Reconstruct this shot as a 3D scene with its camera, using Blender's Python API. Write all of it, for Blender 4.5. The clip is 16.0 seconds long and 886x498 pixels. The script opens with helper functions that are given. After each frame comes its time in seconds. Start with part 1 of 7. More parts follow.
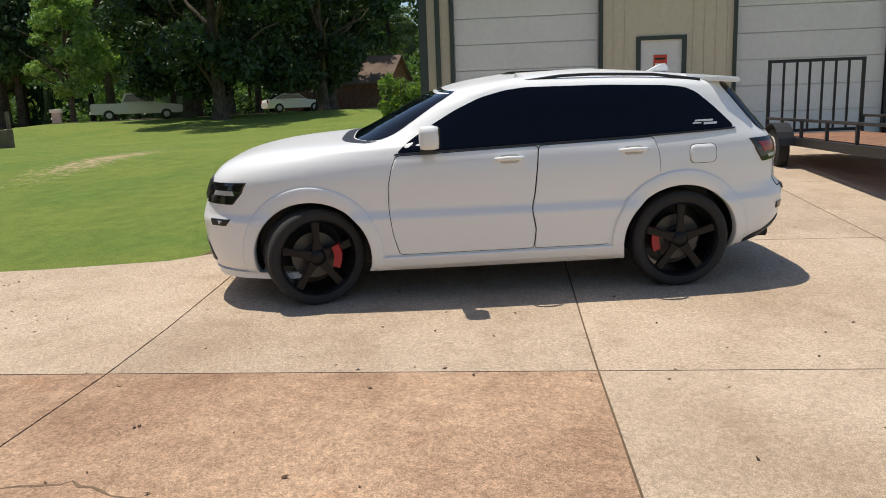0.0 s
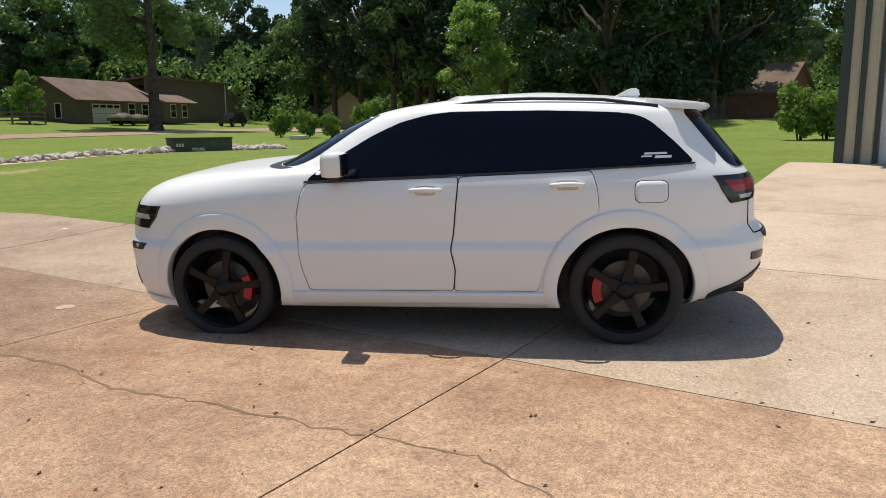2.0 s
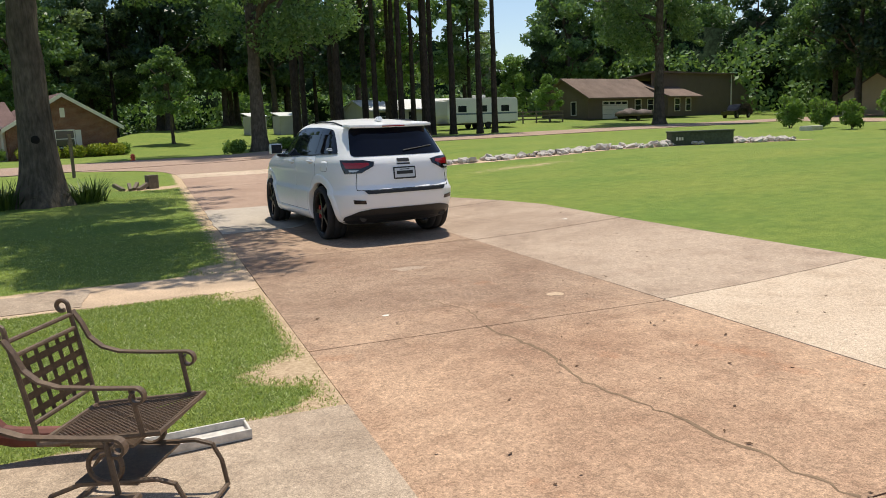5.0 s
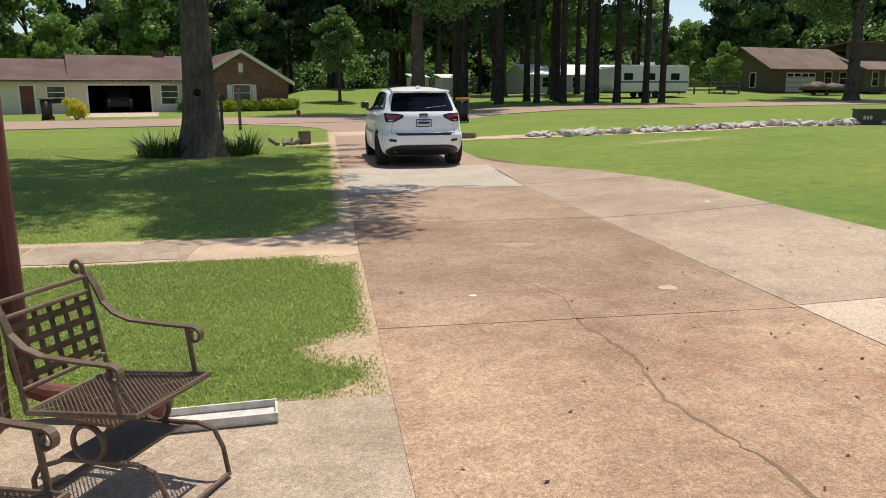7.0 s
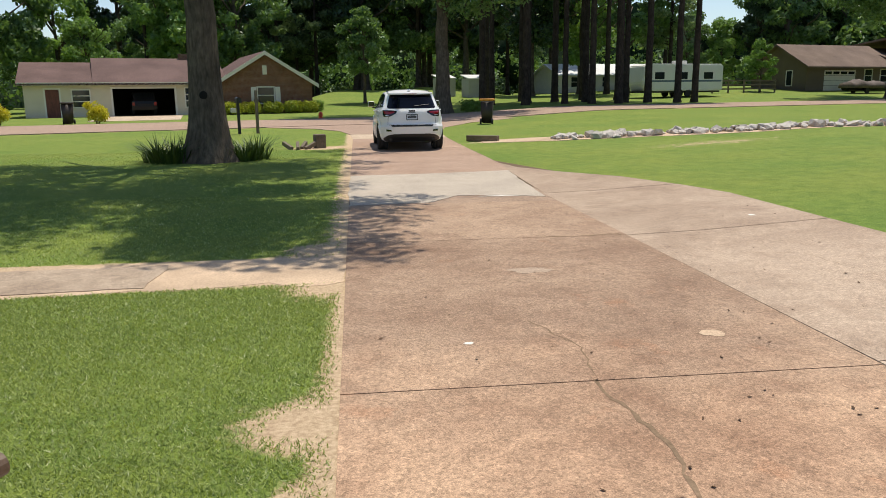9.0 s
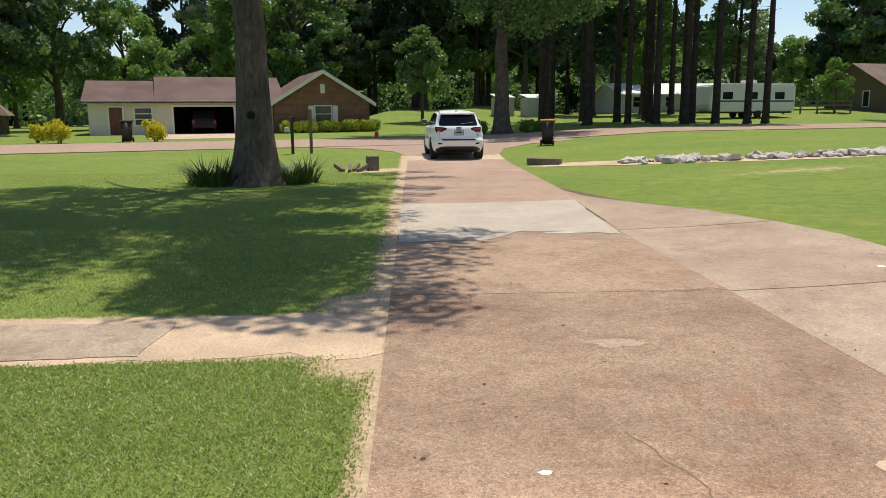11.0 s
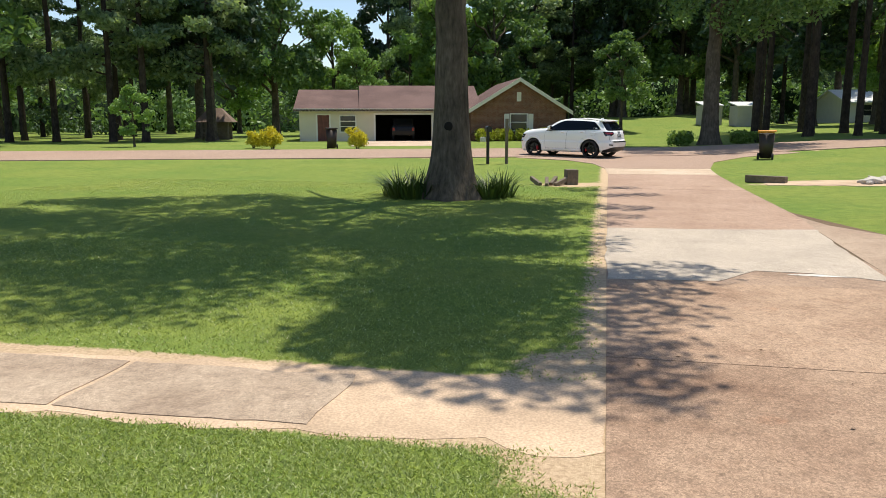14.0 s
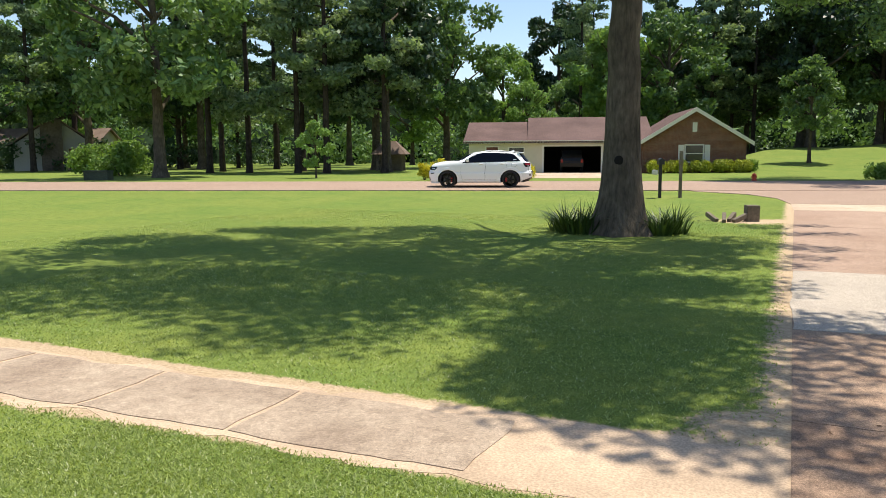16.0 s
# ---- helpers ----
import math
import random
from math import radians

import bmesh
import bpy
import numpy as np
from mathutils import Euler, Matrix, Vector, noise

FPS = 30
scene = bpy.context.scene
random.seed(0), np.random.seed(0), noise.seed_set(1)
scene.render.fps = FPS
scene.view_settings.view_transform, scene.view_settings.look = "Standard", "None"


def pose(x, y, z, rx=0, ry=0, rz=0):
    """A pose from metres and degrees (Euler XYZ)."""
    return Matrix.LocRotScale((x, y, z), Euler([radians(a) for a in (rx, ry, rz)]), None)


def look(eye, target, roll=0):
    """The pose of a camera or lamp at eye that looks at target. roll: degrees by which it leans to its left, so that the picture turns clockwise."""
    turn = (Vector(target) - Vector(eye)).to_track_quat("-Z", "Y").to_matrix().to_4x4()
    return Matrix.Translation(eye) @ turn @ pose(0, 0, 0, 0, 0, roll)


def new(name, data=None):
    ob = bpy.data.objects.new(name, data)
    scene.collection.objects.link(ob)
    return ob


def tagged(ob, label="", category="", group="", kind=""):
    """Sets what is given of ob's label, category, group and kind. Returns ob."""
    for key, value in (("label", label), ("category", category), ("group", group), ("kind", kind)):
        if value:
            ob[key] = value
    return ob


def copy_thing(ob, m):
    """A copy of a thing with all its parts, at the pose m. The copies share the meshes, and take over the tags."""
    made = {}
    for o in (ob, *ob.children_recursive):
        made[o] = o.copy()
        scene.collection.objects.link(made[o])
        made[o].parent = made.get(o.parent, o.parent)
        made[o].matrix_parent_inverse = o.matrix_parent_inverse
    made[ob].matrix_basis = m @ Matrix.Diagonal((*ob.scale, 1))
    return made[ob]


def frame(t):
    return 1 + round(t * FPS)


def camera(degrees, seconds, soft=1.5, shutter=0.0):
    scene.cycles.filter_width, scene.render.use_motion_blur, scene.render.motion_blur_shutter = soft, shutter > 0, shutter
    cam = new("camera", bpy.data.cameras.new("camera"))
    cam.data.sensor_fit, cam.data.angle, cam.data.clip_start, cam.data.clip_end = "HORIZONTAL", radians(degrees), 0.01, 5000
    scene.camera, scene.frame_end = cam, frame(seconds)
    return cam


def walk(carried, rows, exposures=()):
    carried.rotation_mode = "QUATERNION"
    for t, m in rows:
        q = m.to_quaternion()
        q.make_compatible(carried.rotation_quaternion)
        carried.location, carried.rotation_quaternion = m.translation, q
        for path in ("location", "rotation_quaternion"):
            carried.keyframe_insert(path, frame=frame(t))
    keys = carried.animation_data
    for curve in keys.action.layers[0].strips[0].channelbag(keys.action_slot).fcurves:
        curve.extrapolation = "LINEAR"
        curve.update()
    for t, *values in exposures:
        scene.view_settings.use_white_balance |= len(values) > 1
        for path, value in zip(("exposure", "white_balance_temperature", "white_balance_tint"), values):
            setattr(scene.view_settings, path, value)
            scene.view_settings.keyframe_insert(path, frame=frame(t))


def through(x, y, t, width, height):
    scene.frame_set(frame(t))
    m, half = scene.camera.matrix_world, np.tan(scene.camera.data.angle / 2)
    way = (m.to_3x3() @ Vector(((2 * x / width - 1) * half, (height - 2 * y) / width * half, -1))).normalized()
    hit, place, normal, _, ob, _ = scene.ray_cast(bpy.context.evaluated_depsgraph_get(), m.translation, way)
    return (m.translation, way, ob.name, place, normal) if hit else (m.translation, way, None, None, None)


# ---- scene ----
cam = camera(60.9, 16.0, 0.9)
PATH = [
    (0, (-0.191, 0.744, 1.598), (1.766, 0.914, 1.223), -2.1),
    (0.5, (-0.132, 0.747, 1.6), (1.791, 1.173, 1.252), -2.2),
    (1, (-0.152, 0.746, 1.599), (1.721, 1.353, 1.249), -1.8),
    (1.5, (-0.102, 0.898, 1.557), (1.685, 1.728, 1.217), -0.8),
    (2, (-0.145, 1.031, 1.574), (1.519, 2.089, 1.238), -0.3),
    (2.5, (-0.184, 1.201, 1.561), (1.272, 2.526, 1.211), 1.1),
    (3, (-0.178, 1.236, 1.568), (0.991, 2.818, 1.211), 0.8),
    (3.5, (-0.103, 1.248, 1.593), (0.829, 2.997, 1.326), -0.7),
    (4, (-0.079, 1.245, 1.575), (0.731, 3.053, 1.305), -2.2),
    (4.2, (-0.071, 1.196, 1.584), (0.737, 3.003, 1.298), -2.7),
    (6.3, (0.54, 1.272, 1.579), (0.939, 3.198, 1.215), -1.5),
    (6.5, (0.595, 1.329, 1.573), (0.958, 3.261, 1.204), -1.6),
    (7, (0.72, 1.56, 1.569), (1.017, 3.496, 1.165), -0.3),
    (7.5, (0.934, 1.787, 1.564), (1.194, 3.733, 1.18), -1.9),
    (8, (1.137, 2.062, 1.577), (1.397, 4.013, 1.22), -1.6),
    (8.5, (1.104, 2.373, 1.575), (1.352, 4.323, 1.206), 1.0),
    (9, (1.147, 2.647, 1.567), (1.368, 4.594, 1.166), -0.7),
    (9.5, (1.274, 2.85, 1.577), (1.437, 4.807, 1.198), -3.1),
    (9.7, (1.267, 2.986, 1.563), (1.414, 4.95, 1.213), -2.5),
    (11.8, (1.18, 4.476, 1.686), (1.234, 6.44, 1.317), 0.3),
    (12, (1.13, 4.543, 1.702), (1.181, 6.503, 1.308), 1.1),
    (12.5, (1.046, 4.682, 1.719), (0.979, 6.641, 1.32), 1.1),
    (13, (1.066, 4.9, 1.71), (0.844, 6.849, 1.318), -1.6),
    (13.5, (1.064, 5.116, 1.714), (0.713, 7.048, 1.334), -2.6),
    (14, (0.967, 5.184, 1.716), (0.553, 7.112, 1.384), -0.1),
    (14.5, (0.991, 5.245, 1.761), (0.425, 7.147, 1.509), -0.3),
    (15, (0.996, 5.279, 1.757), (0.319, 7.145, 1.51), -1.1),
    (15.5, (0.951, 5.299, 1.756), (0.205, 7.135, 1.49), -0.1),
    (16, (0.942, 5.292, 1.785), (0.111, 7.094, 1.534), -0.3),
]
walk(cam, [(t, look(eye, target, roll)) for t, eye, target, roll in PATH], [(0, -0.2), (1.5, -0.1), (3, 0.0), (4.2, 0.06), (9, 0.04), (12, 0.13), (14, 0.28), (16, 0.42)])

# ---- light ----
SUN_WAY = Vector((0.165, 0.25, 1.0)).normalized()
world = bpy.data.worlds.new("sky")
scene.world = world
world.use_nodes = True
wn = world.node_tree
sky = wn.nodes.new("ShaderNodeTexSky")
sky.sky_type, sky.sun_disc = "NISHITA", False
sky.sun_elevation, sky.sun_rotation = math.asin(SUN_WAY.z), math.atan2(SUN_WAY.x, SUN_WAY.y)
sky.air_density, sky.dust_density, sky.ozone_density = 1.0, 0.6, 1.2
wn.nodes["Background"].inputs["Strength"].default_value = 0.13
wn.links.new(sky.outputs["Color"], wn.nodes["Background"].inputs["Color"])
sun_data = bpy.data.lights.new("sun", "SUN")
sun_data.energy, sun_data.angle, sun_data.color = 4.8, radians(0.55), (1.0, 0.93, 0.80)
sun = new("sun", sun_data)
sun.matrix_world = look(SUN_WAY * 60, (0, 0, 0))
scene.view_settings.exposure = 0.0


# ---- materials ----
def base_mat(name, rough=0.8, metal=0.0, spec=0.5):
    m = bpy.data.materials.new(name)
    m.use_nodes = True
    b = m.node_tree.nodes["Principled BSDF"]
    b.inputs["Roughness"].default_value, b.inputs["Metallic"].default_value = rough, metal
    b.inputs["Specular IOR Level"].default_value = spec
    return m, m.node_tree, b


def noise_fac(nt, scale, detail=4.0, rough=0.6, stretch=None, space="Object"):
    tc = nt.nodes.new("ShaderNodeTexCoord")
    n = nt.nodes.new("ShaderNodeTexNoise")
    n.inputs["Scale"].default_value, n.inputs["Detail"].default_value, n.inputs["Roughness"].default_value = scale, detail, rough
    src = tc.outputs[space]
    if stretch:
        mp = nt.nodes.new("ShaderNodeMapping")
        mp.inputs["Scale"].default_value = stretch
        nt.links.new(src, mp.inputs["Vector"])
        src = mp.outputs["Vector"]
    nt.links.new(src, n.inputs["Vector"])
    return n.outputs["Fac"]


def ramp(nt, fac, stops):
    r = nt.nodes.new("ShaderNodeValToRGB")
    r.color_ramp.elements[0].position, r.color_ramp.elements[0].color = stops[0][0], (*stops[0][1], 1)
    r.color_ramp.elements[1].position, r.color_ramp.elements[1].color = stops[-1][0], (*stops[-1][1], 1)
    for p, c in stops[1:-1]:
        r.color_ramp.elements.new(p).color = (*c, 1)
    nt.links.new(fac, r.inputs["Fac"])
    return r.outputs["Color"]


def mix(nt, fac, a, b, mode="MIX"):
    n = nt.nodes.new("ShaderNodeMix")
    n.data_type, n.blend_type = "RGBA", mode
    for sock, v in ((n.inputs[0], fac), (n.inputs[6], a), (n.inputs[7], b)):
        if isinstance(v, (int, float)):
            sock.default_value = v
        elif isinstance(v, tuple):
            sock.default_value = (*v, 1)
        else:
            nt.links.new(v, sock)
    return n.outputs[2]


def bump(nt, b, fac, strength, dist=0.01):
    n = nt.nodes.new("ShaderNodeBump")
    n.inputs["Strength"].default_value, n.inputs["Distance"].default_value = strength, dist
    nt.links.new(fac, n.inputs["Height"])
    nt.links.new(n.outputs["Normal"], b.inputs["Normal"])


def shade(c, k):
    return tuple(min(1.0, v * k) for v in c)


def worn(name, c, rough=0.7, metal=0.0, spec=0.5, fine=40.0, broad=1.5, vary=0.25, relief=0.2, stretch=None, depth=0.004):
    """A colour with fine grain and broad stains."""
    m, nt, b = base_mat(name, rough, metal, spec)
    grain = ramp(nt, noise_fac(nt, fine, 5, 0.65, stretch), [(0.3, shade(c, 1 - vary)), (0.7, shade(c, 1 + vary))])
    stain = ramp(nt, noise_fac(nt, broad, 3, 0.55), [(0.3, (1 - vary,) * 3), (0.65, (1.0, 1.0, 1.0))])
    nt.links.new(mix(nt, 1.0, grain, stain, "MULTIPLY"), b.inputs["Base Color"])
    if relief:
        bump(nt, b, noise_fac(nt, fine, 4, 0.6, stretch), relief, depth)
    return m


def plain(name, c, rough=0.5, metal=0.0, spec=0.5, coat=0.0, vary=0.06):
    m, nt, b = base_mat(name, rough, metal, spec)
    tint = ramp(nt, noise_fac(nt, 6.0, 4), [(0.3, shade(c, 1 - vary)), (0.7, shade(c, 1 + 0.6 * vary))])
    nt.links.new(tint, b.inputs["Base Color"])
    b.inputs["Coat Weight"].default_value, b.inputs["Coat Roughness"].default_value = coat, 0.03
    return m


def leafy(name, dark, light, rough=0.55, through=0.35, fleck=None):
    """Leaf stuff: each leaf has its own tint and lets some light through."""
    m, nt, b = base_mat(name, rough, 0.0, 0.3)
    g = nt.nodes.new("ShaderNodeNewGeometry")
    oi = nt.nodes.new("ShaderNodeObjectInfo")
    c = ramp(nt, g.outputs["Random Per Island"], [(0.0, dark), (0.94, light), (0.96, fleck), (1.0, fleck)] if fleck else [(0.0, dark), (1.0, light)])
    c = mix(nt, 0.35, c, ramp(nt, oi.outputs["Random"], [(0.0, shade(dark, 0.9)), (1.0, light)]))
    nt.links.new(c, b.inputs["Base Color"])
    tr = nt.nodes.new("ShaderNodeBsdfTranslucent")
    nt.links.new(mix(nt, 1.0, c, (1.0, 1.0, 0.45), "MULTIPLY"), tr.inputs["Color"])
    sh = nt.nodes.new("ShaderNodeMixShader")
    sh.inputs[0].default_value = through
    nt.links.new(b.outputs[0], sh.inputs[1])
    nt.links.new(tr.outputs[0], sh.inputs[2])
    nt.links.new(sh.outputs[0], nt.nodes["Material Output"].inputs["Surface"])
    return m


def aggregate(name, c, pebbles, stain, broad=0.5, dark=0.55, rust=0.0, turns=None):
    """Concrete with worn pebbles and broad stains."""
    m, nt, b = base_mat(name, 0.85, 0.0, 0.25)
    tc = nt.nodes.new("ShaderNodeTexCoord")
    v = nt.nodes.new("ShaderNodeTexVoronoi")
    v.inputs["Scale"].default_value = 75.0
    nt.links.new(tc.outputs["Object"], v.inputs["Vector"])
    peb = ramp(nt, v.outputs["Color"], [(0.0, shade(c, 0.62)), (0.45, c), (1.0, shade(c, 1.35))])
    col = mix(nt, pebbles, c, peb)
    col = mix(nt, ramp(nt, noise_fac(nt, broad, 6, 0.62), [(0.42, (0, 0, 0)), (0.68, (1, 1, 1))]), col, mix(nt, 1.0, col, stain, "MULTIPLY"))
    col = mix(nt, ramp(nt, noise_fac(nt, broad * 3.7, 7, 0.7), [(0.5, (0, 0, 0)), (0.72, (0.8, 0.8, 0.8))]), col, mix(nt, 1.0, col, stain, "MULTIPLY"))
    if rust:
        col = mix(nt, ramp(nt, noise_fac(nt, 0.9, 6, 0.65), [(0.60, (0, 0, 0)), (0.78, (rust,) * 3)]), col, mix(nt, 1.0, col, (1.0, 0.62, 0.42), "MULTIPLY"))
    col = mix(nt, 1.0, col, ramp(nt, noise_fac(nt, 9.0, 5, 0.7), [(0.25, (dark + 0.2,) * 3), (0.6, (1, 1, 1))]), "MULTIPLY")
    col = mix(nt, 1.0, col, ramp(nt, noise_fac(nt, 140.0, 3, 0.65), [(0.32, (0.56,) * 3), (0.68, (1.28,) * 3)]), "MULTIPLY")
    col = mix(nt, 1.0, col, ramp(nt, noise_fac(nt, 42.0, 4, 0.75), [(0.34, (0.76,) * 3), (0.66, (1.16,) * 3)]), "MULTIPLY")
    if turns:
        tint, y0, y1 = turns
        sep = nt.nodes.new("ShaderNodeSeparateXYZ")
        nt.links.new(tc.outputs["Object"], sep.inputs[0])
        rag = nt.nodes.new("ShaderNodeMath")
        rag.operation = "MULTIPLY_ADD"
        nt.links.new(noise_fac(nt, 0.7, 7, 0.68), rag.inputs[0])
        rag.inputs[1].default_value = 5.0
        nt.links.new(sep.outputs[1], rag.inputs[2])
        span = nt.nodes.new("ShaderNodeMapRange")
        span.inputs["From Min"].default_value, span.inputs["From Max"].default_value = y0 + 2.5, y1 + 2.5
        nt.links.new(rag.outputs[0], span.inputs["Value"])
        col = mix(nt, span.outputs["Result"], col, mix(nt, 1.0, col, tint, "MULTIPLY"))
    oi = nt.nodes.new("ShaderNodeObjectInfo")
    col = mix(nt, 1.0, col, ramp(nt, oi.outputs["Random"], [(0.0, (0.93, 0.92, 0.92)), (1.0, (1.05, 1.05, 1.05))]), "MULTIPLY")
    nt.links.new(col, b.inputs["Base Color"])
    bump(nt, b, noise_fac(nt, 120.0, 4, 0.7), 0.35, 0.004)
    return m


def bricks_mat(name, c1, c2, mortar, scale=1.0):
    m, nt, b = base_mat(name, 0.9, 0.0, 0.2)
    tc = nt.nodes.new("ShaderNodeTexCoord")
    sep = nt.nodes.new("ShaderNodeSeparateXYZ")
    nt.links.new(tc.outputs["Object"], sep.inputs[0])
    add = nt.nodes.new("ShaderNodeMath")
    nt.links.new(sep.outputs[0], add.inputs[0])
    nt.links.new(sep.outputs[1], add.inputs[1])
    cmb = nt.nodes.new("ShaderNodeCombineXYZ")
    nt.links.new(add.outputs[0], cmb.inputs[0])
    nt.links.new(sep.outputs[2], cmb.inputs[1])
    t = nt.nodes.new("ShaderNodeTexBrick")
    t.inputs["Color1"].default_value, t.inputs["Color2"].default_value, t.inputs["Mortar"].default_value = (*c1, 1), (*c2, 1), (*mortar, 1)
    t.inputs["Scale"].default_value, t.inputs["Mortar Size"].default_value = 1.0, 0.008 * scale
    t.inputs["Brick Width"].default_value, t.inputs["Row Height"].default_value = 0.2 * scale, 0.067 * scale
    nt.links.new(cmb.outputs[0], t.inputs["Vector"])
    col = mix(nt, 1.0, t.outputs["Color"], ramp(nt, noise_fac(nt, 3.0, 5), [(0.3, (0.75,) * 3), (0.7, (1.1,) * 3)]), "MULTIPLY")
    nt.links.new(col, b.inputs["Base Color"])
    bump(nt, b, t.outputs["Fac"], -0.4, 0.006)
    return m


def grass_mat(name):
    """Mown lawn: green with yellower and bare brown places."""
    m, nt, b = base_mat(name, 0.9, 0.0, 0.15)
    col = ramp(nt, noise_fac(nt, 60.0, 6, 0.75), [(0.30, (0.07, 0.11, 0.026)), (0.50, (0.175, 0.235, 0.05)), (0.70, (0.32, 0.365, 0.11))])
    col = mix(nt, 1.0, col, ramp(nt, noise_fac(nt, 0.35, 4, 0.6), [(0.3, (0.78, 0.9, 0.8)), (0.7, (1.15, 1.05, 1.0))]), "MULTIPLY")
    col = mix(nt, 1.0, col, ramp(nt, noise_fac(nt, 4.0, 4, 0.6), [(0.3, (0.75, 0.8, 0.75)), (0.65, (1.08, 1.05, 1.0))]), "MULTIPLY")
    bare = nt.nodes.new("ShaderNodeAttribute")
    bare.attribute_name = "bare"
    n = nt.nodes.new("ShaderNodeMath")
    n.operation = "MULTIPLY_ADD"
    half = nt.nodes.new("ShaderNodeMath")
    half.operation = "MULTIPLY"
    nt.links.new(bare.outputs["Fac"], half.inputs[0])
    half.inputs[1].default_value = 0.5
    nt.links.new(noise_fac(nt, 5.0, 10, 0.8), n.inputs[0])
    n.inputs[1].default_value = 0.8
    nt.links.new(half.outputs[0], n.inputs[2])
    soil = ramp(nt, noise_fac(nt, 30.0, 7, 0.75), [(0.3, (0.30, 0.205, 0.125)), (0.5, (0.50, 0.37, 0.24)), (0.7, (0.66, 0.51, 0.35))])
    col = mix(nt, ramp(nt, n.outputs[0], [(0.57, (0, 0, 0)), (0.68, (1, 1, 1))]), col, soil)
    nt.links.new(col, b.inputs["Base Color"])
    bump(nt, b, noise_fac(nt, 90.0, 5, 0.75), 0.55, 0.03)
    return m


GRASS = grass_mat("lawn")
BLADE = leafy("grass_blade", (0.12, 0.185, 0.045), (0.48, 0.55, 0.21), 0.6, 0.45, (0.74, 0.76, 0.55))
OLD_CONCRETE = aggregate("old_aggregate_concrete", (0.545, 0.365, 0.24), 0.8, (0.66, 0.60, 0.58), 0.55, rust=0.8, turns=((0.76, 0.79, 0.83), 5.7, 7.6))
BROWN_CONCRETE = aggregate("brown_aggregate_concrete", (0.395, 0.28, 0.20), 0.7, (0.72, 0.70, 0.70), 0.6)
PINK_CONCRETE = aggregate("pinkish_concrete", (0.45, 0.315, 0.235), 0.5, (0.80, 0.76, 0.74), 0.5)
NEW_CONCRETE = aggregate("pale_concrete", (0.60, 0.475, 0.355), 0.3, (0.78, 0.74, 0.70), 0.5, 0.7)
LANE_CONCRETE = aggregate("stained_lane_concrete", (0.49, 0.375, 0.28), 0.35, (0.72, 0.68, 0.66), 0.45, 0.6)
PATCH_CONCRETE = aggregate("grey_patch_concrete", (0.54, 0.465, 0.38), 0.15, (0.84, 0.84, 0.84), 0.8, 0.7)
WALK_CONCRETE = aggregate("walk_concrete", (0.49, 0.385, 0.285), 0.25, (0.70, 0.67, 0.66), 0.9)
ROAD_MAT = aggregate("road_chipseal", (0.42, 0.30, 0.225), 0.5, (0.92, 0.9, 0.9), 0.25, 0.75)
JOINT_MAT = worn("joint_dirt", (0.17, 0.12, 0.08), 0.95, spec=0.1)
CRACK_MAT = worn("crack_dirt", (0.23, 0.16, 0.105), 0.95, spec=0.1)
SAND = worn("sandy_soil", (0.56, 0.415, 0.29), 0.95, spec=0.1, fine=60, broad=1.3, vary=0.3, relief=0.5)
BARK = worn("oak_bark", (0.13, 0.105, 0.08), 0.95, spec=0.15, fine=14, broad=2.0, vary=0.45, relief=0.9, stretch=(1, 1, 0.22), depth=0.03)
PINE_BARK = worn("pine_bark", (0.062, 0.048, 0.04), 0.95, spec=0.15, fine=12, broad=2.0, vary=0.45, relief=0.9, stretch=(1, 1, 0.3), depth=0.03)
OAK_LEAF = leafy("oak_leaf", (0.055, 0.115, 0.048), (0.23, 0.36, 0.14), 0.45, 0.38)
DARK_LEAF = leafy("dark_leaf", (0.02, 0.045, 0.023), (0.066, 0.118, 0.052), 0.45, 0.2)
PINE_LEAF = leafy("pine_needle", (0.08, 0.15, 0.09), (0.36, 0.46, 0.28), 0.55, 0.45)
BRIGHT_LEAF = leafy("bright_leaf", (0.11, 0.22, 0.06), (0.30, 0.45, 0.14), 0.5, 0.4)
YELLOW_LEAF = leafy("yellow_leaf", (0.42, 0.38, 0.03), (0.75, 0.66, 0.06))
SHRUB_LEAF = leafy("shrub_leaf", (0.11, 0.20, 0.05), (0.27, 0.40, 0.11), 0.5, 0.45)
SPIKY_LEAF = leafy("sword_leaf", (0.028, 0.055, 0.016), (0.08, 0.135, 0.035), 0.45, 0.2)
HEDGE_LEAF = leafy("hedge_leaf", (0.13, 0.21, 0.03), (0.58, 0.58, 0.07))
STONE = worn("white_rock", (0.52, 0.47, 0.42), 0.85, fine=9, broad=2.0, vary=0.25, relief=0.5, depth=0.02)
CREAM = worn("cream_siding", (0.66, 0.58, 0.45), 0.75, fine=30, vary=0.06, relief=0.1)
WHITE_TRIM = worn("white_trim", (0.74, 0.70, 0.62), 0.6, fine=30, vary=0.06, relief=0.05)
BRICK_RED = bricks_mat("red_brick", (0.17, 0.065, 0.036), (0.24, 0.105, 0.06), (0.30, 0.22, 0.17), 1.0)
BRICK_DARK = bricks_mat("dark_brick", (0.12, 0.06, 0.04), (0.18, 0.10, 0.07), (0.28, 0.22, 0.17), 1.0)
SHINGLE = worn("shingle_mauve", (0.16, 0.105, 0.095), 0.92, spec=0.15, fine=18, broad=0.5, vary=0.3, relief=0.5, stretch=(1, 1, 3), depth=0.02)
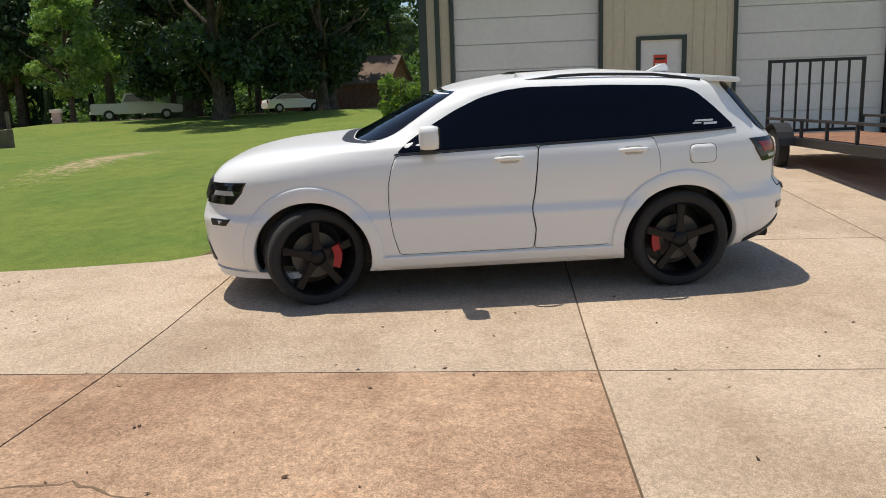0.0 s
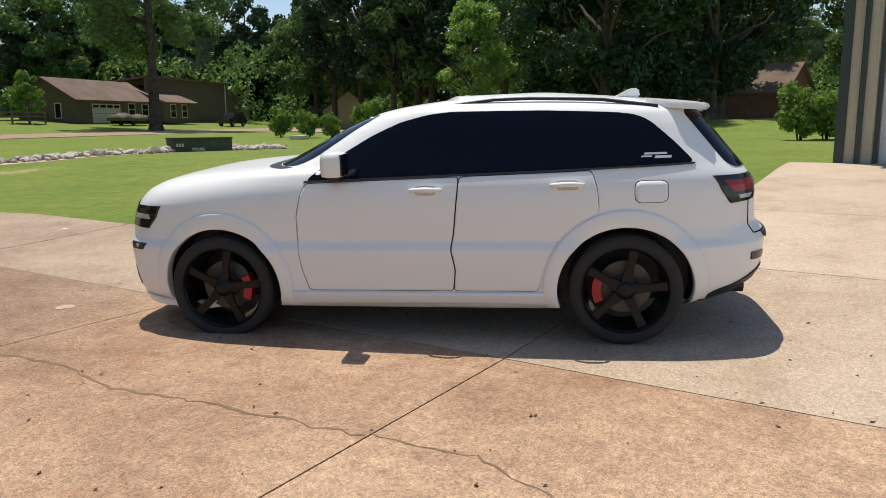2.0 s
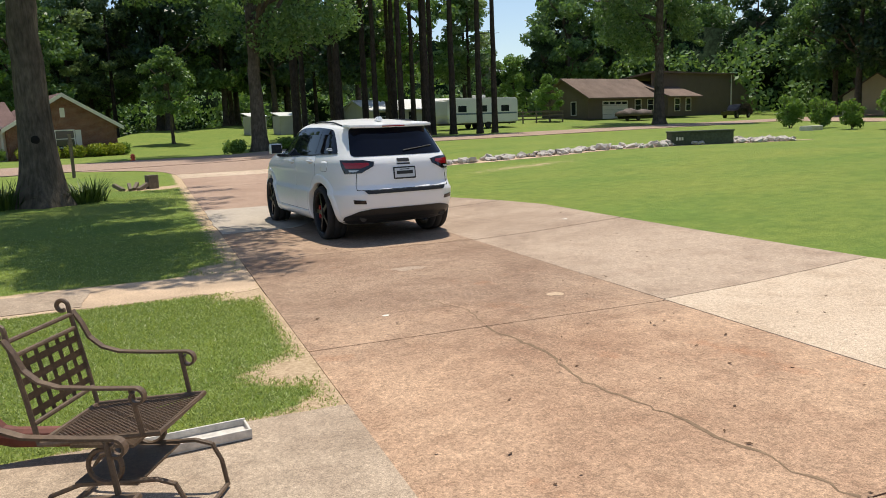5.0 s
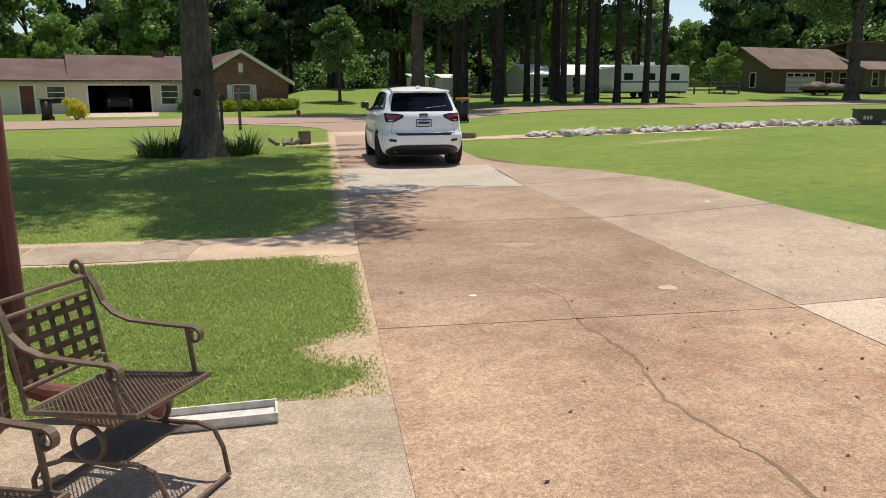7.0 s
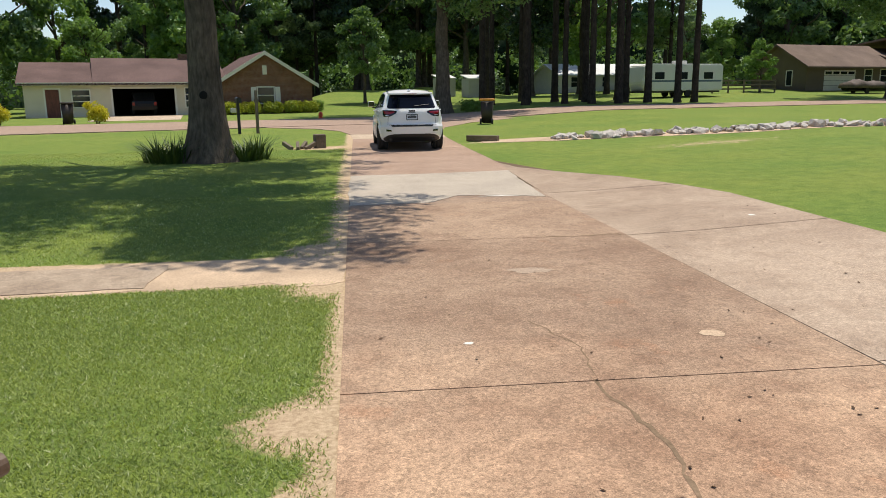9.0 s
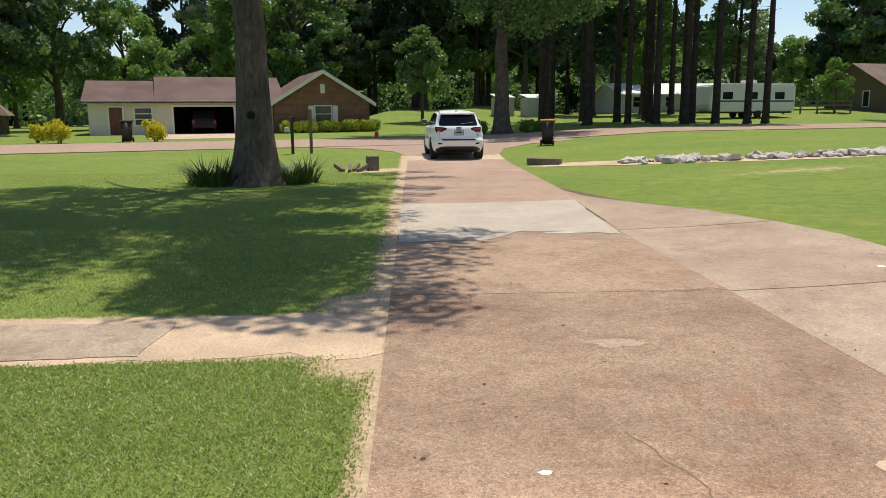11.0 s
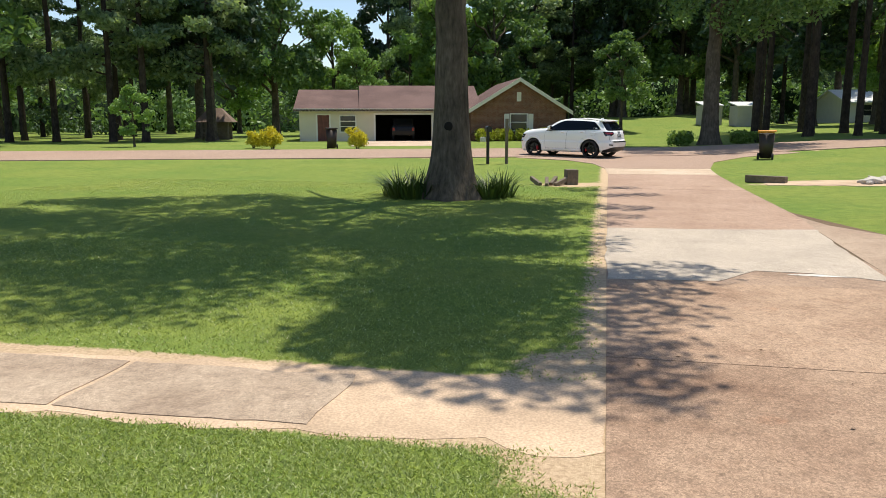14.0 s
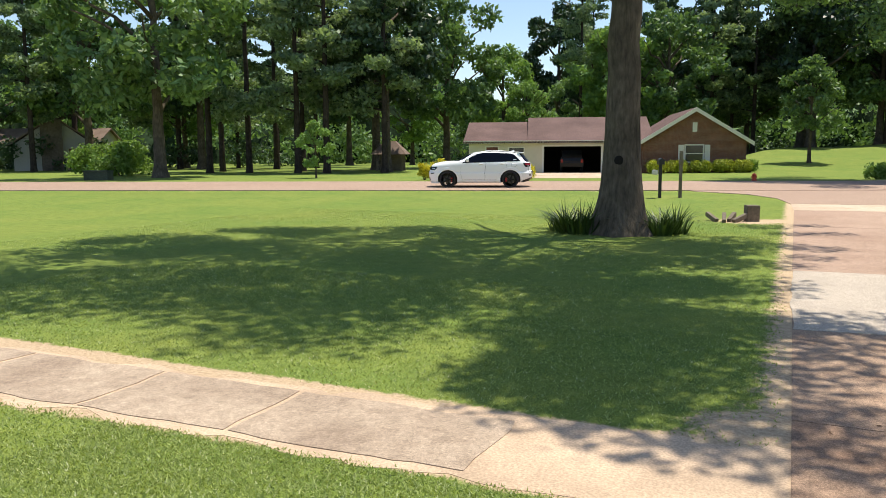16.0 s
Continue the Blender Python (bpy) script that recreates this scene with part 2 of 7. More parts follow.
SHINGLE_TAN = worn("shingle_brown", (0.21, 0.155, 0.125), 0.92, spec=0.15, fine=18, broad=0.5, vary=0.3, relief=0.5, stretch=(1, 1, 3), depth=0.02)
BROWN_SIDING = worn("dark_brown_siding", (0.15, 0.115, 0.085), 0.8, fine=25, vary=0.12, relief=0.15)
# near-black colour that stands in for shade inside hollows
BLACK_VOID = plain("hollow_shade", (0.02, 0.018, 0.016), 0.9, spec=0.1)
PANE = plain("window_pane", (0.02, 0.024, 0.028), 0.06, spec=0.7)
SHOP_METAL = worn("tan_steel_siding", (0.60, 0.54, 0.40), 0.55, fine=8, broad=0.6, vary=0.07, relief=0.03)
SHOP_TRIM = plain("dark_green_trim", (0.035, 0.05, 0.042), 0.5)
SHOP_DOOR = worn("white_door_panel", (0.74, 0.73, 0.70), 0.5, fine=12, broad=0.9, vary=0.05, relief=0.05)
BLACK_METAL = worn("black_steel", (0.018, 0.017, 0.018), 0.5, fine=30, vary=0.3, relief=0.1)
BRONZE = worn("brown_painted_iron", (0.14, 0.09, 0.055), 0.5, fine=60, broad=8, vary=0.3, relief=0.15)
RED_WOOD = worn("red_painted_wood", (0.16, 0.05, 0.035), 0.7, fine=18, broad=3, vary=0.3, relief=0.3, stretch=(1, 1, 0.1))
PLANK_WOOD = worn("brown_plank", (0.30, 0.145, 0.08), 0.8, fine=14, broad=2, vary=0.3, relief=0.3)
GREY_WOOD = worn("weathered_wood", (0.19, 0.15, 0.11), 0.9, fine=20, broad=2, vary=0.35, relief=0.4)
PLASTIC_WHITE = worn("dirty_white_plastic", (0.62, 0.58, 0.52), 0.6, fine=20, broad=5, vary=0.2, relief=0.1)
BIN_BROWN = plain("brown_black_plastic", (0.035, 0.024, 0.018), 0.55)
BIN_ORANGE = plain("orange_lid_plastic", (0.72, 0.30, 0.035), 0.5)
GREEN_BOX = worn("mossy_green_concrete", (0.07, 0.08, 0.05), 0.9, fine=12, vary=0.3, relief=0.3)
WHITE_PAINT = plain("white_car_paint", (0.86, 0.86, 0.86), 0.45, spec=0.25, coat=0.55, vary=0.008)
TINT_GLASS = plain("tinted_glass", (0.002, 0.003, 0.008), 0.03, spec=0.22)
RUBBER = worn("tyre_rubber", (0.022, 0.021, 0.021), 0.8, fine=60, vary=0.2, relief=0.1)
RIM_MAT = plain("black_rim_paint", (0.008, 0.008, 0.009), 0.3, spec=0.25)
STEEL = plain("brake_steel", (0.35, 0.35, 0.36), 0.4, 0.9)
DISC_STEEL = plain("dull_brake_disc", (0.09, 0.088, 0.086), 0.45, 0.7)
CALIPER_RED = plain("red_caliper_paint", (0.36, 0.010, 0.018), 0.35)
BLACK_PLASTIC = plain("black_trim_plastic", (0.014, 0.014, 0.015), 0.45)
GAP_BLACK = plain("panel_gap", (0.02, 0.02, 0.022), 0.8, spec=0.1)
LAMP_RED = plain("red_lamp_lens", (0.30, 0.007, 0.012), 0.08, spec=0.7)
LAMP_DARK = plain("smoked_lamp_lens", (0.012, 0.010, 0.011), 0.06, spec=0.7)
LAMP_CLEAR = plain("clear_lamp", (0.55, 0.55, 0.56), 0.15, 0.3)
CHROME = plain("chrome", (0.7, 0.7, 0.7), 0.12, 1.0)
PLATE_WHITE = plain("pale_plate", (0.60, 0.63, 0.66), 0.4)
SIGN_RED = plain("red_orange_sign", (0.62, 0.07, 0.03), 0.6)
SILVER_PAINT = plain("silver_car_paint", (0.42, 0.42, 0.40), 0.3, 0.4)


# ---- building helpers ----
def mesh_of(name, bm, material, smooth=False):
    me = bpy.data.meshes.new(name)
    bm.to_mesh(me)
    bm.free()
    for mt in material if isinstance(material, (list, tuple)) else [material]:
        me.materials.append(mt)
    if smooth:
        me.shade_smooth()
    return me


def part(name, bm, material, parent=None, label="", smooth=False):
    """Links a bmesh as one mesh object, under a thing or under a part."""
    ob = new(name, mesh_of(name, bm, material, smooth))
    ob.parent = parent
    return tagged(ob, label)


def thing(name, m, label, category, group="", kind=""):
    ob = new(name)
    ob.matrix_world = m
    return tagged(ob, label, category, group, kind)


def box(bm, x0, y0, z0, x1, y1, z1, bevel=0.0, m=None):
    r = bmesh.ops.create_cube(bm, size=1.0)
    vs = r["verts"]
    bmesh.ops.transform(bm, verts=vs, matrix=Matrix.Translation(((x0 + x1) / 2, (y0 + y1) / 2, (z0 + z1) / 2)) @ Matrix.Diagonal((x1 - x0, y1 - y0, z1 - z0, 1)))
    if bevel:
        es = list({e for v in vs for e in v.link_edges})
        out = bmesh.ops.bevel(bm, geom=es, offset=bevel, segments=2, profile=0.7, affect="EDGES")
        vs = list({v for f in out["faces"] for v in f.verts} | {v for v in vs if v.is_valid})
    if m is not None:
        bmesh.ops.transform(bm, verts=vs, matrix=m)
    return bm


def boxes(*rows, bevel=0.0, m=None):
    bm = bmesh.new()
    for r in rows:
        box(bm, *r, bevel=bevel, m=m)
    return bm


def tube(bm, pts, radius, sides=8, radii=None, cap=True):
    """A round bar along a line of points."""
    pts = [Vector(p) for p in pts]
    rings = []
    side = None
    for i, p in enumerate(pts):
        d = (pts[min(i + 1, len(pts) - 1)] - pts[max(i - 1, 0)]).normalized()
        if side is None:
            side = d.orthogonal().normalized()
        side = (side - d * side.dot(d)).normalized()
        up = d.cross(side)
        r = radii[i] if radii else radius
        rings.append([bm.verts.new(p + (side * math.cos(a) + up * math.sin(a)) * r) for a in (2 * math.pi * k / sides for k in range(sides))])
    for a, b in zip(rings, rings[1:]):
        for k in range(sides):
            bm.faces.new((a[k], a[(k + 1) % sides], b[(k + 1) % sides], b[k]))
    if cap:
        bm.faces.new(list(reversed(rings[0])))
        bm.faces.new(rings[-1])
    return bm


def lathe(bm, profile, sides=32, m=None):
    """Turns (radius, height) points round the local z axis."""
    rings = []
    for r, h in profile:
        rings.append([bm.verts.new((r * math.cos(2 * math.pi * k / sides), r * math.sin(2 * math.pi * k / sides), h)) for k in range(sides)])
    for a, b in zip(rings, rings[1:]):
        for k in range(sides):
            bm.faces.new((a[k], a[(k + 1) % sides], b[(k + 1) % sides], b[k]))
    if m is not None:
        bmesh.ops.transform(bm, verts=[v for r in rings for v in r], matrix=m)
    return bm


def prism(bm, outline, d, m=None):
    """A flat outline in (x, z), made thick by d along y."""
    a = [bm.verts.new((x, 0, z)) for x, z in outline]
    b = [bm.verts.new((x, d, z)) for x, z in outline]
    n = len(a)
    bm.faces.new(a)
    bm.faces.new(list(reversed(b)))
    for i in range(n):
        bm.faces.new((a[i], b[i], b[(i + 1) % n], a[(i + 1) % n]))
    bmesh.ops.recalc_face_normals(bm, faces=bm.faces[:])
    if m is not None:
        bmesh.ops.transform(bm, verts=a + b, matrix=m)
    return bm


def step(t):
    t = max(0.0, min(1.0, t))
    return t * t * (3 - 2 * t)


def ground_z(x, y):
    """Height of the land: it climbs to the workshop, to the road and far beyond it."""
    v = y - 0.343 * x
    u = max(0.0, x - 4.2)
    r = min(0.068 * u * u / (u + 0.6), 0.72)
    return r * (1 - 0.4 * step((y - 6) / 22)) + 0.25 * step((v - 26) / 24) + 1.5 * step((x - 2) / 45) * step((v - 47) / 30) + 0.9 * step((x - 34) / 15) * (1 - step((y - 29) / 13)) + 2.0 * step((v - 62) / 36) * step((x + 9) / 9) * (1 - step((x - 9) / 14))


def on_ground(x, y, turn=0.0, dz=0.0):
    return pose(x, y, ground_z(x, y) + dz, 0, 0, turn)


def drape(outline, lift, cell=1.0, skirt=0.06, rough_edge=0.0):
    """A sheet over the land inside an outline of (x, y), with an edge of its own thickness."""
    bm = bmesh.new()
    pts = []
    for (x0, y0), (x1, y1) in zip(outline, outline[1:] + outline[:1]):
        n = max(1, int(math.hypot(x1 - x0, y1 - y0) / (0.15 if rough_edge else 1.0)))
        for k in range(n):
            x, y = x0 + (x1 - x0) * k / n, y0 + (y1 - y0) * k / n
            if rough_edge:
                q = noise.noise_vector((x * 2.1, y * 2.1, 3.0)) + noise.noise_vector((x * 6.3, y * 6.3, 9.0)) * 0.4
                x, y = x + q.x * rough_edge, y + q.y * rough_edge
            pts.append((x, y))
    bm.faces.new([bm.verts.new((x, y, 0)) for x, y in pts])
    xs, ys = [p[0] for p in pts], [p[1] for p in pts]
    for axis, lo, hi in ((0, min(xs), max(xs)), (1, min(ys), max(ys))):
        c = math.ceil(lo / cell) * cell
        while c < hi:
            co, no = ((c, 0, 0), (1, 0, 0)) if axis == 0 else ((0, c, 0), (0, 1, 0))
            bmesh.ops.bisect_plane(bm, geom=bm.verts[:] + bm.edges[:] + bm.faces[:], plane_co=co, plane_no=no)
            c += cell
    for v in bm.verts:
        v.co.z = ground_z(v.co.x, v.co.y) + lift
    bmesh.ops.recalc_face_normals(bm, faces=bm.faces[:])
    if sum(f.normal.z for f in bm.faces) < 0:
        bmesh.ops.reverse_faces(bm, faces=bm.faces[:])
    rim = [e for e in bm.edges if e.is_boundary]
    out = bmesh.ops.extrude_edge_only(bm, edges=rim)
    for v in (g for g in out["geom"] if isinstance(g, bmesh.types.BMVert)):
        v.co.z -= skirt
    return bm


def leaf_cloud(centres, radii, n, size, seed, flat=1.0, droop=0.0):
    """Many small bent leaves about clump centres, as one mesh's points and faces (two triangles a leaf)."""
    rng = np.random.default_rng(seed)
    c = np.asarray(centres, float)
    r = np.asarray(radii, float)
    w = r ** 2
    k = rng.choice(len(c), n, p=w / w.sum())
    d = rng.normal(size=(n, 3))
    d /= np.linalg.norm(d, axis=1)[:, None]
    p = c[k] + d * (r[k] * rng.uniform(0.45, 1.05, n))[:, None] * np.array((1, 1, flat))
    a = rng.normal(size=(n, 3))
    a /= np.linalg.norm(a, axis=1)[:, None]
    a[:, 2] -= droop
    b = np.cross(a, rng.normal(size=(n, 3)))
    b /= np.linalg.norm(b, axis=1)[:, None] + 1e-9
    s = (size * rng.uniform(0.6, 1.4, n))[:, None]
    v = np.stack((p - a * s, p + b * s * 0.5, p + a * s, p - b * s * 0.5), 1).reshape(-1, 3)
    return v, np.arange(n * 4).reshape(-1, 4)


def cloud_mesh(name, verts, faces, material):
    me = bpy.data.meshes.new(name)
    nv, nf, k = len(verts), len(faces), faces.shape[1]
    me.vertices.add(nv)
    me.vertices.foreach_set("co", np.asarray(verts, np.float32).ravel())
    me.loops.add(nf * k)
    me.loops.foreach_set("vertex_index", faces.astype(np.int32).ravel())
    me.polygons.add(nf)
    me.polygons.foreach_set("loop_start", np.arange(0, nf * k, k, dtype=np.int32))
    me.update(calc_edges=True)
    me.materials.append(material)
    return me


# ---- land, road, drive ----
DRIVE_L, DRIVE_M = 1.02, 4.13
ROAD_NEAR, ROAD_W, ROAD_SLOPE = 40.0, 8.6, 0.343


def bare_at(x, y):
    """How bare the soil is: 0 is lawn, 1 is earth."""
    b = 0.0
    if y > 5.2:
        e = DRIVE_L - x
        if 0 <= e < 1.2 and y < 34:
            b = max(b, 0.95 - e / (0.42 if y > 9.8 else 0.2))
    if x < 1.2 and 8.0 < y < 10.6:
        d = max(0.0, 8.98 + 0.035 * x - y, y - 10.05)
        b = max(b, 0.9 - d / 0.16)
    if 5.0 < y < 6.2 and x < 1.0:
        b = max(b, 0.75 - (y - 5.25) / 0.26)
    for cx, cy, rx, ry, k in ((16.0, 9.6, 6.5, 1.3, 0.44), (10.5, 21.5, 3.6, 1.2, 0.42), (0.2, 26.3, 1.4, 1.0, 0.9), (7.0, 27.3, 2.6, 0.7, 0.95), (0.88, 6.12, 0.46, 0.42, 0.95), (0.85, 5.4, 0.3, 0.2, 0.7), (0.85, 8.8, 0.45, 0.5, 0.9), (0.75, 10.4, 0.5, 0.5, 0.85)):
        d = math.hypot((x - cx) / rx, (y - cy - 0.1 * (x - cx)) / ry)
        b = max(b, k * (1.25 - d))
    v = y - ROAD_SLOPE * x
    for edge in (ROAD_NEAR, ROAD_NEAR + ROAD_W):
        b = max(b, 0.6 - abs(v - edge) / 0.5)
    return max(0.0, min(1.0, b))


def axis_lines(near_lo, near_hi, fine, far_lo, far_hi):
    out = list(np.arange(near_lo, near_hi + 1e-6, fine))
    s, c = fine, near_hi
    while c < far_hi:
        s *= 1.11
        c += s
        out.append(min(c, far_hi))
    s, c = fine, near_lo
    while c > far_lo:
        s *= 1.11
        c -= s
        out.insert(0, max(c, far_lo))
    return out


def build_ground():
    xs = axis_lines(-8, 8, 0.2, -900, 900)
    ys = axis_lines(3, 31, 0.2, -600, 900)
    verts = [(x, y, ground_z(x, y) + noise.noise((x * 0.4, y * 0.4, 0)) * 0.015 * (0 if DRIVE_L - 0.3 < x < 7 and y < 40 or x < 1.2 and 7.9 < y < 10.6 else 1) + (0.009 if 0.5 < x < 1.11 and 5.4 < y < 33 and not 8.5 < y < 10.5 else 0)) for y in ys for x in xs]
    nx = len(xs)
    faces = np.array([(j * nx + i, j * nx + i + 1, (j + 1) * nx + i + 1, (j + 1) * nx + i) for j in range(len(ys) - 1) for i in range(nx - 1)])
    me = cloud_mesh("ground", np.array(verts), faces, GRASS)
    me.attributes.new("bare", "FLOAT", "POINT").data.foreach_set("value", [bare_at(v[0], v[1]) for v in verts])
    me.shade_smooth()
    tagged(new("ground", me), "mown green lawn with bare earthy edges and brown streaks", "lawn", kind="structure")


def slab(name, outline, material, parent, lift=0.014, label="", **kw):
    return part(name, drape(outline, lift, **kw), material, parent, label)


def build_drive():
    ground_bed = part("driveway", drape([(DRIVE_L + 0.03, -9), (DRIVE_M + 12.0, -9), (DRIVE_M + 12.0, 2.4), (7.0, 3.9), (6.4, 6), (6.35, 13), (5.2, 17.2), (4.35, 21), (4.35, 33), (DRIVE_L + 0.03, 33)], 0.004), JOINT_MAT)
    tagged(ground_bed, "wide concrete driveway with dark dirty joints", "driveway", kind="structure")
    g = 0.006
    cuts = [-9.0, -2.83, 0.22, 3.27, 6.45, 10.65, 13.5]
    for a, b in zip(cuts, cuts[1:]):
        slab("concrete_slab", [(DRIVE_L, a + g), (DRIVE_M - g, a + g), (DRIVE_M - g - 0.02 * (b > 13), b - g), (DRIVE_L, b - g)], OLD_CONCRETE if b > 1 else NEW_CONCRETE, ground_bed)
    slab("concrete_slab", [(DRIVE_L, 13.5), (2.2, 13.62), (2.7, 14.3), (3.3, 14.25), (4.03, 13.95), (4.16, 16.5), (4.3, 18.05), (2.6, 17.75), (DRIVE_L, 17.65)], PATCH_CONCRETE, ground_bed, 0.018, "pale grey repaired concrete patch", rough_edge=0.03)
    slab("concrete_slab", [(DRIVE_L, 13.5), (4.09, 13.5), (4.14, 15.2), (DRIVE_L, 15.2)], BROWN_CONCRETE, ground_bed, 0.012)
    slab("concrete_slab", [(DRIVE_L, 17.6), (4.32, 17.9), (4.42, 20), (4.44, 25.2), (DRIVE_L + 0.02, 25.2)], PINK_CONCRETE, ground_bed, 0.014)
    slab("concrete_slab", [(DRIVE_L + 0.02, 25.23), (4.44, 25.23), (4.5, 30.8), (1.06, 30.4)], PINK_CONCRETE, ground_bed, 0.014)
    # the mouth at the road flares out
    slab("concrete_slab", [(1.06, 30.43), (4.5, 30.83), (4.62, 33.5), (0.95, 33.1)], NEW_CONCRETE, ground_bed, 0.014)
    slab("concrete_slab", [(0.95, 33.12), (4.62, 33.52), (5.2, 37.0), (6.8, 39.8), (9.5, 41.8), (9.0, 43.4), (-3.2, 39.4), (-2.8, 38.6), (-0.6, 37.4), (0.5, 35.5)], ROAD_MAT, ground_bed, 0.016)
    # newer pale lane beside it, and the apron before the workshop
    for a, b in ((-9.0, -2.83), (-2.83, 0.22), (0.22, 2.45)):
        for c, d in ((DRIVE_M, 7.3), (7.3, 10.4), (10.4, 13.5), (13.5, 16.15)):
            if (b, d) == (2.45, 7.3):
                b = 3.27
            slab("concrete_slab", [(c + g, a + g), (d - g, a + g), (d - g, b - g), (c + g, b - g)], NEW_CONCRETE, ground_bed)
    slab("concrete_slab", [(7.3 + g, 2.45 + g), (9.6, 2.45 + g), (7.4, 3.45), (7.3 + g, 3.6)], NEW_CONCRETE, ground_bed)
    slab("concrete_slab", [(DRIVE_M + g, 3.27 + g), (7.3 - g, 3.27 + g), (7.3 - g, 3.6), (6.95, 4.1), (6.72, 5.2), (6.55, 6.5), (DRIVE_M + g, 6.5)], NEW_CONCRETE, ground_bed)
    slab("concrete_slab", [(DRIVE_M + g, 6.5 + 2 * g), (6.55, 6.5 + 2 * g), (6.5, 9.0), (6.5, 10.6), (DRIVE_M - 0.01, 10.6)], LANE_CONCRETE, ground_bed)
    slab("concrete_slab", [(DRIVE_M - 0.01, 10.62), (6.5, 10.62), (6.52, 13.0), (6.3, 14.3), (DRIVE_M - 0.05, 14.3)], LANE_CONCRETE, ground_bed)
    slab("concrete_slab", [(4.11, 14.33), (6.28, 14.33), (5.9, 15.8), (5.2, 17.2), (4.6, 18.6), (4.38, 20.0), (4.2, 16.4)], LANE_CONCRETE, ground_bed)
    porch = tagged(part("porch_slab", drape([(-6, -3), (1.017, -3), (1.017, 5.29), (-6, 5.2)], 0.02), WALK_CONCRETE), "stained concrete porch slab beside the driveway", "patio", kind="structure")
    return ground_bed


def build_walkway():
    bed = tagged(part("footpath", drape([(-14, 8.45), (-5.2, 8.78), (-2.1, 8.88), (1.015, 9.0), (1.015, 10.14), (-0.7, 10.03), (-2.4, 9.98), (-5.3, 9.85), (-14, 9.7)], 0.003, cell=0.5, skirt=0.02, rough_edge=0.16), SAND), "sandy concrete footpath across the lawn", "footpath", kind="structure")
    e = [-13.9, -12.1, -10.3, -8.5, -6.8, -5.2, -3.65, -2.33, -0.62]
    for a, b in zip(e, e[1:]):
        lo = lambda x: 8.99 + 0.035 * x
        hi = lambda x: 9.97 + 0.02 * x
        slab("path_slab", [(a + 0.02, lo(a) + 0.07), (b - 0.02, lo(b) + 0.07), (b - 0.05, hi(b) - 0.06), (a + 0.0, hi(a) - 0.06)], WALK_CONCRETE, bed, 0.009, rough_edge=0.05, cell=0.5)


def road_line(x, k):
    return ROAD_NEAR + ROAD_SLOPE * x + k


def build_road():
    xs = [-400, -150, -80, -60, -45, -30, -20, -10, 0, 10, 20, 30, 40, 50, 60, 75, 90, 120, 200, 420]
    near = [(x, road_line(x, 0)) for x in xs]
    far = [(x, road_line(x, ROAD_W)) for x in reversed(xs)]
    tagged(part("road", drape(near + far, 0.035, cell=4.0), ROAD_MAT), "pinkish chip-sealed country road", "road", kind="structure")


def crack(line, width, parent, seed):
    """A jagged open crack, filled with dark dirt."""
    rng = random.Random(seed)
    pts = []
    for (x0, y0), (x1, y1) in zip(line, line[1:]):
        n = max(2, int(math.hypot(x1 - x0, y1 - y0) / 0.07))
        for k in range(n):
            pts.append((x0 + (x1 - x0) * k / n + rng.gauss(0, 0.014), y0 + (y1 - y0) * k / n + rng.gauss(0, 0.014)))
    pts.append(line[-1])
    bm = bmesh.new()
    rows = []
    for i, (x, y) in enumerate(pts):
        a, b = pts[max(0, i - 1)], pts[min(len(pts) - 1, i + 1)]
        d = Vector((b[0] - a[0], b[1] - a[1])).normalized()
        w = width * rng.uniform(0.35, 1.3)
        z = ground_z(x, y) + 0.0155
        rows.append((bm.verts.new((x - d.y * w, y + d.x * w, z)), bm.verts.new((x + d.y * w, y - d.x * w, z))))
    for p, q in zip(rows, rows[1:]):
        bm.faces.new((p[0], p[1], q[1], q[0]))
    bmesh.ops.recalc_face_normals(bm, faces=bm.faces[:])
    part("crack", bm, CRACK_MAT, parent)


def spot(x, y, r, material, parent, seed, flat=0.8):
    rng = random.Random(seed)
    bm = bmesh.new()
    z = ground_z(x, y) + 0.016
    n = 18
    bm.faces.new([bm.verts.new((x + r * math.cos(2 * math.pi * k / n) * rng.uniform(0.7, 1.15), y + r * flat * math.sin(2 * math.pi * k / n) * rng.uniform(0.7, 1.15), z)) for k in range(n)])
    part("paint_spot", bm, material, parent)


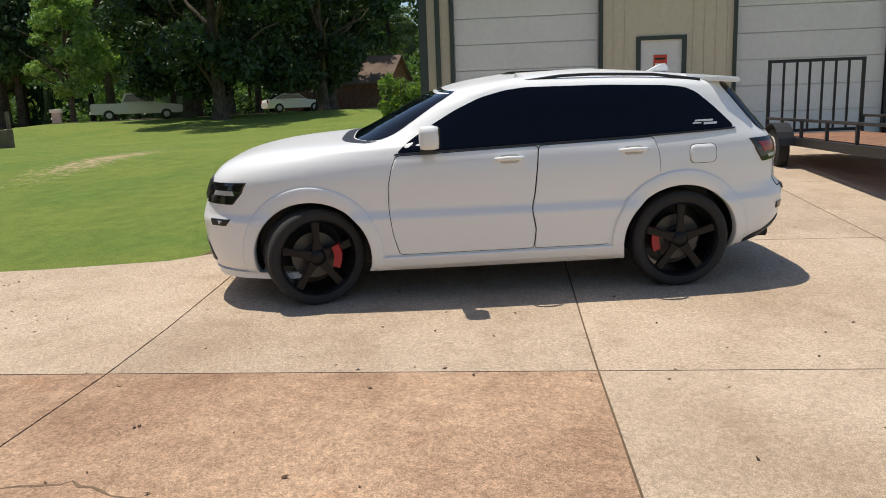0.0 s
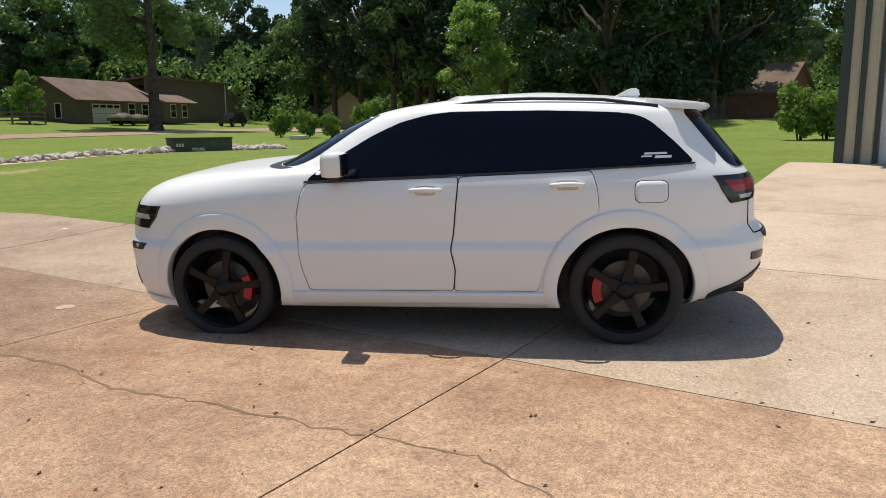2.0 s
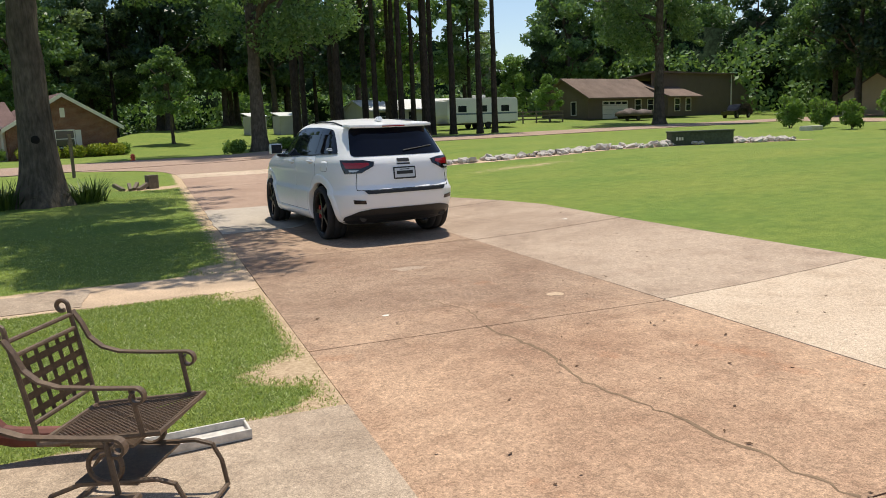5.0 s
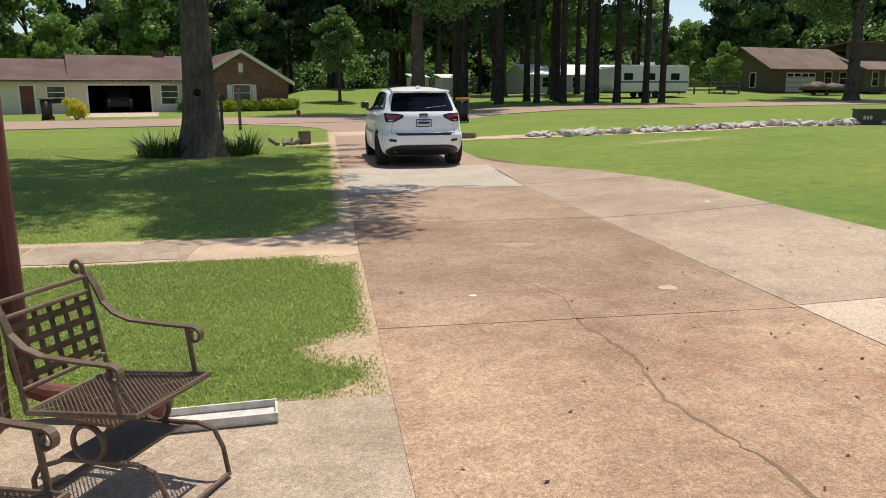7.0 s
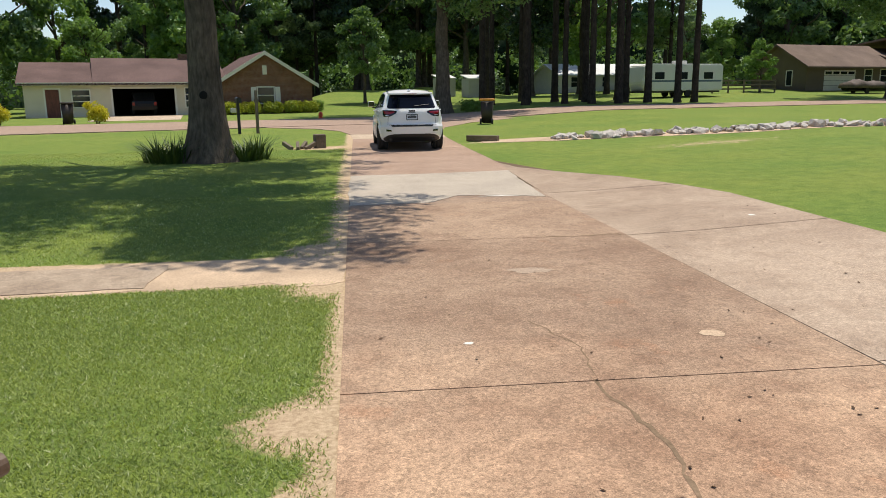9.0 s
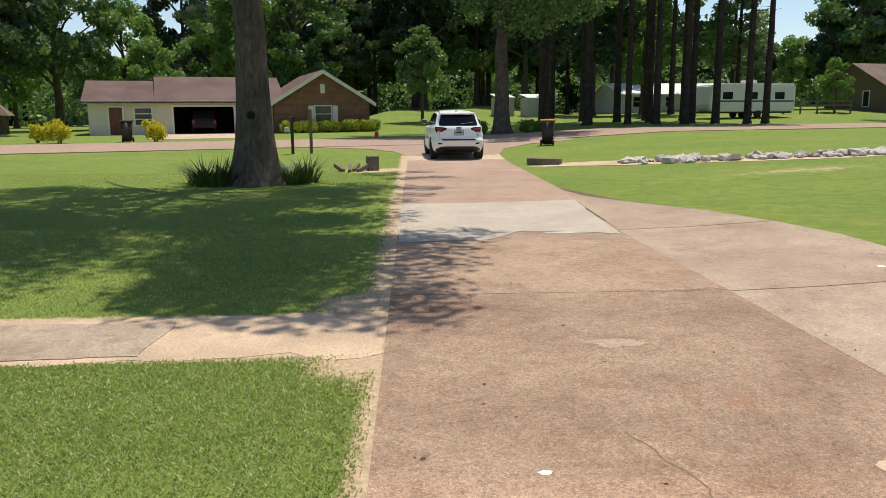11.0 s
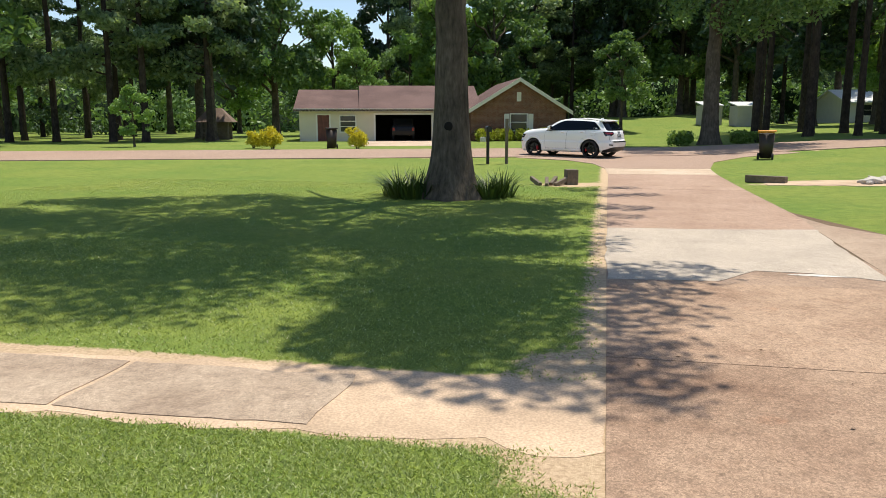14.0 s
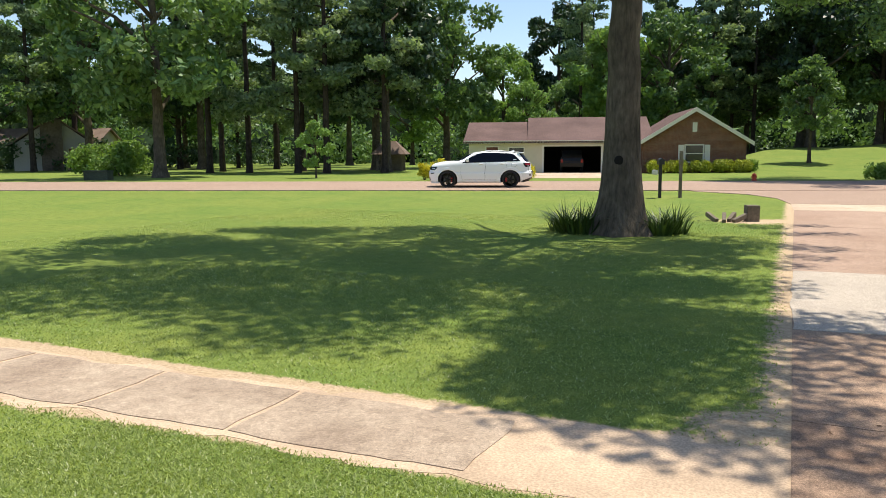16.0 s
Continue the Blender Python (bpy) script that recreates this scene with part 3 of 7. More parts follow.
def drive_wear(parent):
    crack([(2.40, 6.44), (2.48, 5.9), (2.49, 5.54), (2.40, 5.0), (2.55, 4.3), (2.60, 3.8), (2.67, 3.29)], 0.013, parent, 1)
    crack([(2.67, 3.29), (2.75, 2.7), (2.55, 2.1), (2.35, 1.6), (2.5, 0.9), (2.42, 0.2)], 0.009, parent, 2)
    crack([(2.3, 7.6), (2.5, 7.0), (2.44, 6.5)], 0.006, parent, 4)
    crack([(4.9, 12.6), (5.6, 12.2), (6.45, 12.4)], 0.004, parent, 5)
    crack([(4.6, 9.5), (5.3, 9.2), (5.4, 8.2), (6.4, 7.9)], 0.003, parent, 6)
    crack([(7.4, 0.9), (7.9, 0.4), (8.1, -0.4)], 0.004, parent, 7)
    crack([(3.1, 10.72), (3.5, 10.6), (4.05, 10.7)], 0.012, parent, 8)
    spot(1.82, 7.18, 0.035, WHITE_TRIM, parent, 1)
    spot(2.66, 9.1, 0.2, LANE_CONCRETE, parent, 2, 0.6)
    spot(3.43, 7.15, 0.09, SAND, parent, 3)
    spot(5.9, 11.2, 0.06, WHITE_TRIM, parent, 5)
    spot(3.45, 14.15, 0.42, PLASTIC_WHITE, parent, 6, 0.16)
    rng = np.random.default_rng(8)
    n = 420
    x, y = rng.uniform(1.1, 9.5, n), rng.uniform(-2.5, 12, n)
    ok = (x < 6.4) | (y < 2.2)
    x, y = x[ok], y[ok]
    n = len(x)
    a, s = rng.uniform(0, 6.28, n), rng.uniform(0.006, 0.022, n)
    z = np.array([ground_z(p, q) for p, q in zip(x, y)]) + 0.018
    d = np.stack((np.cos(a) * s, np.sin(a) * s, rng.uniform(0, 0.012, n)), 1)
    e = np.stack((-np.sin(a) * s * 0.5, np.cos(a) * s * 0.5, rng.uniform(0, 0.008, n)), 1)
    p = np.stack((x, y, z), 1)
    v = np.stack((p - d * (1, 1, 0), p - e * (1, 1, 0), p + d, p + e), 1).reshape(-1, 3)
    tagged(new("fallen_leaves", cloud_mesh("fallen_leaves", v, np.arange(n * 4).reshape(-1, 4), DRY_LEAF)), "scattered dry brown leaves and bits on the concrete", "leaf litter", kind="stuff")


DRY_LEAF = leafy("dry_leaf", (0.05, 0.03, 0.018), (0.16, 0.09, 0.05), 0.8, 0.1)
build_ground()
DRIVEWAY = build_drive()
build_walkway()
build_road()
drive_wear(DRIVEWAY)


# ---- trees and shrubs ----
def trunk_mesh(name, height, r0, r1, seed, limbs, flare=1.5, lean=0.0, material=None, decay=None):
    """A tapered trunk with a root flare and limbs: rows of (height, turn, length, rise, radius)."""
    rng = random.Random(seed)
    bm = bmesh.new()
    pts, rad = [], []
    n = 22
    for k in range(n + 1):
        t = (k / n) ** 1.8
        z = height * t
        pts.append((lean * z + rng.uniform(-1, 1) * r0 * 0.15 * t * 2, rng.uniform(-1, 1) * r0 * 0.3 * t, z - 0.1))
        rad.append((r0 + (r1 - r0) * t) * (1 + (flare - 1) * math.exp(-z / (decay or 1.3 * r0))))
    tube(bm, pts, r0, 16, rad)
    for v in bm.verts:
        if v.co.z < 3 * r0:
            a = math.atan2(v.co.y, v.co.x)
            k = 1 + 0.16 * math.sin(a * 5 + seed) * math.exp(-v.co.z / r0)
            v.co.x, v.co.y = v.co.x * k, v.co.y * k
    for z, turn, length, rise, r in limbs:
        a = radians(turn)
        p = Vector((lean * z, 0, z))
        line = [p]
        for j in range(1, 6):
            t = j / 5
            line.append(p + Vector((math.cos(a) * length * t, math.sin(a) * length * t, rise * t ** 0.8)) + Vector((rng.uniform(-1, 1), rng.uniform(-1, 1), rng.uniform(-1, 1))) * 0.06 * length * t)
        tube(bm, line, r, 7, [r * (1 - 0.75 * j / 5) for j in range(6)])
    return mesh_of(name, bm, material, True)


def tree(label, category, trunk, crown, group=""):
    t = thing("tree", Matrix(), label, category, group)
    for name, me in (("trunk", trunk), ("crown", crown)):
        o = new(name, me)
        o.parent = t
    return t


def broadleaf(seed, h, r, crown_r, base, leaf, n, size, label, group="", bark=None):
    rng = random.Random(seed)
    limbs = [(base * rng.uniform(0.75, 1.15) + k * (h - base) * 0.07, rng.uniform(0, 360), crown_r * rng.uniform(0.5, 0.85), (h - base) * rng.uniform(0.15, 0.4), r * 0.4) for k in range(9)]
    cs, rs = [], []
    for k in range(46):
        t = rng.random()
        z = base + (h - base) * (0.04 + 0.92 * t)
        wide = crown_r * math.sin(math.pi * min(1, 0.18 + 0.78 * t)) ** 0.7
        a, q = rng.uniform(0, 2 * math.pi), math.sqrt(rng.uniform(0.05, 1)) * 0.85
        cs.append((wide * q * math.cos(a), wide * q * math.sin(a), z))
        rs.append(crown_r * rng.uniform(0.13, 0.27))
    v, f = leaf_cloud(cs, rs, n, size, seed, 0.75)
    return tree(label, "tree", trunk_mesh("trunk", h * 0.85, r, r * 0.25, seed, limbs, material=bark or BARK), cloud_mesh("crown", v, f, leaf), group)


def pine(seed, h, r, base, spread, n, size, label, group=""):
    rng = random.Random(seed)
    limbs, cs, rs = [], [], []
    for k in range(26):
        t = k / 25
        z = base + (h - base) * t
        a = rng.uniform(0, 360)
        L = spread * (1.05 - 0.75 * t) * rng.uniform(0.55, 1.1)
        limbs.append((z, a, L, L * rng.uniform(-0.05, 0.3), 0.05 + 0.04 * (1 - t)))
        for q in (0.45, 0.75, 1.0):
            cs.append((math.cos(radians(a)) * L * q, math.sin(radians(a)) * L * q, z + L * 0.15 * q + rng.uniform(-0.3, 0.3)))
            rs.append(0.55 + 0.5 * (1 - t) * q + rng.uniform(0, 0.4))
    for k in range(5):
        limbs.append((base * rng.uniform(0.35, 0.95), rng.uniform(0, 360), rng.uniform(0.6, 1.8), rng.uniform(-0.1, 0.3), 0.03))
    v, f = leaf_cloud(cs, rs, n, size, seed, 0.5)
    return tree(label, "pine tree", trunk_mesh("trunk", h * 0.97, r, r * 0.2, seed, limbs, 1.25, material=PINE_BARK), cloud_mesh("crown", v, f, PINE_LEAF), group)


def shrub(label, h, r, leaf, n, size, seed, category="bush", group="", stems=5, flat=1.0):
    rng = random.Random(seed)
    t = thing("bush", Matrix(), label, category, group)
    bm = bmesh.new()
    for k in range(stems):
        a = rng.uniform(0, 6.28)
        tube(bm, [(0.06 * math.cos(a), 0.06 * math.sin(a), -0.05), (0.3 * r * math.cos(a), 0.3 * r * math.sin(a), h * 0.45), (0.6 * r * math.cos(a), 0.6 * r * math.sin(a), h * 0.8)], 0.03, 5, [0.035, 0.025, 0.012])
    part("stems", bm, BARK, t)
    cs = [(r * 0.62 * rng.uniform(-1, 1), r * 0.62 * rng.uniform(-1, 1), h * rng.uniform(0.18, 0.85)) for k in range(22)]
    rs = [min(r * rng.uniform(0.28, 0.5), c[2] * 0.95, max(0.1, h - c[2]) * 1.1) for c in cs]
    v, f = leaf_cloud(cs, rs, n, size, seed, flat)
    o = new("foliage", cloud_mesh("foliage", v, f, leaf))
    o.parent = t
    return t


def put(t, x, y, turn=0.0, k=1.0, dz=0.0):
    t.matrix_basis = on_ground(x, y, turn, dz) @ Matrix.Scale(k, 4)
    return t


def again(t, x, y, turn=0.0, k=1.0, dz=0.0):
    c = copy_thing(t, on_ground(x, y, turn, dz))
    c.scale = (k, k, k)
    return c


def yard_tree():
    """The big shade tree by the drive."""
    rng = random.Random(5)
    limbs = [(7.0, 205, 5.0, 3.2, 0.13), (7.4, 20, 5.0, 3.4, 0.13), (7.0, 280, 6.0, 3.8, 0.13), (7.6, 120, 4.5, 3.6, 0.12), (8.0, 240, 5.5, 3.4, 0.12), (8.6, 330, 5.0, 3.6, 0.12), (9.4, 70, 4.0, 3.8, 0.11), (4.9, 150, 1.6, 0.6, 0.05)]
    cs, rs = [], []
    for k in range(175):
        a, q = rng.uniform(0, 2 * math.pi), math.sqrt(rng.random())
        x, y = -1.2 + 7.4 * q * math.cos(a), -3.1 + 6.2 * q * math.sin(a)
        if x > 4.2 and -4.5 < y < 1.0 or y < -7.3 and x < 2.9:
            continue
        cs.append((x, y, rng.uniform(6.6, 9.5) + 3.0 * (1 - q * q)))
        rs.append(rng.uniform(0.7, 1.6) * (1.15 - 0.45 * q))
    for k in range(34):
        cs.append((rng.uniform(1.5, 4.0), rng.uniform(-4.6, 2.2), rng.uniform(7.2, 8.6)))
        rs.append(rng.uniform(0.6, 1.0))
    for k in range(32):
        cs.append((rng.uniform(2.8, 5.1), rng.uniform(-8.8, -5.0), rng.uniform(7.4, 8.6)))
        rs.append(rng.uniform(0.5, 0.95))
    for x, y, z, r in ((4.6, 2.2, 8.2, 0.7), (5.4, 1.8, 8.0, 0.6), (5.0, 4.5, 8.4, 0.6), (5.8, 4.8, 8.2, 0.5), (4.8, -0.6, 8.2, 0.6), (5.2, 0.4, 8.0, 0.5), (4.4, 6.0, 8.3, 0.7), (5.4, 6.6, 8.2, 0.5), (4.0, 3.2, 8.6, 0.7)):
        cs.append((x, y, z))
        rs.append(r)
    cs = [(x + 0.2, y - 0.6, z + 2.2) for x, y, z in cs]
    for x, y, z, r in ((-2.0, -0.3, 5.5, 0.5), (-1.5, 0.3, 5.8, 0.6), (-2.7, 0.2, 5.9, 0.7), (-0.9, -0.6, 5.9, 0.45), (-3.4, 0.6, 6.0, 0.6)):
        cs.append((x, y, z))
        rs.append(r)
    v, f = leaf_cloud(cs, rs, 96000, 0.085, 11, 0.55)
    t = tree("large shade tree with a thick grey trunk flaring into roots", "tree", trunk_mesh("trunk", 12.5, 0.41, 0.2, 3, limbs, 1.85, decay=0.75, material=BARK), cloud_mesh("crown", v, f, OAK_LEAF))
    bm = bmesh.new()
    # solid bump; near-black colour gives the shade of a hollow
    bmesh.ops.create_icosphere(bm, subdivisions=2, radius=0.1, matrix=Matrix.Translation((0.02, -0.40, 1.62)) @ Matrix.Diagonal((1.0, 0.45, 1.1, 1)))
    o = part("knot_hole", bm, BLACK_VOID, t, "knot hole, its shade painted near-black")
    put(t, -2.45, 22.0)


def sword_clump(x, y, n, r, seed):
    rng = np.random.default_rng(seed)
    vs, fs = [], []
    for k in range(n):
        a, q = rng.uniform(0, 6.28), r * math.sqrt(rng.random())
        b = np.array((q * math.cos(a), q * math.sin(a), 0))
        L, w, bend = rng.uniform(0.45, 0.88), rng.uniform(0.015, 0.03), rng.uniform(0.3, 1.4)
        d, s = np.array((math.cos(a), math.sin(a), 0)), np.array((-math.sin(a), math.cos(a), 0))
        i = len(vs)
        for t in (0.0, 0.5, 1.0):
            c = b + d * bend * L * t * t + np.array((0, 0, L * (t - 0.36 * bend * t * t)))
            vs += [c - s * w * (1.05 - t), c + s * w * (1.05 - t)]
        fs += [(i, i + 1, i + 3, i + 2), (i + 2, i + 3, i + 5, i + 4)]
    put(tagged(new("sword_leaf_plant", cloud_mesh("sword_leaf_plant", np.array(vs), np.array(fs), SPIKY_LEAF)), "clump of dark green sword-shaped leaves at the tree foot", "plant", "plants at the tree foot"), x, y)


yard_tree()
for i, (x, y, n, r) in enumerate(((-3.35, 21.9, 190, 0.5), (-3.0, 22.6, 120, 0.4), (-1.62, 22.2, 150, 0.38), (-3.75, 22.3, 110, 0.4), (-1.35, 22.6, 90, 0.3))):
    sword_clump(x, y, n, r, 30 + i)

OAKS = [broadleaf(21, 19, 0.42, 7.0, 5.0, OAK_LEAF, 9500, 0.29, "tall broadleaf tree in full dark green leaf", "woodland trees"),
        broadleaf(22, 16, 0.36, 6.0, 3.6, BRIGHT_LEAF, 8500, 0.27, "bright green broadleaf tree in sun", "woodland trees"),
        broadleaf(23, 21, 0.45, 6.5, 6.0, DARK_LEAF, 9500, 0.31, "tall dark broadleaf tree", "woodland trees")]
PINES = [pine(31, 28, 0.30, 13.5, 3.4, 6000, 0.20, "tall pine with a bare dark trunk", "pines by the road"),
         pine(32, 27, 0.26, 12.5, 3.0, 5600, 0.20, "tall pine with a bare dark trunk", "pines by the road"),
         pine(33, 22, 0.28, 5.0, 3.8, 8000, 0.21, "tall pine with long green boughs", "woodland pines")]
put(OAKS[0], 2.0, 111.0, 40)
BIG_OAK = put(broadleaf(24, 22, 0.5, 8.6, 6.2, OAK_LEAF, 42000, 0.15, "old oak with a thick forking trunk by the road", "old oaks"), 7.0, 53.2, 40)
put(OAKS[1], -17.0, 92.0, 10)
put(OAKS[2], 12.0, 112.0, 80)
again(BIG_OAK, 50.0, 67.6, 160, 1.15)
put(PINES[0], 24.4, 61.6)
put(PINES[1], 22.9, 62.5)
put(PINES[2], -36.0, 57.0)
for i, (x, y) in enumerate(((11.2, 62.5), (12.6, 66.0), (14.4, 61.2), (15.4, 64.8), (16.0, 70.0), (17.6, 61.5), (18.1, 66.5), (19.5, 60.6), (20.2, 64.6), (21.2, 69.0), (21.6, 60.4), (26.6, 61.0), (28.3, 61.6), (13.4, 73.0), (24.0, 67.5))):
    again(PINES[i % 2], x, y, i * 77, 0.92 + 0.05 * (i % 4))
# the woods behind the houses, thinner where sky shows through
wood = random.Random(77)
SKY_GAPS = ((26.3, 2.4), (-18.6, 3.4))
placed = []
for ring, (d0, d1, count) in enumerate(((84, 98, 44), (100, 120, 46))):
    for k in range(count):
        az = -64 + 160 * (k + wood.uniform(-0.35, 0.35)) / count
        if any(abs(az - g) < w for g, w in SKY_GAPS) or (27 < az < 53 and (ring == 1 or az < 50)) or -23 < az < -17:
            continue
        d = wood.uniform(d0, d1) + (16 if -9 < az < 13 and ring == 0 else 0)
        x, y = d * math.sin(radians(az)), d * math.cos(radians(az))
        kind = wood.choice((OAKS[0], OAKS[1], OAKS[2], OAKS[2], PINES[2], PINES[2], PINES[0]))
        again(kind, x, y, wood.uniform(0, 360), wood.uniform(0.85, 1.15))
for k in range(11):
    p = Matrix.Rotation(radians(17), 4, "Z") @ Vector((23 + 4.4 * k, 24 + 4 * (k % 3), 0))
    again((OAKS[0], OAKS[2], PINES[2])[k % 3], 48.5 + p.x, 79.0 + p.y, k * 61, 1.1)
# dark trees at the end of the brown house
for x, y, kind in ((82.0, 71.0, 2), (86.0, 78.0, 0), (79.0, 64.0, 2), (97.0, 104.0, 2), (101.0, 95.0, 0), (106.0, 100.0, 2), (99.0, 86.0, 2), (110.0, 90.0, 0)):
    again(OAKS[kind], x, y, x * 31 % 360, 1.0)
for g, w in SKY_GAPS:
    for k in range(3):
        az = g + (k - 1) * 2.2
        again(OAKS[k % 3], 125 * math.sin(radians(az)), 125 * math.cos(radians(az)), k * 50, 0.62)
# nearer trees across the road
for x, y, kind, k in ((-38.5, 44.5, 0, 1.0), (-43.5, 55.0, 5, 1.0), (-46.5, 60.0, 5, 0.95), (-41.0, 57.0, 3, 0.9), (-39.0, 62.0, 3, 0.85), (-33.5, 57.5, 5, 1.05), (-31.0, 63.0, 2, 0.9), (-29.5, 60.0, 5, 1.0), (-24.0, 80.0, 1, 0.55), (-29.5, 88.0, 1, 0.85), (-21.5, 98.0, 0, 0.8),
                   (-58.0, 70.0, 2, 1.0), (-66.0, 76.0, 1, 1.0), (-84.0, 76.0, 2, 1.0), (-80.0, 70.0, 1, 0.9), (-36.0, 70.0, 2, 1.0), (-48.0, 70.0, 5, 1.0), (-12.0, 94.0, 0, 0.95), (-3.5, 104.0, 5, 1.0), (3.0, 106.0, 5, 0.95), (9.5, 102.0, 0, 0.9), (-33.0, 80.0, 0, 1.0), (15.0, 97.0, 2, 0.9),
                   (92.0, 66.0, 0, 1.0), (84.0, 58.0, 0, 1.05), (70.0, 47.0, 2, 0.9), (70.0, 38.0, 0, 1.0), (80.0, 30.0, 2, 1.1), (60.0, 36.0, 1, 0.7), (78.0, 20.0, 0, 1.0), (74.0, 17.5, 2, 1.0)):
    again((OAKS + PINES)[kind], x, y, x * 13 % 360, k)
# evergreen mass beyond the lawn, its boughs down to the ground
magnolia = put(broadleaf(41, 13, 0.4, 6.4, 1.7, DARK_LEAF, 20000, 0.2, "dense dark evergreen tree with boughs near the ground", "evergreens beyond the lawn"), 44.0, 17.5)
again(magnolia, 51.0, 13.0, 120, 1.0)
again(magnolia, 49.0, 21.5, 210, 0.85)
again(magnolia, 61.0, 15.5, 60, 1.0)
# small single trees
put(broadleaf(51, 3.6, 0.07, 1.35, 0.75, BRIGHT_LEAF, 3800, 0.085, "small round young tree with pale green leaves", "young trees"), -27.1, 46.5)
put(broadleaf(52, 9.0, 0.16, 2.7, 2.4, OAK_LEAF, 5000, 0.17, "young dark tree on the far lawn", "young trees"), 2.2, 76.0)
put(broadleaf(53, 5.2, 0.10, 2.0, 1.2, BRIGHT_LEAF, 4200, 0.13, "small leafy tree beside the brown house", "young trees"), 42.6, 77.5)
# shrubs
tall = put(shrub("upright green shrub on the lawn", 2.3, 0.95, SHRUB_LEAF, 3600, 0.085, 61, group="shrubs on the lawn"), 39.3, 39.6)
again(tall, 37.2, 35.2, 50, 0.85)
again(tall, 35.4, 31.6, 110, 0.75)
again(tall, 35.5, 28.8, 200, 1.15)
again(tall, 33.0, 5.3, 20, 1.05)
again(tall, 34.2, 4.5, 150, 0.95)
yel = put(shrub("round yellow-green shrub by the road", 1.25, 0.72, YELLOW_LEAF, 3200, 0.06, 62, group="yellow shrubs"), -17.2, 44.6)
again(yel, -12.6, 45.7, 80, 0.95)
again(yel, -18.7, 45.4, 140, 0.8)
low = put(shrub("low dark shrub under the far tree", 0.9, 0.85, SHRUB_LEAF, 2000, 0.08, 63, group="low shrubs"), 5.3, 53.0)
again(low, 8.7, 53.4, 70, 0.9)
again(low, 9.8, 53.8, 160, 0.75)
big = put(shrub("broad green shrub beside the far grey house", 2.4, 2.2, SHRUB_LEAF, 4200, 0.13, 64, group="broad shrubs"), -48.2, 48.0)
again(big, -45.0, 47.0, 100, 1.1)


def far_woods():
    """A far belt of woods that closes the view, and undergrowth before it."""
    rng = np.random.default_rng(9)
    vs = []
    n = 240
    for k in range(n + 1):
        az = -80 + 190 * k / n
        a = radians(az)
        h = 17 + 4 * noise.noise((az * 0.11, 0, 2)) + 2.5 * noise.noise((az * 0.6, 3, 2))
        for g, w in SKY_GAPS:
            h -= 6.5 * math.exp(-((az - g) / (w * 0.9)) ** 2)
        for j in range(5):
            d = 150 + 9 * noise.noise((az * 0.4, j * 2.0, 5)) + (4 - j) * -2.0
            vs.append((d * math.sin(a), d * math.cos(a), -1 + (h + 1.5) * j / 4))
    fs = np.array([(k * 5 + j, (k + 1) * 5 + j, (k + 1) * 5 + j + 1, k * 5 + j + 1) for k in range(n) for j in range(4)])
    tagged(new("backdrop", cloud_mesh("backdrop", np.array(vs), fs, FAR_GREEN)), "far dark green belt of woods", "woods", kind="structure")
    cs, rs = [], []
    for k in range(700):
        az = radians(rng.uniform(-70, 100))
        gap = min(abs(math.degrees(az) - g) / w for g, w in SKY_GAPS)
        d = rng.uniform(120, 146)
        top = 13.0 if gap > 1.2 else 6.5
        cs.append((d * math.sin(az), d * math.cos(az), rng.uniform(0.5, top)))
        rs.append(rng.uniform(1.5, 3.2))
    v, f = leaf_cloud(cs, rs, 60000, 0.42, 17, 0.8)
    tagged(new("undergrowth", cloud_mesh("undergrowth", v, f, OAK_LEAF)), "tangled green undergrowth of the far woods", "undergrowth", kind="stuff")
    cs, rs = [], []
    for k in range(160):
        az = radians(rng.choice((rng.uniform(-62, -34), rng.uniform(-14, 14), rng.uniform(60, 98))))
        d = rng.uniform(88, 108) if abs(az) > 0.26 else rng.uniform(108, 120)
        cs.append((d * math.sin(az), d * math.cos(az), rng.uniform(0.4, 3.0)))
        rs.append(rng.uniform(0.8, 2.0))
    v, f = leaf_cloud(cs, rs, 26000, 0.22, 18, 0.8)
    tagged(new("undergrowth", cloud_mesh("undergrowth", v, f, DARK_LEAF)), "dark green bushes at the edge of the woods", "undergrowth", kind="stuff")


FAR_GREEN = worn("far_foliage", (0.03, 0.052, 0.025), 0.95, spec=0.05, fine=1.6, broad=0.25, vary=0.6, relief=0.0)
far_woods()


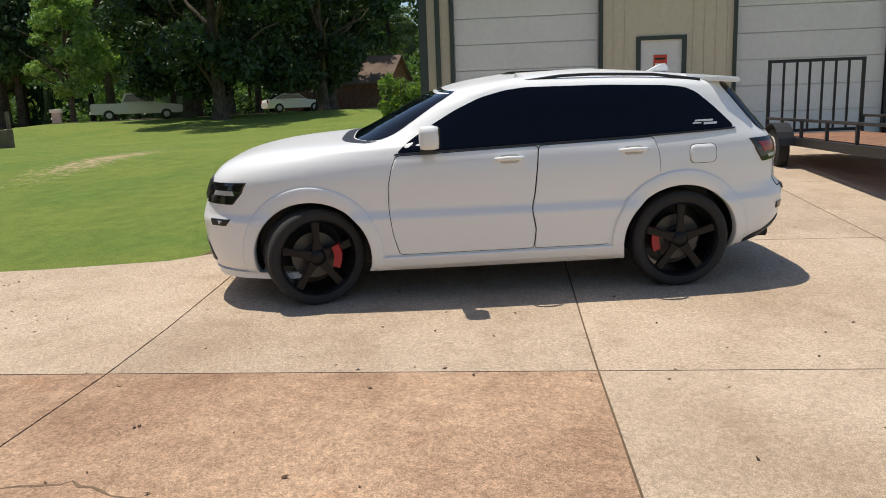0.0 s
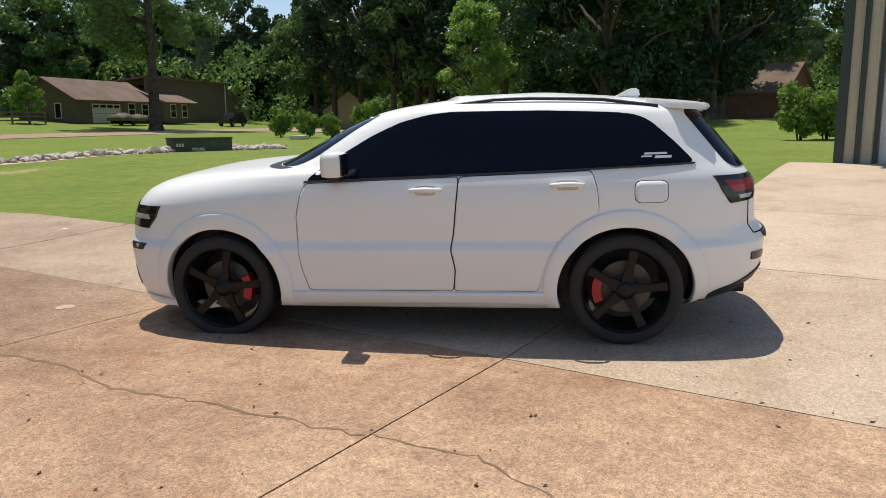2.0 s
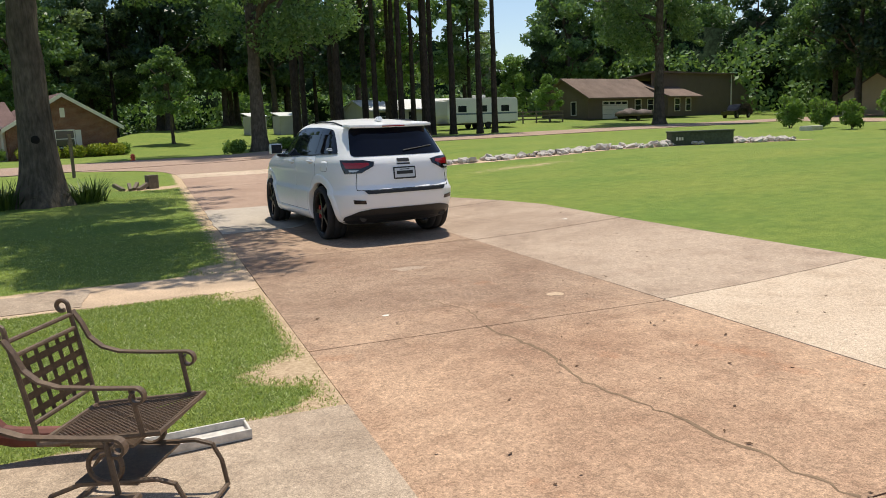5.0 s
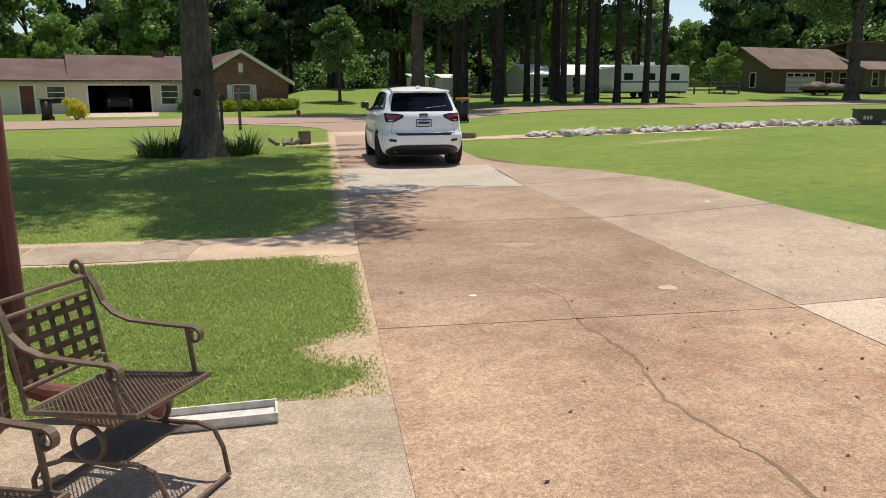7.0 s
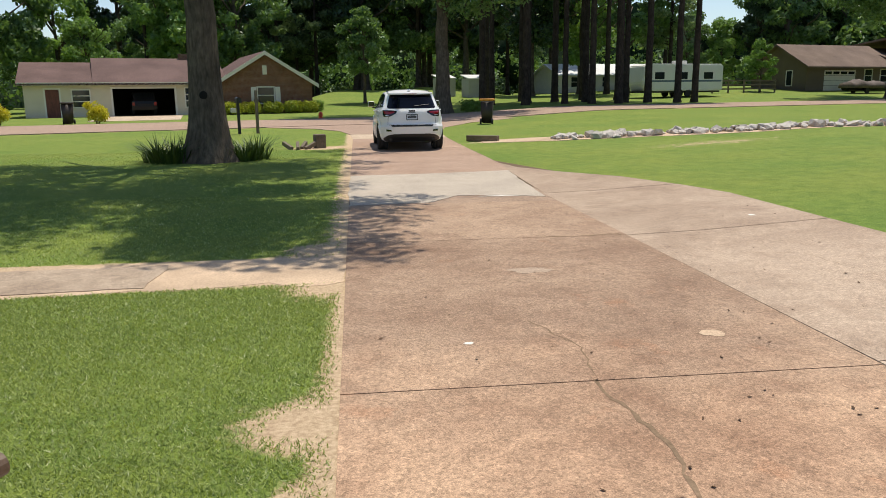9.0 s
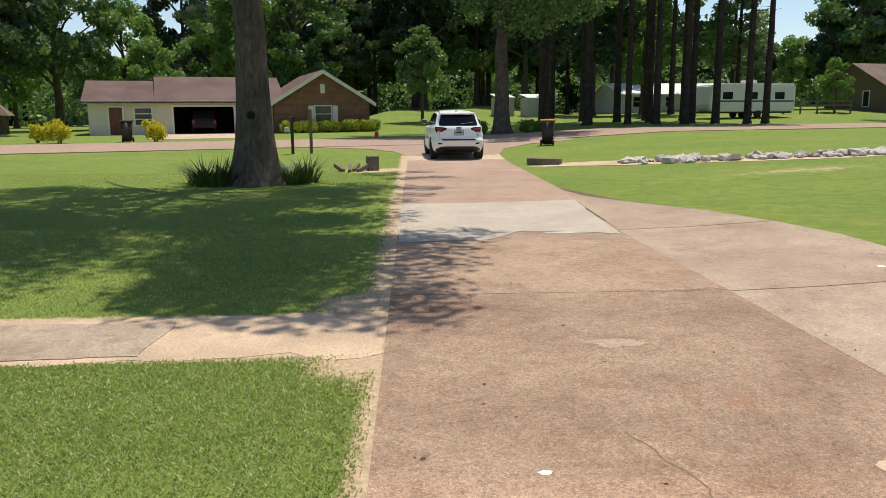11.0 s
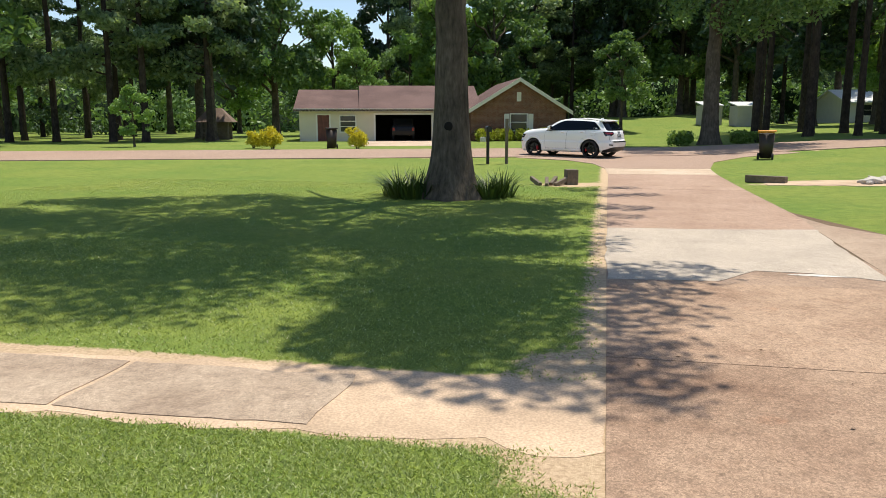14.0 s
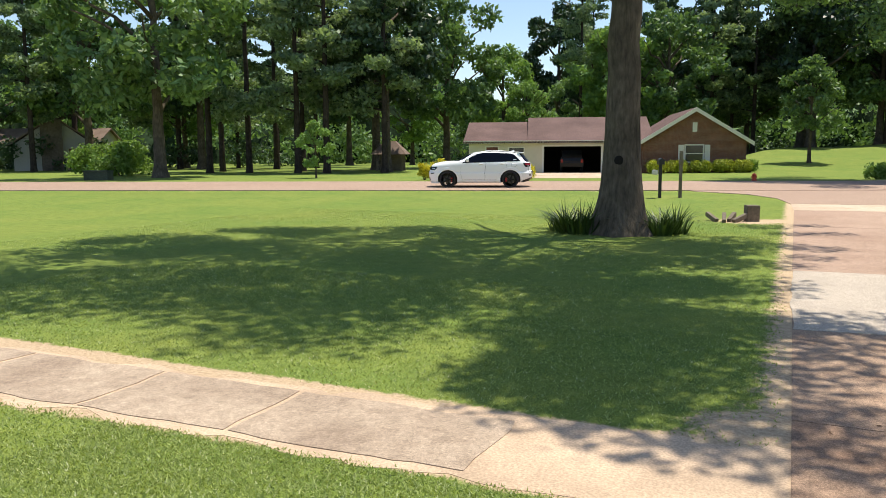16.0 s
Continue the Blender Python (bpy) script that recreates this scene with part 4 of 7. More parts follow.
def lawn_blades():
    """Short grass over the near lawn, one sheet of blades."""
    rng = np.random.default_rng(3)
    spots = []
    for x0, x1, y0, y1, n in ((-3.2, 1.0, 5.3, 9.1, 115000), (-8.0, -3.2, 4.2, 9.1, 60000), (-9, 1.0, 9.9, 15, 60000), (-14, 1.0, 15, 26, 40000)):
        p = np.stack((rng.uniform(x0, x1, n), rng.uniform(y0, y1, n)), 1)
        keep = [bare_at(x, y) < rng.uniform(0.3, 0.85) and not (x > 5.5 and not (x > 6.62 and (y > 4.2 or x > 9.7 and y > 2.7))) and not (y < 10.04 and y > 9.02 + 0.03 * x) for x, y in p]
        spots.append(p[np.array(keep)])
    p = np.concatenate(spots)
    n = len(p)
    z = np.array([ground_z(x, y) + (0.009 if x > 0.42 and not 8.5 < y < 10.5 else 0) for x, y in p])
    a = rng.uniform(0, 6.28, n)
    h = rng.uniform(0.008, 0.024, n)
    w = 0.0032 + 0.0016 * np.hypot(p[:, 0], p[:, 1] - 3) / 4
    b = np.stack((p[:, 0], p[:, 1], z), 1)
    s = np.stack((np.cos(a) * w, np.sin(a) * w, np.zeros(n)), 1)
    tip = b + np.stack((rng.normal(0, 0.014, n), rng.normal(0, 0.014, n), h), 1)
    v = np.stack((b - s, b + s, tip), 1).reshape(-1, 3)
    tagged(new("grass", cloud_mesh("grass", v, np.arange(n * 3).reshape(-1, 3), BLADE)), "short mown grass blades of the near lawn", "grass", kind="stuff")


lawn_blades()


# ---- buildings ----
def pane_window(parent, x, z, w, h, m, frame_mat, bars=1, shutters=None):
    """A window on a wall that faces -y in the space m: frame, pane, bars, shutters."""
    fr = part("window_frame", boxes((x - w / 2 - 0.09, -0.07, z - 0.09, x + w / 2 + 0.09, -0.005, z), (x - w / 2 - 0.09, -0.07, z + h, x + w / 2 + 0.09, -0.005, z + h + 0.09),
                                    (x - w / 2 - 0.09, -0.07, z, x - w / 2, -0.005, z + h), (x + w / 2, -0.07, z, x + w / 2 + 0.09, -0.005, z + h), m=m), frame_mat, parent, "pale window frame")
    part("pane", boxes((x - w / 2, -0.035, z, x + w / 2, -0.01, z + h), m=m), PANE, fr)
    for k in range(bars):
        q = z + h * (k + 1) / (bars + 1)
        part("glazing_bar", boxes((x - w / 2, -0.055, q - 0.03, x + w / 2, -0.036, q + 0.03), m=m), frame_mat, fr)
    if shutters:
        for s in (-1, 1):
            cx = x + s * (w / 2 + 0.33)
            part("shutter", boxes((cx - 0.2, -0.06, z - 0.05, cx + 0.2, -0.005, z + h + 0.05), bevel=0.015, m=m), shutters, fr, "slatted window shutter")


def roof_sheet(pts, thick, material, name, parent, label=""):
    bm = bmesh.new()
    top = [bm.verts.new(p) for p in pts]
    low = [bm.verts.new((p[0], p[1], p[2] - thick)) for p in pts]
    bm.faces.new(top)
    bm.faces.new(list(reversed(low)))
    n = len(pts)
    for i in range(n):
        bm.faces.new((top[i], low[i], low[(i + 1) % n], top[(i + 1) % n]))
    bmesh.ops.recalc_face_normals(bm, faces=bm.faces[:])
    return part(name, bm, material, parent, label)


def ranch_house():
    """Long low house: cream garage wing, brick gable."""
    h = thing("house", on_ground(-22.4, 60.9, 17.5), "single-storey house with cream siding, mauve shingle roof and a brick gable", "house", "houses across the road")
    I = Matrix()
    L, G, D, EV = 13.3, 7.5, 9.5, 2.35
    gx0, gx1, gz = 5.9, 10.3, 2.05
    wall = part("wall", boxes((0, 0, 0, gx0, 0.2, EV), (gx1, 0, 0, L, 0.2, EV), (gx0, 0, gz, gx1, 0.2, EV), (0, 0.2, 0, 0.2, D, EV), (0, D - 0.2, 0, L + G, D, EV)), CREAM, h, "cream siding wall")
    # inner surfaces are coloured near-black in place of the garage's own shade
    part("garage_interior", boxes((gx0 - 0.6, 5.4, 0, gx1 + 0.6, 5.5, 2.3), (gx0 - 0.7, 0.2, 0, gx0 - 0.6, 5.5, 2.3), (gx1 + 0.6, 0.2, 0, gx1 + 0.7, 5.5, 2.3), (gx0 - 0.7, 0.2, 2.3, gx1 + 0.7, 5.5, 2.34), (gx0 - 0.6, 0.2, 0.0, gx1 + 0.6, 5.4, 0.03)), BLACK_VOID, h, "open garage with its shade painted as near-black surfaces")
    part("garage_trim", boxes((gx0 - 0.14, -0.06, 0, gx0, -0.004, gz + 0.14), (gx1, -0.06, 0, gx1 + 0.14, -0.004, gz + 0.14), (gx0, -0.06, gz, gx1, -0.004, gz + 0.14)), WHITE_TRIM, h)
    part("fascia", boxes((-0.35, -0.5, EV - 0.05, L, -0.42, EV + 0.16)), WHITE_TRIM, h)
    door = part("door", boxes((1.4, -0.04, 0.0, 2.3, -0.003, 2.02)), RED_WOOD, h, "dark open entrance door")
    part("door_trim", boxes((1.28, -0.06, 0, 1.4, -0.004, 2.12), (2.3, -0.06, 0, 2.42, -0.004, 2.12), (1.4, -0.06, 2.02, 2.3, -0.004, 2.12)), WHITE_TRIM, door)
    pane_window(h, 3.75, 0.75, 1.15, 1.2, I, WHITE_TRIM, 2)
    pane_window(h, 11.7, 0.65, 1.2, 1.4, I, WHITE_TRIM, 2)
    # roofs: the left bay is a little lower
    for x0, x1, top in ((-0.4, 4.6, 4.15), (4.6, L + 1.0, 4.5)):
        roof_sheet([(x0, -0.5, EV + 0.1), (x1, -0.5, EV + 0.1), (x1, D / 2, top), (x0, D / 2, top)], 0.14, SHINGLE, "roof", h, "mauve shingle roof slope")
        roof_sheet([(x0, D / 2, top), (x1, D / 2, top), (x1, D + 0.5, EV + 0.1), (x0, D + 0.5, EV + 0.1)], 0.14, SHINGLE, "roof", h)
    bm = bmesh.new()
    prism(bm, [(0.0, EV), (D, EV), (D / 2, 4.05)], 0.2, Matrix.Translation((0.2, 0, 0)) @ Matrix.Rotation(math.pi / 2, 4, "Z"))
    part("side_gable", bm, CREAM, h)
    # brick gable stands forward of the wing
    y0, top = -1.2, 4.85
    bm = bmesh.new()
    prism(bm, [(L, 0), (L + G, 0), (L + G, EV), (L + G / 2, top - 0.15), (L, EV)], 0.25, Matrix.Translation((0, y0, 0)))
    brick = part("brick_gable", bm, BRICK_RED, h, "red-brown brick gable wall")
    part("brick_side", boxes((L + G - 0.25, y0 + 0.25, 0, L + G, D - 0.2, EV), (L, y0 + 0.25, 0, L + 0.25, 0.0, EV)), BRICK_RED, h)
    for s in (0, 1):
        xe = L - 0.45 if s == 0 else L + G + 0.45
        roof_sheet([(xe, y0 - 0.4, EV - 0.05), (L + G / 2, y0 - 0.4, top), (L + G / 2, D + 0.4, top), (xe, D + 0.4, EV - 0.05)], 0.14, SHINGLE, "roof", h)
        bm = bmesh.new()
        a, b = (xe, EV - 0.05), (L + G / 2, top)
        prism(bm, [a, b, (b[0], b[1] - 0.3), (a[0], a[1] - 0.3)] if s == 0 else [b, a, (a[0], a[1] - 0.3), (b[0], b[1] - 0.3)], 0.06, Matrix.Translation((0, y0 - 0.47, 0)))
        part("bargeboard", bm, WHITE_TRIM, h, "cream bargeboard")
    gm = Matrix.Translation((0, y0, 0))
    pane_window(h, L + G / 2, 0.85, 1.25, 1.2, gm, WHITE_TRIM, 1, WHITE_TRIM)
    part("gable_vent", boxes((L + G / 2 - 0.17, y0 - 0.05, 3.05, L + G / 2 + 0.17, y0 - 0.004, 3.75), bevel=0.01), WHITE_TRIM, h, "pale louvred gable vent")
    part("porch_post", boxes((L - 0.35, -0.42, 0, L - 0.22, -0.29, EV)), WHITE_TRIM, h)
    part("chimney", boxes((11.2, D / 2 - 0.3, 4.3, 12.0, D / 2 + 0.3, 4.85), bevel=0.02), BRICK_DARK, h, "low brick chimney")
    m = h.matrix_world
    # concrete strip to the garage
    c = [m @ Vector(p) for p in ((5.2, -0.1, 0), (10.8, -0.1, 0), (9.4, -13.0, 0), (4.2, -13.0, 0))]
    tagged(part("garage_drive", drape([(p.x, p.y) for p in c], 0.02, 2.0), NEW_CONCRETE), "pale concrete drive to the open garage", "driveway", kind="structure")
    hedge = put(shrub("clipped hedge with yellow-green tops under the gable window", 1.0, 1.0, HEDGE_LEAF, 3000, 0.07, 71, "hedge", "hedges"), 0, 0)
    for k, x in enumerate((L + 1.0, L + 2.5, L + 4.0, L + 5.5, L + 6.9)):
        p = m @ Vector((x, y0 - 1.0, 0))
        if k == 0:
            put(hedge, p.x, p.y, 10)
        else:
            again(hedge, p.x, p.y, 47 * k, 0.95 + 0.04 * (k % 2))
    for x in (L - 0.9, L + 7.7):
        p = m @ Vector((x, y0 - 0.6, 0))
        put(shrub("small dark shrub beside the house wall", 1.0, 0.6, SHRUB_LEAF, 1500, 0.07, int(x * 10), group="wall shrubs"), p.x, p.y)
    return m


def wheelie_bin(x, y, turn, lid, label):
    b = thing("wheeled_bin", on_ground(x, y, turn), label, "bin", "wheeled bins")
    bm = bmesh.new()
    r = bmesh.ops.create_cube(bm, size=1)
    for v in bm.verts:
        k = 0.29 if v.co.z > 0 else 0.22
        v.co = Vector((math.copysign(k, v.co.x), math.copysign(k + 0.05, v.co.y), 1.08 if v.co.z > 0 else 0.04))
    bmesh.ops.bevel(bm, geom=bm.edges[:], offset=0.04, segments=3, affect="EDGES")
    part("body", bm, BIN_BROWN, b, "", True)
    part("lid", boxes((-0.33, -0.40, 1.08, 0.33, 0.38, 1.17), bevel=0.035), lid, b, "hinged lid", True)
    bm = bmesh.new()
    tube(bm, [(-0.25, 0.42, 1.03), (0.25, 0.42, 1.03)], 0.02, 8)
    part("handle", bm, BIN_BROWN, b)
    for s in (-1, 1):
        bm = bmesh.new()
        lathe(bm, [(0.001, -0.04), (0.11, -0.04), (0.13, -0.025), (0.13, 0.025), (0.11, 0.04), (0.001, 0.04)], 20, Matrix.Translation((s * 0.27, 0.3, 0.13)) @ Matrix.Rotation(math.pi / 2, 4, "Y"))
        part("wheel", bm, RUBBER, b)
    return b


def brown_house():
    h = thing("house", on_ground(48.5, 79.0, 17, 0.05), "low house with dark brown siding and a brown shingle roof", "house", "houses across the road")
    I = Matrix()
    EV, D = 2.5, 7.5
    part("wall", boxes((0, 0, 0, 2.6, 0.2, EV), (2.6, 0, 2.15, 7.4, 0.2, EV), (7.4, 0, 0, 13.5, 0.2, EV), (0, 0.2, 0, 0.2, D, EV), (0, D - 0.2, 0, 22, D, EV)), BROWN_SIDING, h, "dark brown siding wall")
    gd = part("garage_door", boxes((2.6, 0.06, 0, 7.4, 0.12, 2.15)), WHITE_TRIM, h, "tan panelled garage door")
    for k in range(4):
        part("door_pane", boxes((2.85 + 1.15 * k, 0.03, 1.72, 3.75 + 1.15 * k, 0.056, 2.0)), PANE, gd)
    for q in (0.52, 1.05, 1.58):
        part("panel_joint", boxes((2.6, 0.052, q, 7.4, 0.058, q + 0.025)), BROWN_SIDING, gd)
    pane_window(h, 9.3, 0.9, 1.1, 1.3, I, WHITE_TRIM, 1)
    pane_window(h, 11.8, 0.9, 1.1, 1.3, I, WHITE_TRIM, 1)
    side = Matrix.Rotation(-math.pi / 2, 4, "Z")
    pane_window(h, -2.2, 0.6, 0.7, 1.5, side, WHITE_TRIM, 0)
    roof_sheet([(-0.6, -0.7, EV), (13.8, -0.7, EV), (13.8, D / 2, 5.0), (-0.6, D / 2, 5.0)], 0.18, SHINGLE_TAN, "roof", h, "brown shingle roof slope")
    roof_sheet([(-0.6, D / 2, 5.0), (13.8, D / 2, 5.0), (13.8, D + 0.6, EV), (-0.6, D + 0.6, EV)], 0.18, SHINGLE_TAN, "roof", h)
    bm = bmesh.new()
    prism(bm, [(0.0, EV), (D, EV), (D / 2, 4.75)], 0.2, Matrix.Translation((0.2, 0, 0)) @ Matrix.Rotation(math.pi / 2, 4, "Z"))
    part("gable", bm, BROWN_SIDING, h)
    # front wing and the tall end with its sloping roof
    part("wing_wall", boxes((13.5, -1.6, 0, 19.5, -1.4, EV), (13.3, -1.6, 0, 13.5, 0.2, EV)), BROWN_SIDING, h)
    pane_window(h, 15.2, 0.7, 1.0, 1.5, Matrix.Translation((0, -1.6, 0)), WHITE_TRIM, 1)
    pane_window(h, 17.6, 0.7, 1.0, 1.5, Matrix.Translation((0, -1.6, 0)), WHITE_TRIM, 1)
    roof_sheet([(13.0, -2.2, EV), (20.0, -2.2, EV), (20.0, 4.2, 4.8), (13.0, 4.2, 4.8)], 0.18, SHINGLE_TAN, "roof", h)
    bm = bmesh.new()
    prism(bm, [(19.5, 0), (39.0, 0), (39.0, 2.0), (33.0, 5.7), (19.5, 5.9), (14.5, 5.9), (14.5, 3.5), (19.5, 2.6)], 0.3, Matrix.Translation((0, 1.6, 0)))
    part("tall_wall", bm, BROWN_SIDING, h, "tall dark siding wall with a sloping top")
    roof_sheet([(14.2, 1.2, 5.9), (33.2, 1.2, 5.75), (33.2, 9.5, 4.6), (14.2, 9.5, 4.9)], 0.2, SHINGLE_TAN, "roof", h)
    part("corner_board", boxes((32.7, 1.5, 0, 32.9, 1.58, 5.6)), WHITE_TRIM, h)


def far_house(x, y, turn, w, label, wall, roof_mat, ev=2.5, top=5.0, d=8.0, chim=False):
    h = thing("house", on_ground(x, y, turn), label, "house", "far houses")
    part("wall", boxes((0, 0, 0, w, 0.25, ev), (0, 0.25, 0, 0.25, d, ev), (w - 0.25, 0.25, 0, w, d, ev), (0.25, d - 0.25, 0, w - 0.25, d, ev)), wall, h)
    for a, b in (((-0.4, -0.5), d / 2), ((-0.4, d + 0.5), d / 2)):
        roof_sheet([(-0.4, a[1], ev), (w + 0.4, a[1], ev), (w + 0.4, b, top), (-0.4, b, top)], 0.16, roof_mat, "roof", h)
    for s in (0, w - 0.25):
        bm = bmesh.new()
        prism(bm, [(0, ev), (d, ev), (d / 2, top - 0.15)], 0.25, Matrix.Translation((s + 0.25, 0, 0)) @ Matrix.Rotation(math.pi / 2, 4, "Z"))
        part("gable", bm, wall, h)
    for k in range(max(1, int(w / 4))):
        pane_window(h, w * (k + 0.5) / max(1, int(w / 4)), 0.8, 1.0, 1.2, Matrix(), WHITE_TRIM, 1)
    if chim:
        part("chimney", boxes((w - 2.2, -0.7, 0, w - 0.9, 0.0, top + 0.4), bevel=0.03), STONE_BROWN, h, "stone chimney on the gable end")
    return h


def workshop():
    """Steel workshop with two overhead doors."""
    X, Z = 16.2, 0.74
    s = thing("workshop", pose(X, 0, Z), "tan steel workshop with white overhead doors and dark green trim", "workshop")
    Y0, Y1, HT, D = 2.46, -12.0, 4.4, 11.0
    cols = [(2.46, 1.86), (-1.32, -2.0), (-3.02, -3.95), (-7.1, -12.0)]
    for a, b in cols:
        part("wall", boxes((0.0, b, -0.5, 0.12, a, 3.15)), SHOP_METAL, s)
    part("wall", boxes((0.0, -3.02, 2.1, 0.12, -2.0, 3.15)), SHOP_METAL, s)
    part("wall", boxes((0.0, Y1, 3.15, 0.12, Y0, HT)), SHOP_METAL, s)
    part("wall", boxes((0.12, Y0 - 0.12, -0.6, D, Y0, HT)), SHOP_METAL, s, "ribbed tan side wall")
    part("wall", boxes((D, Y1, -0.6, D + 0.12, Y0, HT), (0.12, Y1, -0.6, D, Y1 + 0.12, HT)), SHOP_METAL, s)
    # ribs of the siding
    y = Y0 - 0.1
    while y > -7.2:
        for a, b in cols[:3]:
            if b + 0.03 < y < a - 0.03:
                part("siding_rib", boxes((-0.02, y - 0.02, -0.3, -0.001, y + 0.02, 3.15)), SHOP_METAL, s)
        y -= 0.23
    for k in range(16):
        part("siding_rib", boxes((0.3 + 0.6 * k, Y0 + 0.001, -0.5, 0.34 + 0.6 * k, Y0 + 0.022, HT)), SHOP_METAL, s)
    part("corner_trim", boxes((-0.06, Y0 - 0.12, -0.5, 0.12, Y0 + 0.05, HT)), SHOP_TRIM, s, "dark green corner trim")
    bm = bmesh.new()
    box(bm, -0.16, Y0 - 0.40, -0.4, -0.04, Y0 - 0.30, HT, bevel=0.02)
    part("downspout", bm, SHOP_TRIM, s, "dark green downspout")
    for a, b in ((1.79, -1.25), (-4.02, -7.03)):
        part("door_trim", boxes((-0.05, a, -0.1, 0.10, a + 0.07, 3.22), (-0.05, b - 0.07, -0.1, 0.10, b, 3.22), (-0.05, b, 3.15, 0.10, a, 3.22)), SHOP_TRIM, s)
        od = part("overhead_door", boxes((0.16, b, -0.05, 0.20, a, 3.15)), SHOP_DOOR, s, "white sectional overhead door")
        n = 6
        for k in range(n):
            z0, z1 = -0.05 + 3.2 * k / n, -0.05 + 3.2 * (k + 1) / n
            part("door_panel", boxes((0.125, b + 0.02, z0 + 0.008, 0.16, a - 0.02, z1 - 0.008), bevel=0.006), SHOP_DOOR, od)
        part("bottom_seal", boxes((0.11, b, -0.06, 0.20, a, -0.01)), BLACK_PLASTIC, od)
    dr = part("door", boxes((0.02, -2.93, 0.02, 0.07, -2.09, 2.02)), SHOP_DOOR, s, "white steel door")
    part("door_frame", boxes((-0.03, -3.02, 0, 0.09, -2.93, 2.1), (-0.03, -2.09, 0, 0.09, -2.0, 2.1), (-0.03, -2.93, 2.02, 0.09, -2.09, 2.1)), SHOP_TRIM, dr, "dark door frame")
    part("door_sign", boxes((0.005, -2.63, 1.05, 0.018, -2.36, 1.72)), SIGN_RED, dr, "red-orange notice sheet")
    for z0, z1, c in ((1.12, 1.22, 1), (1.27, 1.30, 0), (1.34, 1.37, 0), (1.42, 1.55, 1), (1.62, 1.66, 0)):
        part("notice_bar", boxes((0.001, -2.60, z0, 0.0045, -2.39, z1)), WHITE_TRIM if c else BLACK_PLASTIC, dr)
    for z in (1.0, 1.25):
        bm = bmesh.new()
        bmesh.ops.create_uvsphere(bm, u_segments=12, v_segments=8, radius=0.035, matrix=Matrix.Translation((-0.02, -2.17, z)))
        part("door_knob", bm, STEEL, dr)
    part("step_edge", boxes((-0.12, -7.3, -0.35, 0.16, Y0, -0.055)), NEW_CONCRETE, s)
    for sgn in (0, 1):
        e = -0.4 if sgn == 0 else D + 0.5
        roof_sheet([(e, Y1 - 0.3, HT), (e, Y0 + 0.3, HT), (D / 2, Y0 + 0.3, HT + 1.5), (D / 2, Y1 - 0.3, HT + 1.5)], 0.1, SHOP_TRIM, "roof", s)


STONE_BROWN = worn("brown_stone", (0.16, 0.125, 0.10), 0.9, fine=6, broad=1.0, vary=0.35, relief=0.4)
GREY_SIDING = worn("grey_siding", (0.46, 0.44, 0.40), 0.8, fine=20, vary=0.1, relief=0.1)
WHITE_METAL = worn("white_metal_roof", (0.66, 0.66, 0.64), 0.5, fine=8, vary=0.08, relief=0.05)
RANCH = ranch_house()
brown_house()
workshop()
far_house(-91.1, 65.0, 24, 16.0, "grey siding house with a brown roof and stone chimney", GREY_SIDING, SHINGLE_TAN, 2.5, 5.0, 9.0)
g = far_house(-65.6, 62.5, 142, 10.0, "grey gabled house wing with a brown stone chimney", GREY_SIDING, SHINGLE_TAN, 2.6, 5.6, 7.5)
part("chimney", boxes((-0.75, 3.0, 0, -0.02, 5.0, 5.2), bevel=0.04), STONE_BROWN, g, "broad brown stone chimney")
pane_window(g, -1.5, 0.9, 0.9, 1.3, Matrix.Rotation(-math.pi / 2, 4, "Z"), RED_WOOD, 1, RED_WOOD)
far_house(27.0, 98.0, 10, 22.0, "long low white house behind the pines", WHITE_TRIM, WHITE_METAL, 2.3, 3.8, 8.0)
far_house(95.0, 74.0, 40, 13.0, "cream house far beyond the lawn", CREAM, SHINGLE_TAN, 2.6, 5.6, 8.0)
far_house(88.0, 11.5, 80, 12.0, "far brick house among trees", BRICK_RED, SHINGLE_TAN, 2.6, 5.6, 8.0)
for x, y, w in ((12.6, 79.0, 2.4), (9.8, 80.5, 1.8)):
    sh = thing("garden_shed", on_ground(x, y, 15), "small pale grey garden shed under the trees", "shed", "garden sheds")
    part("wall", boxes((0, 0, 0, w, 1.8, 1.9)), GREY_SIDING, sh)
    roof_sheet([(-0.1, -0.1, 1.9), (w + 0.1, -0.1, 1.9), (w + 0.1, 2.0, 2.3), (-0.1, 2.0, 2.3)], 0.08, WHITE_METAL, "roof", sh)
gz = thing("well_house", on_ground(-32.5, 66.5, 20), "small dark timber shelter with a brown pointed roof", "shelter")
for a in (-1.1, 1.1):
    for b in (-1.1, 1.1):
        part("post", boxes((a - 0.08, b - 0.08, 0, a + 0.08, b + 0.08, 1.6)), GREY_WOOD, gz)
part("rail", boxes((-1.1, -1.16, 0.5, 1.1, -1.06, 0.62), (-1.1, -1.16, 0.9, 1.1, -1.06, 1.0)), GREY_WOOD, gz)
bm = bmesh.new()
bmesh.ops.create_cone(bm, cap_ends=True, segments=4, radius1=2.3, radius2=0.7, depth=1.2, matrix=Matrix.Translation((0, 0, 2.1)) @ Matrix.Rotation(math.pi / 4, 4, "Z"))
part("roof", bm, SHINGLE_TAN, gz)
part("back_wall", boxes((-1.05, 1.0, 0, 1.05, 1.06, 1.6)), GREY_WOOD, gz)
wheelie_bin(7.35, 38.2, 165, BIN_ORANGE, "brown wheeled bin with an orange lid at the road edge")
wheelie_bin(-14.0, 45.4, 15, BIN_BROWN, "black wheeled bin beside the yellow shrub")


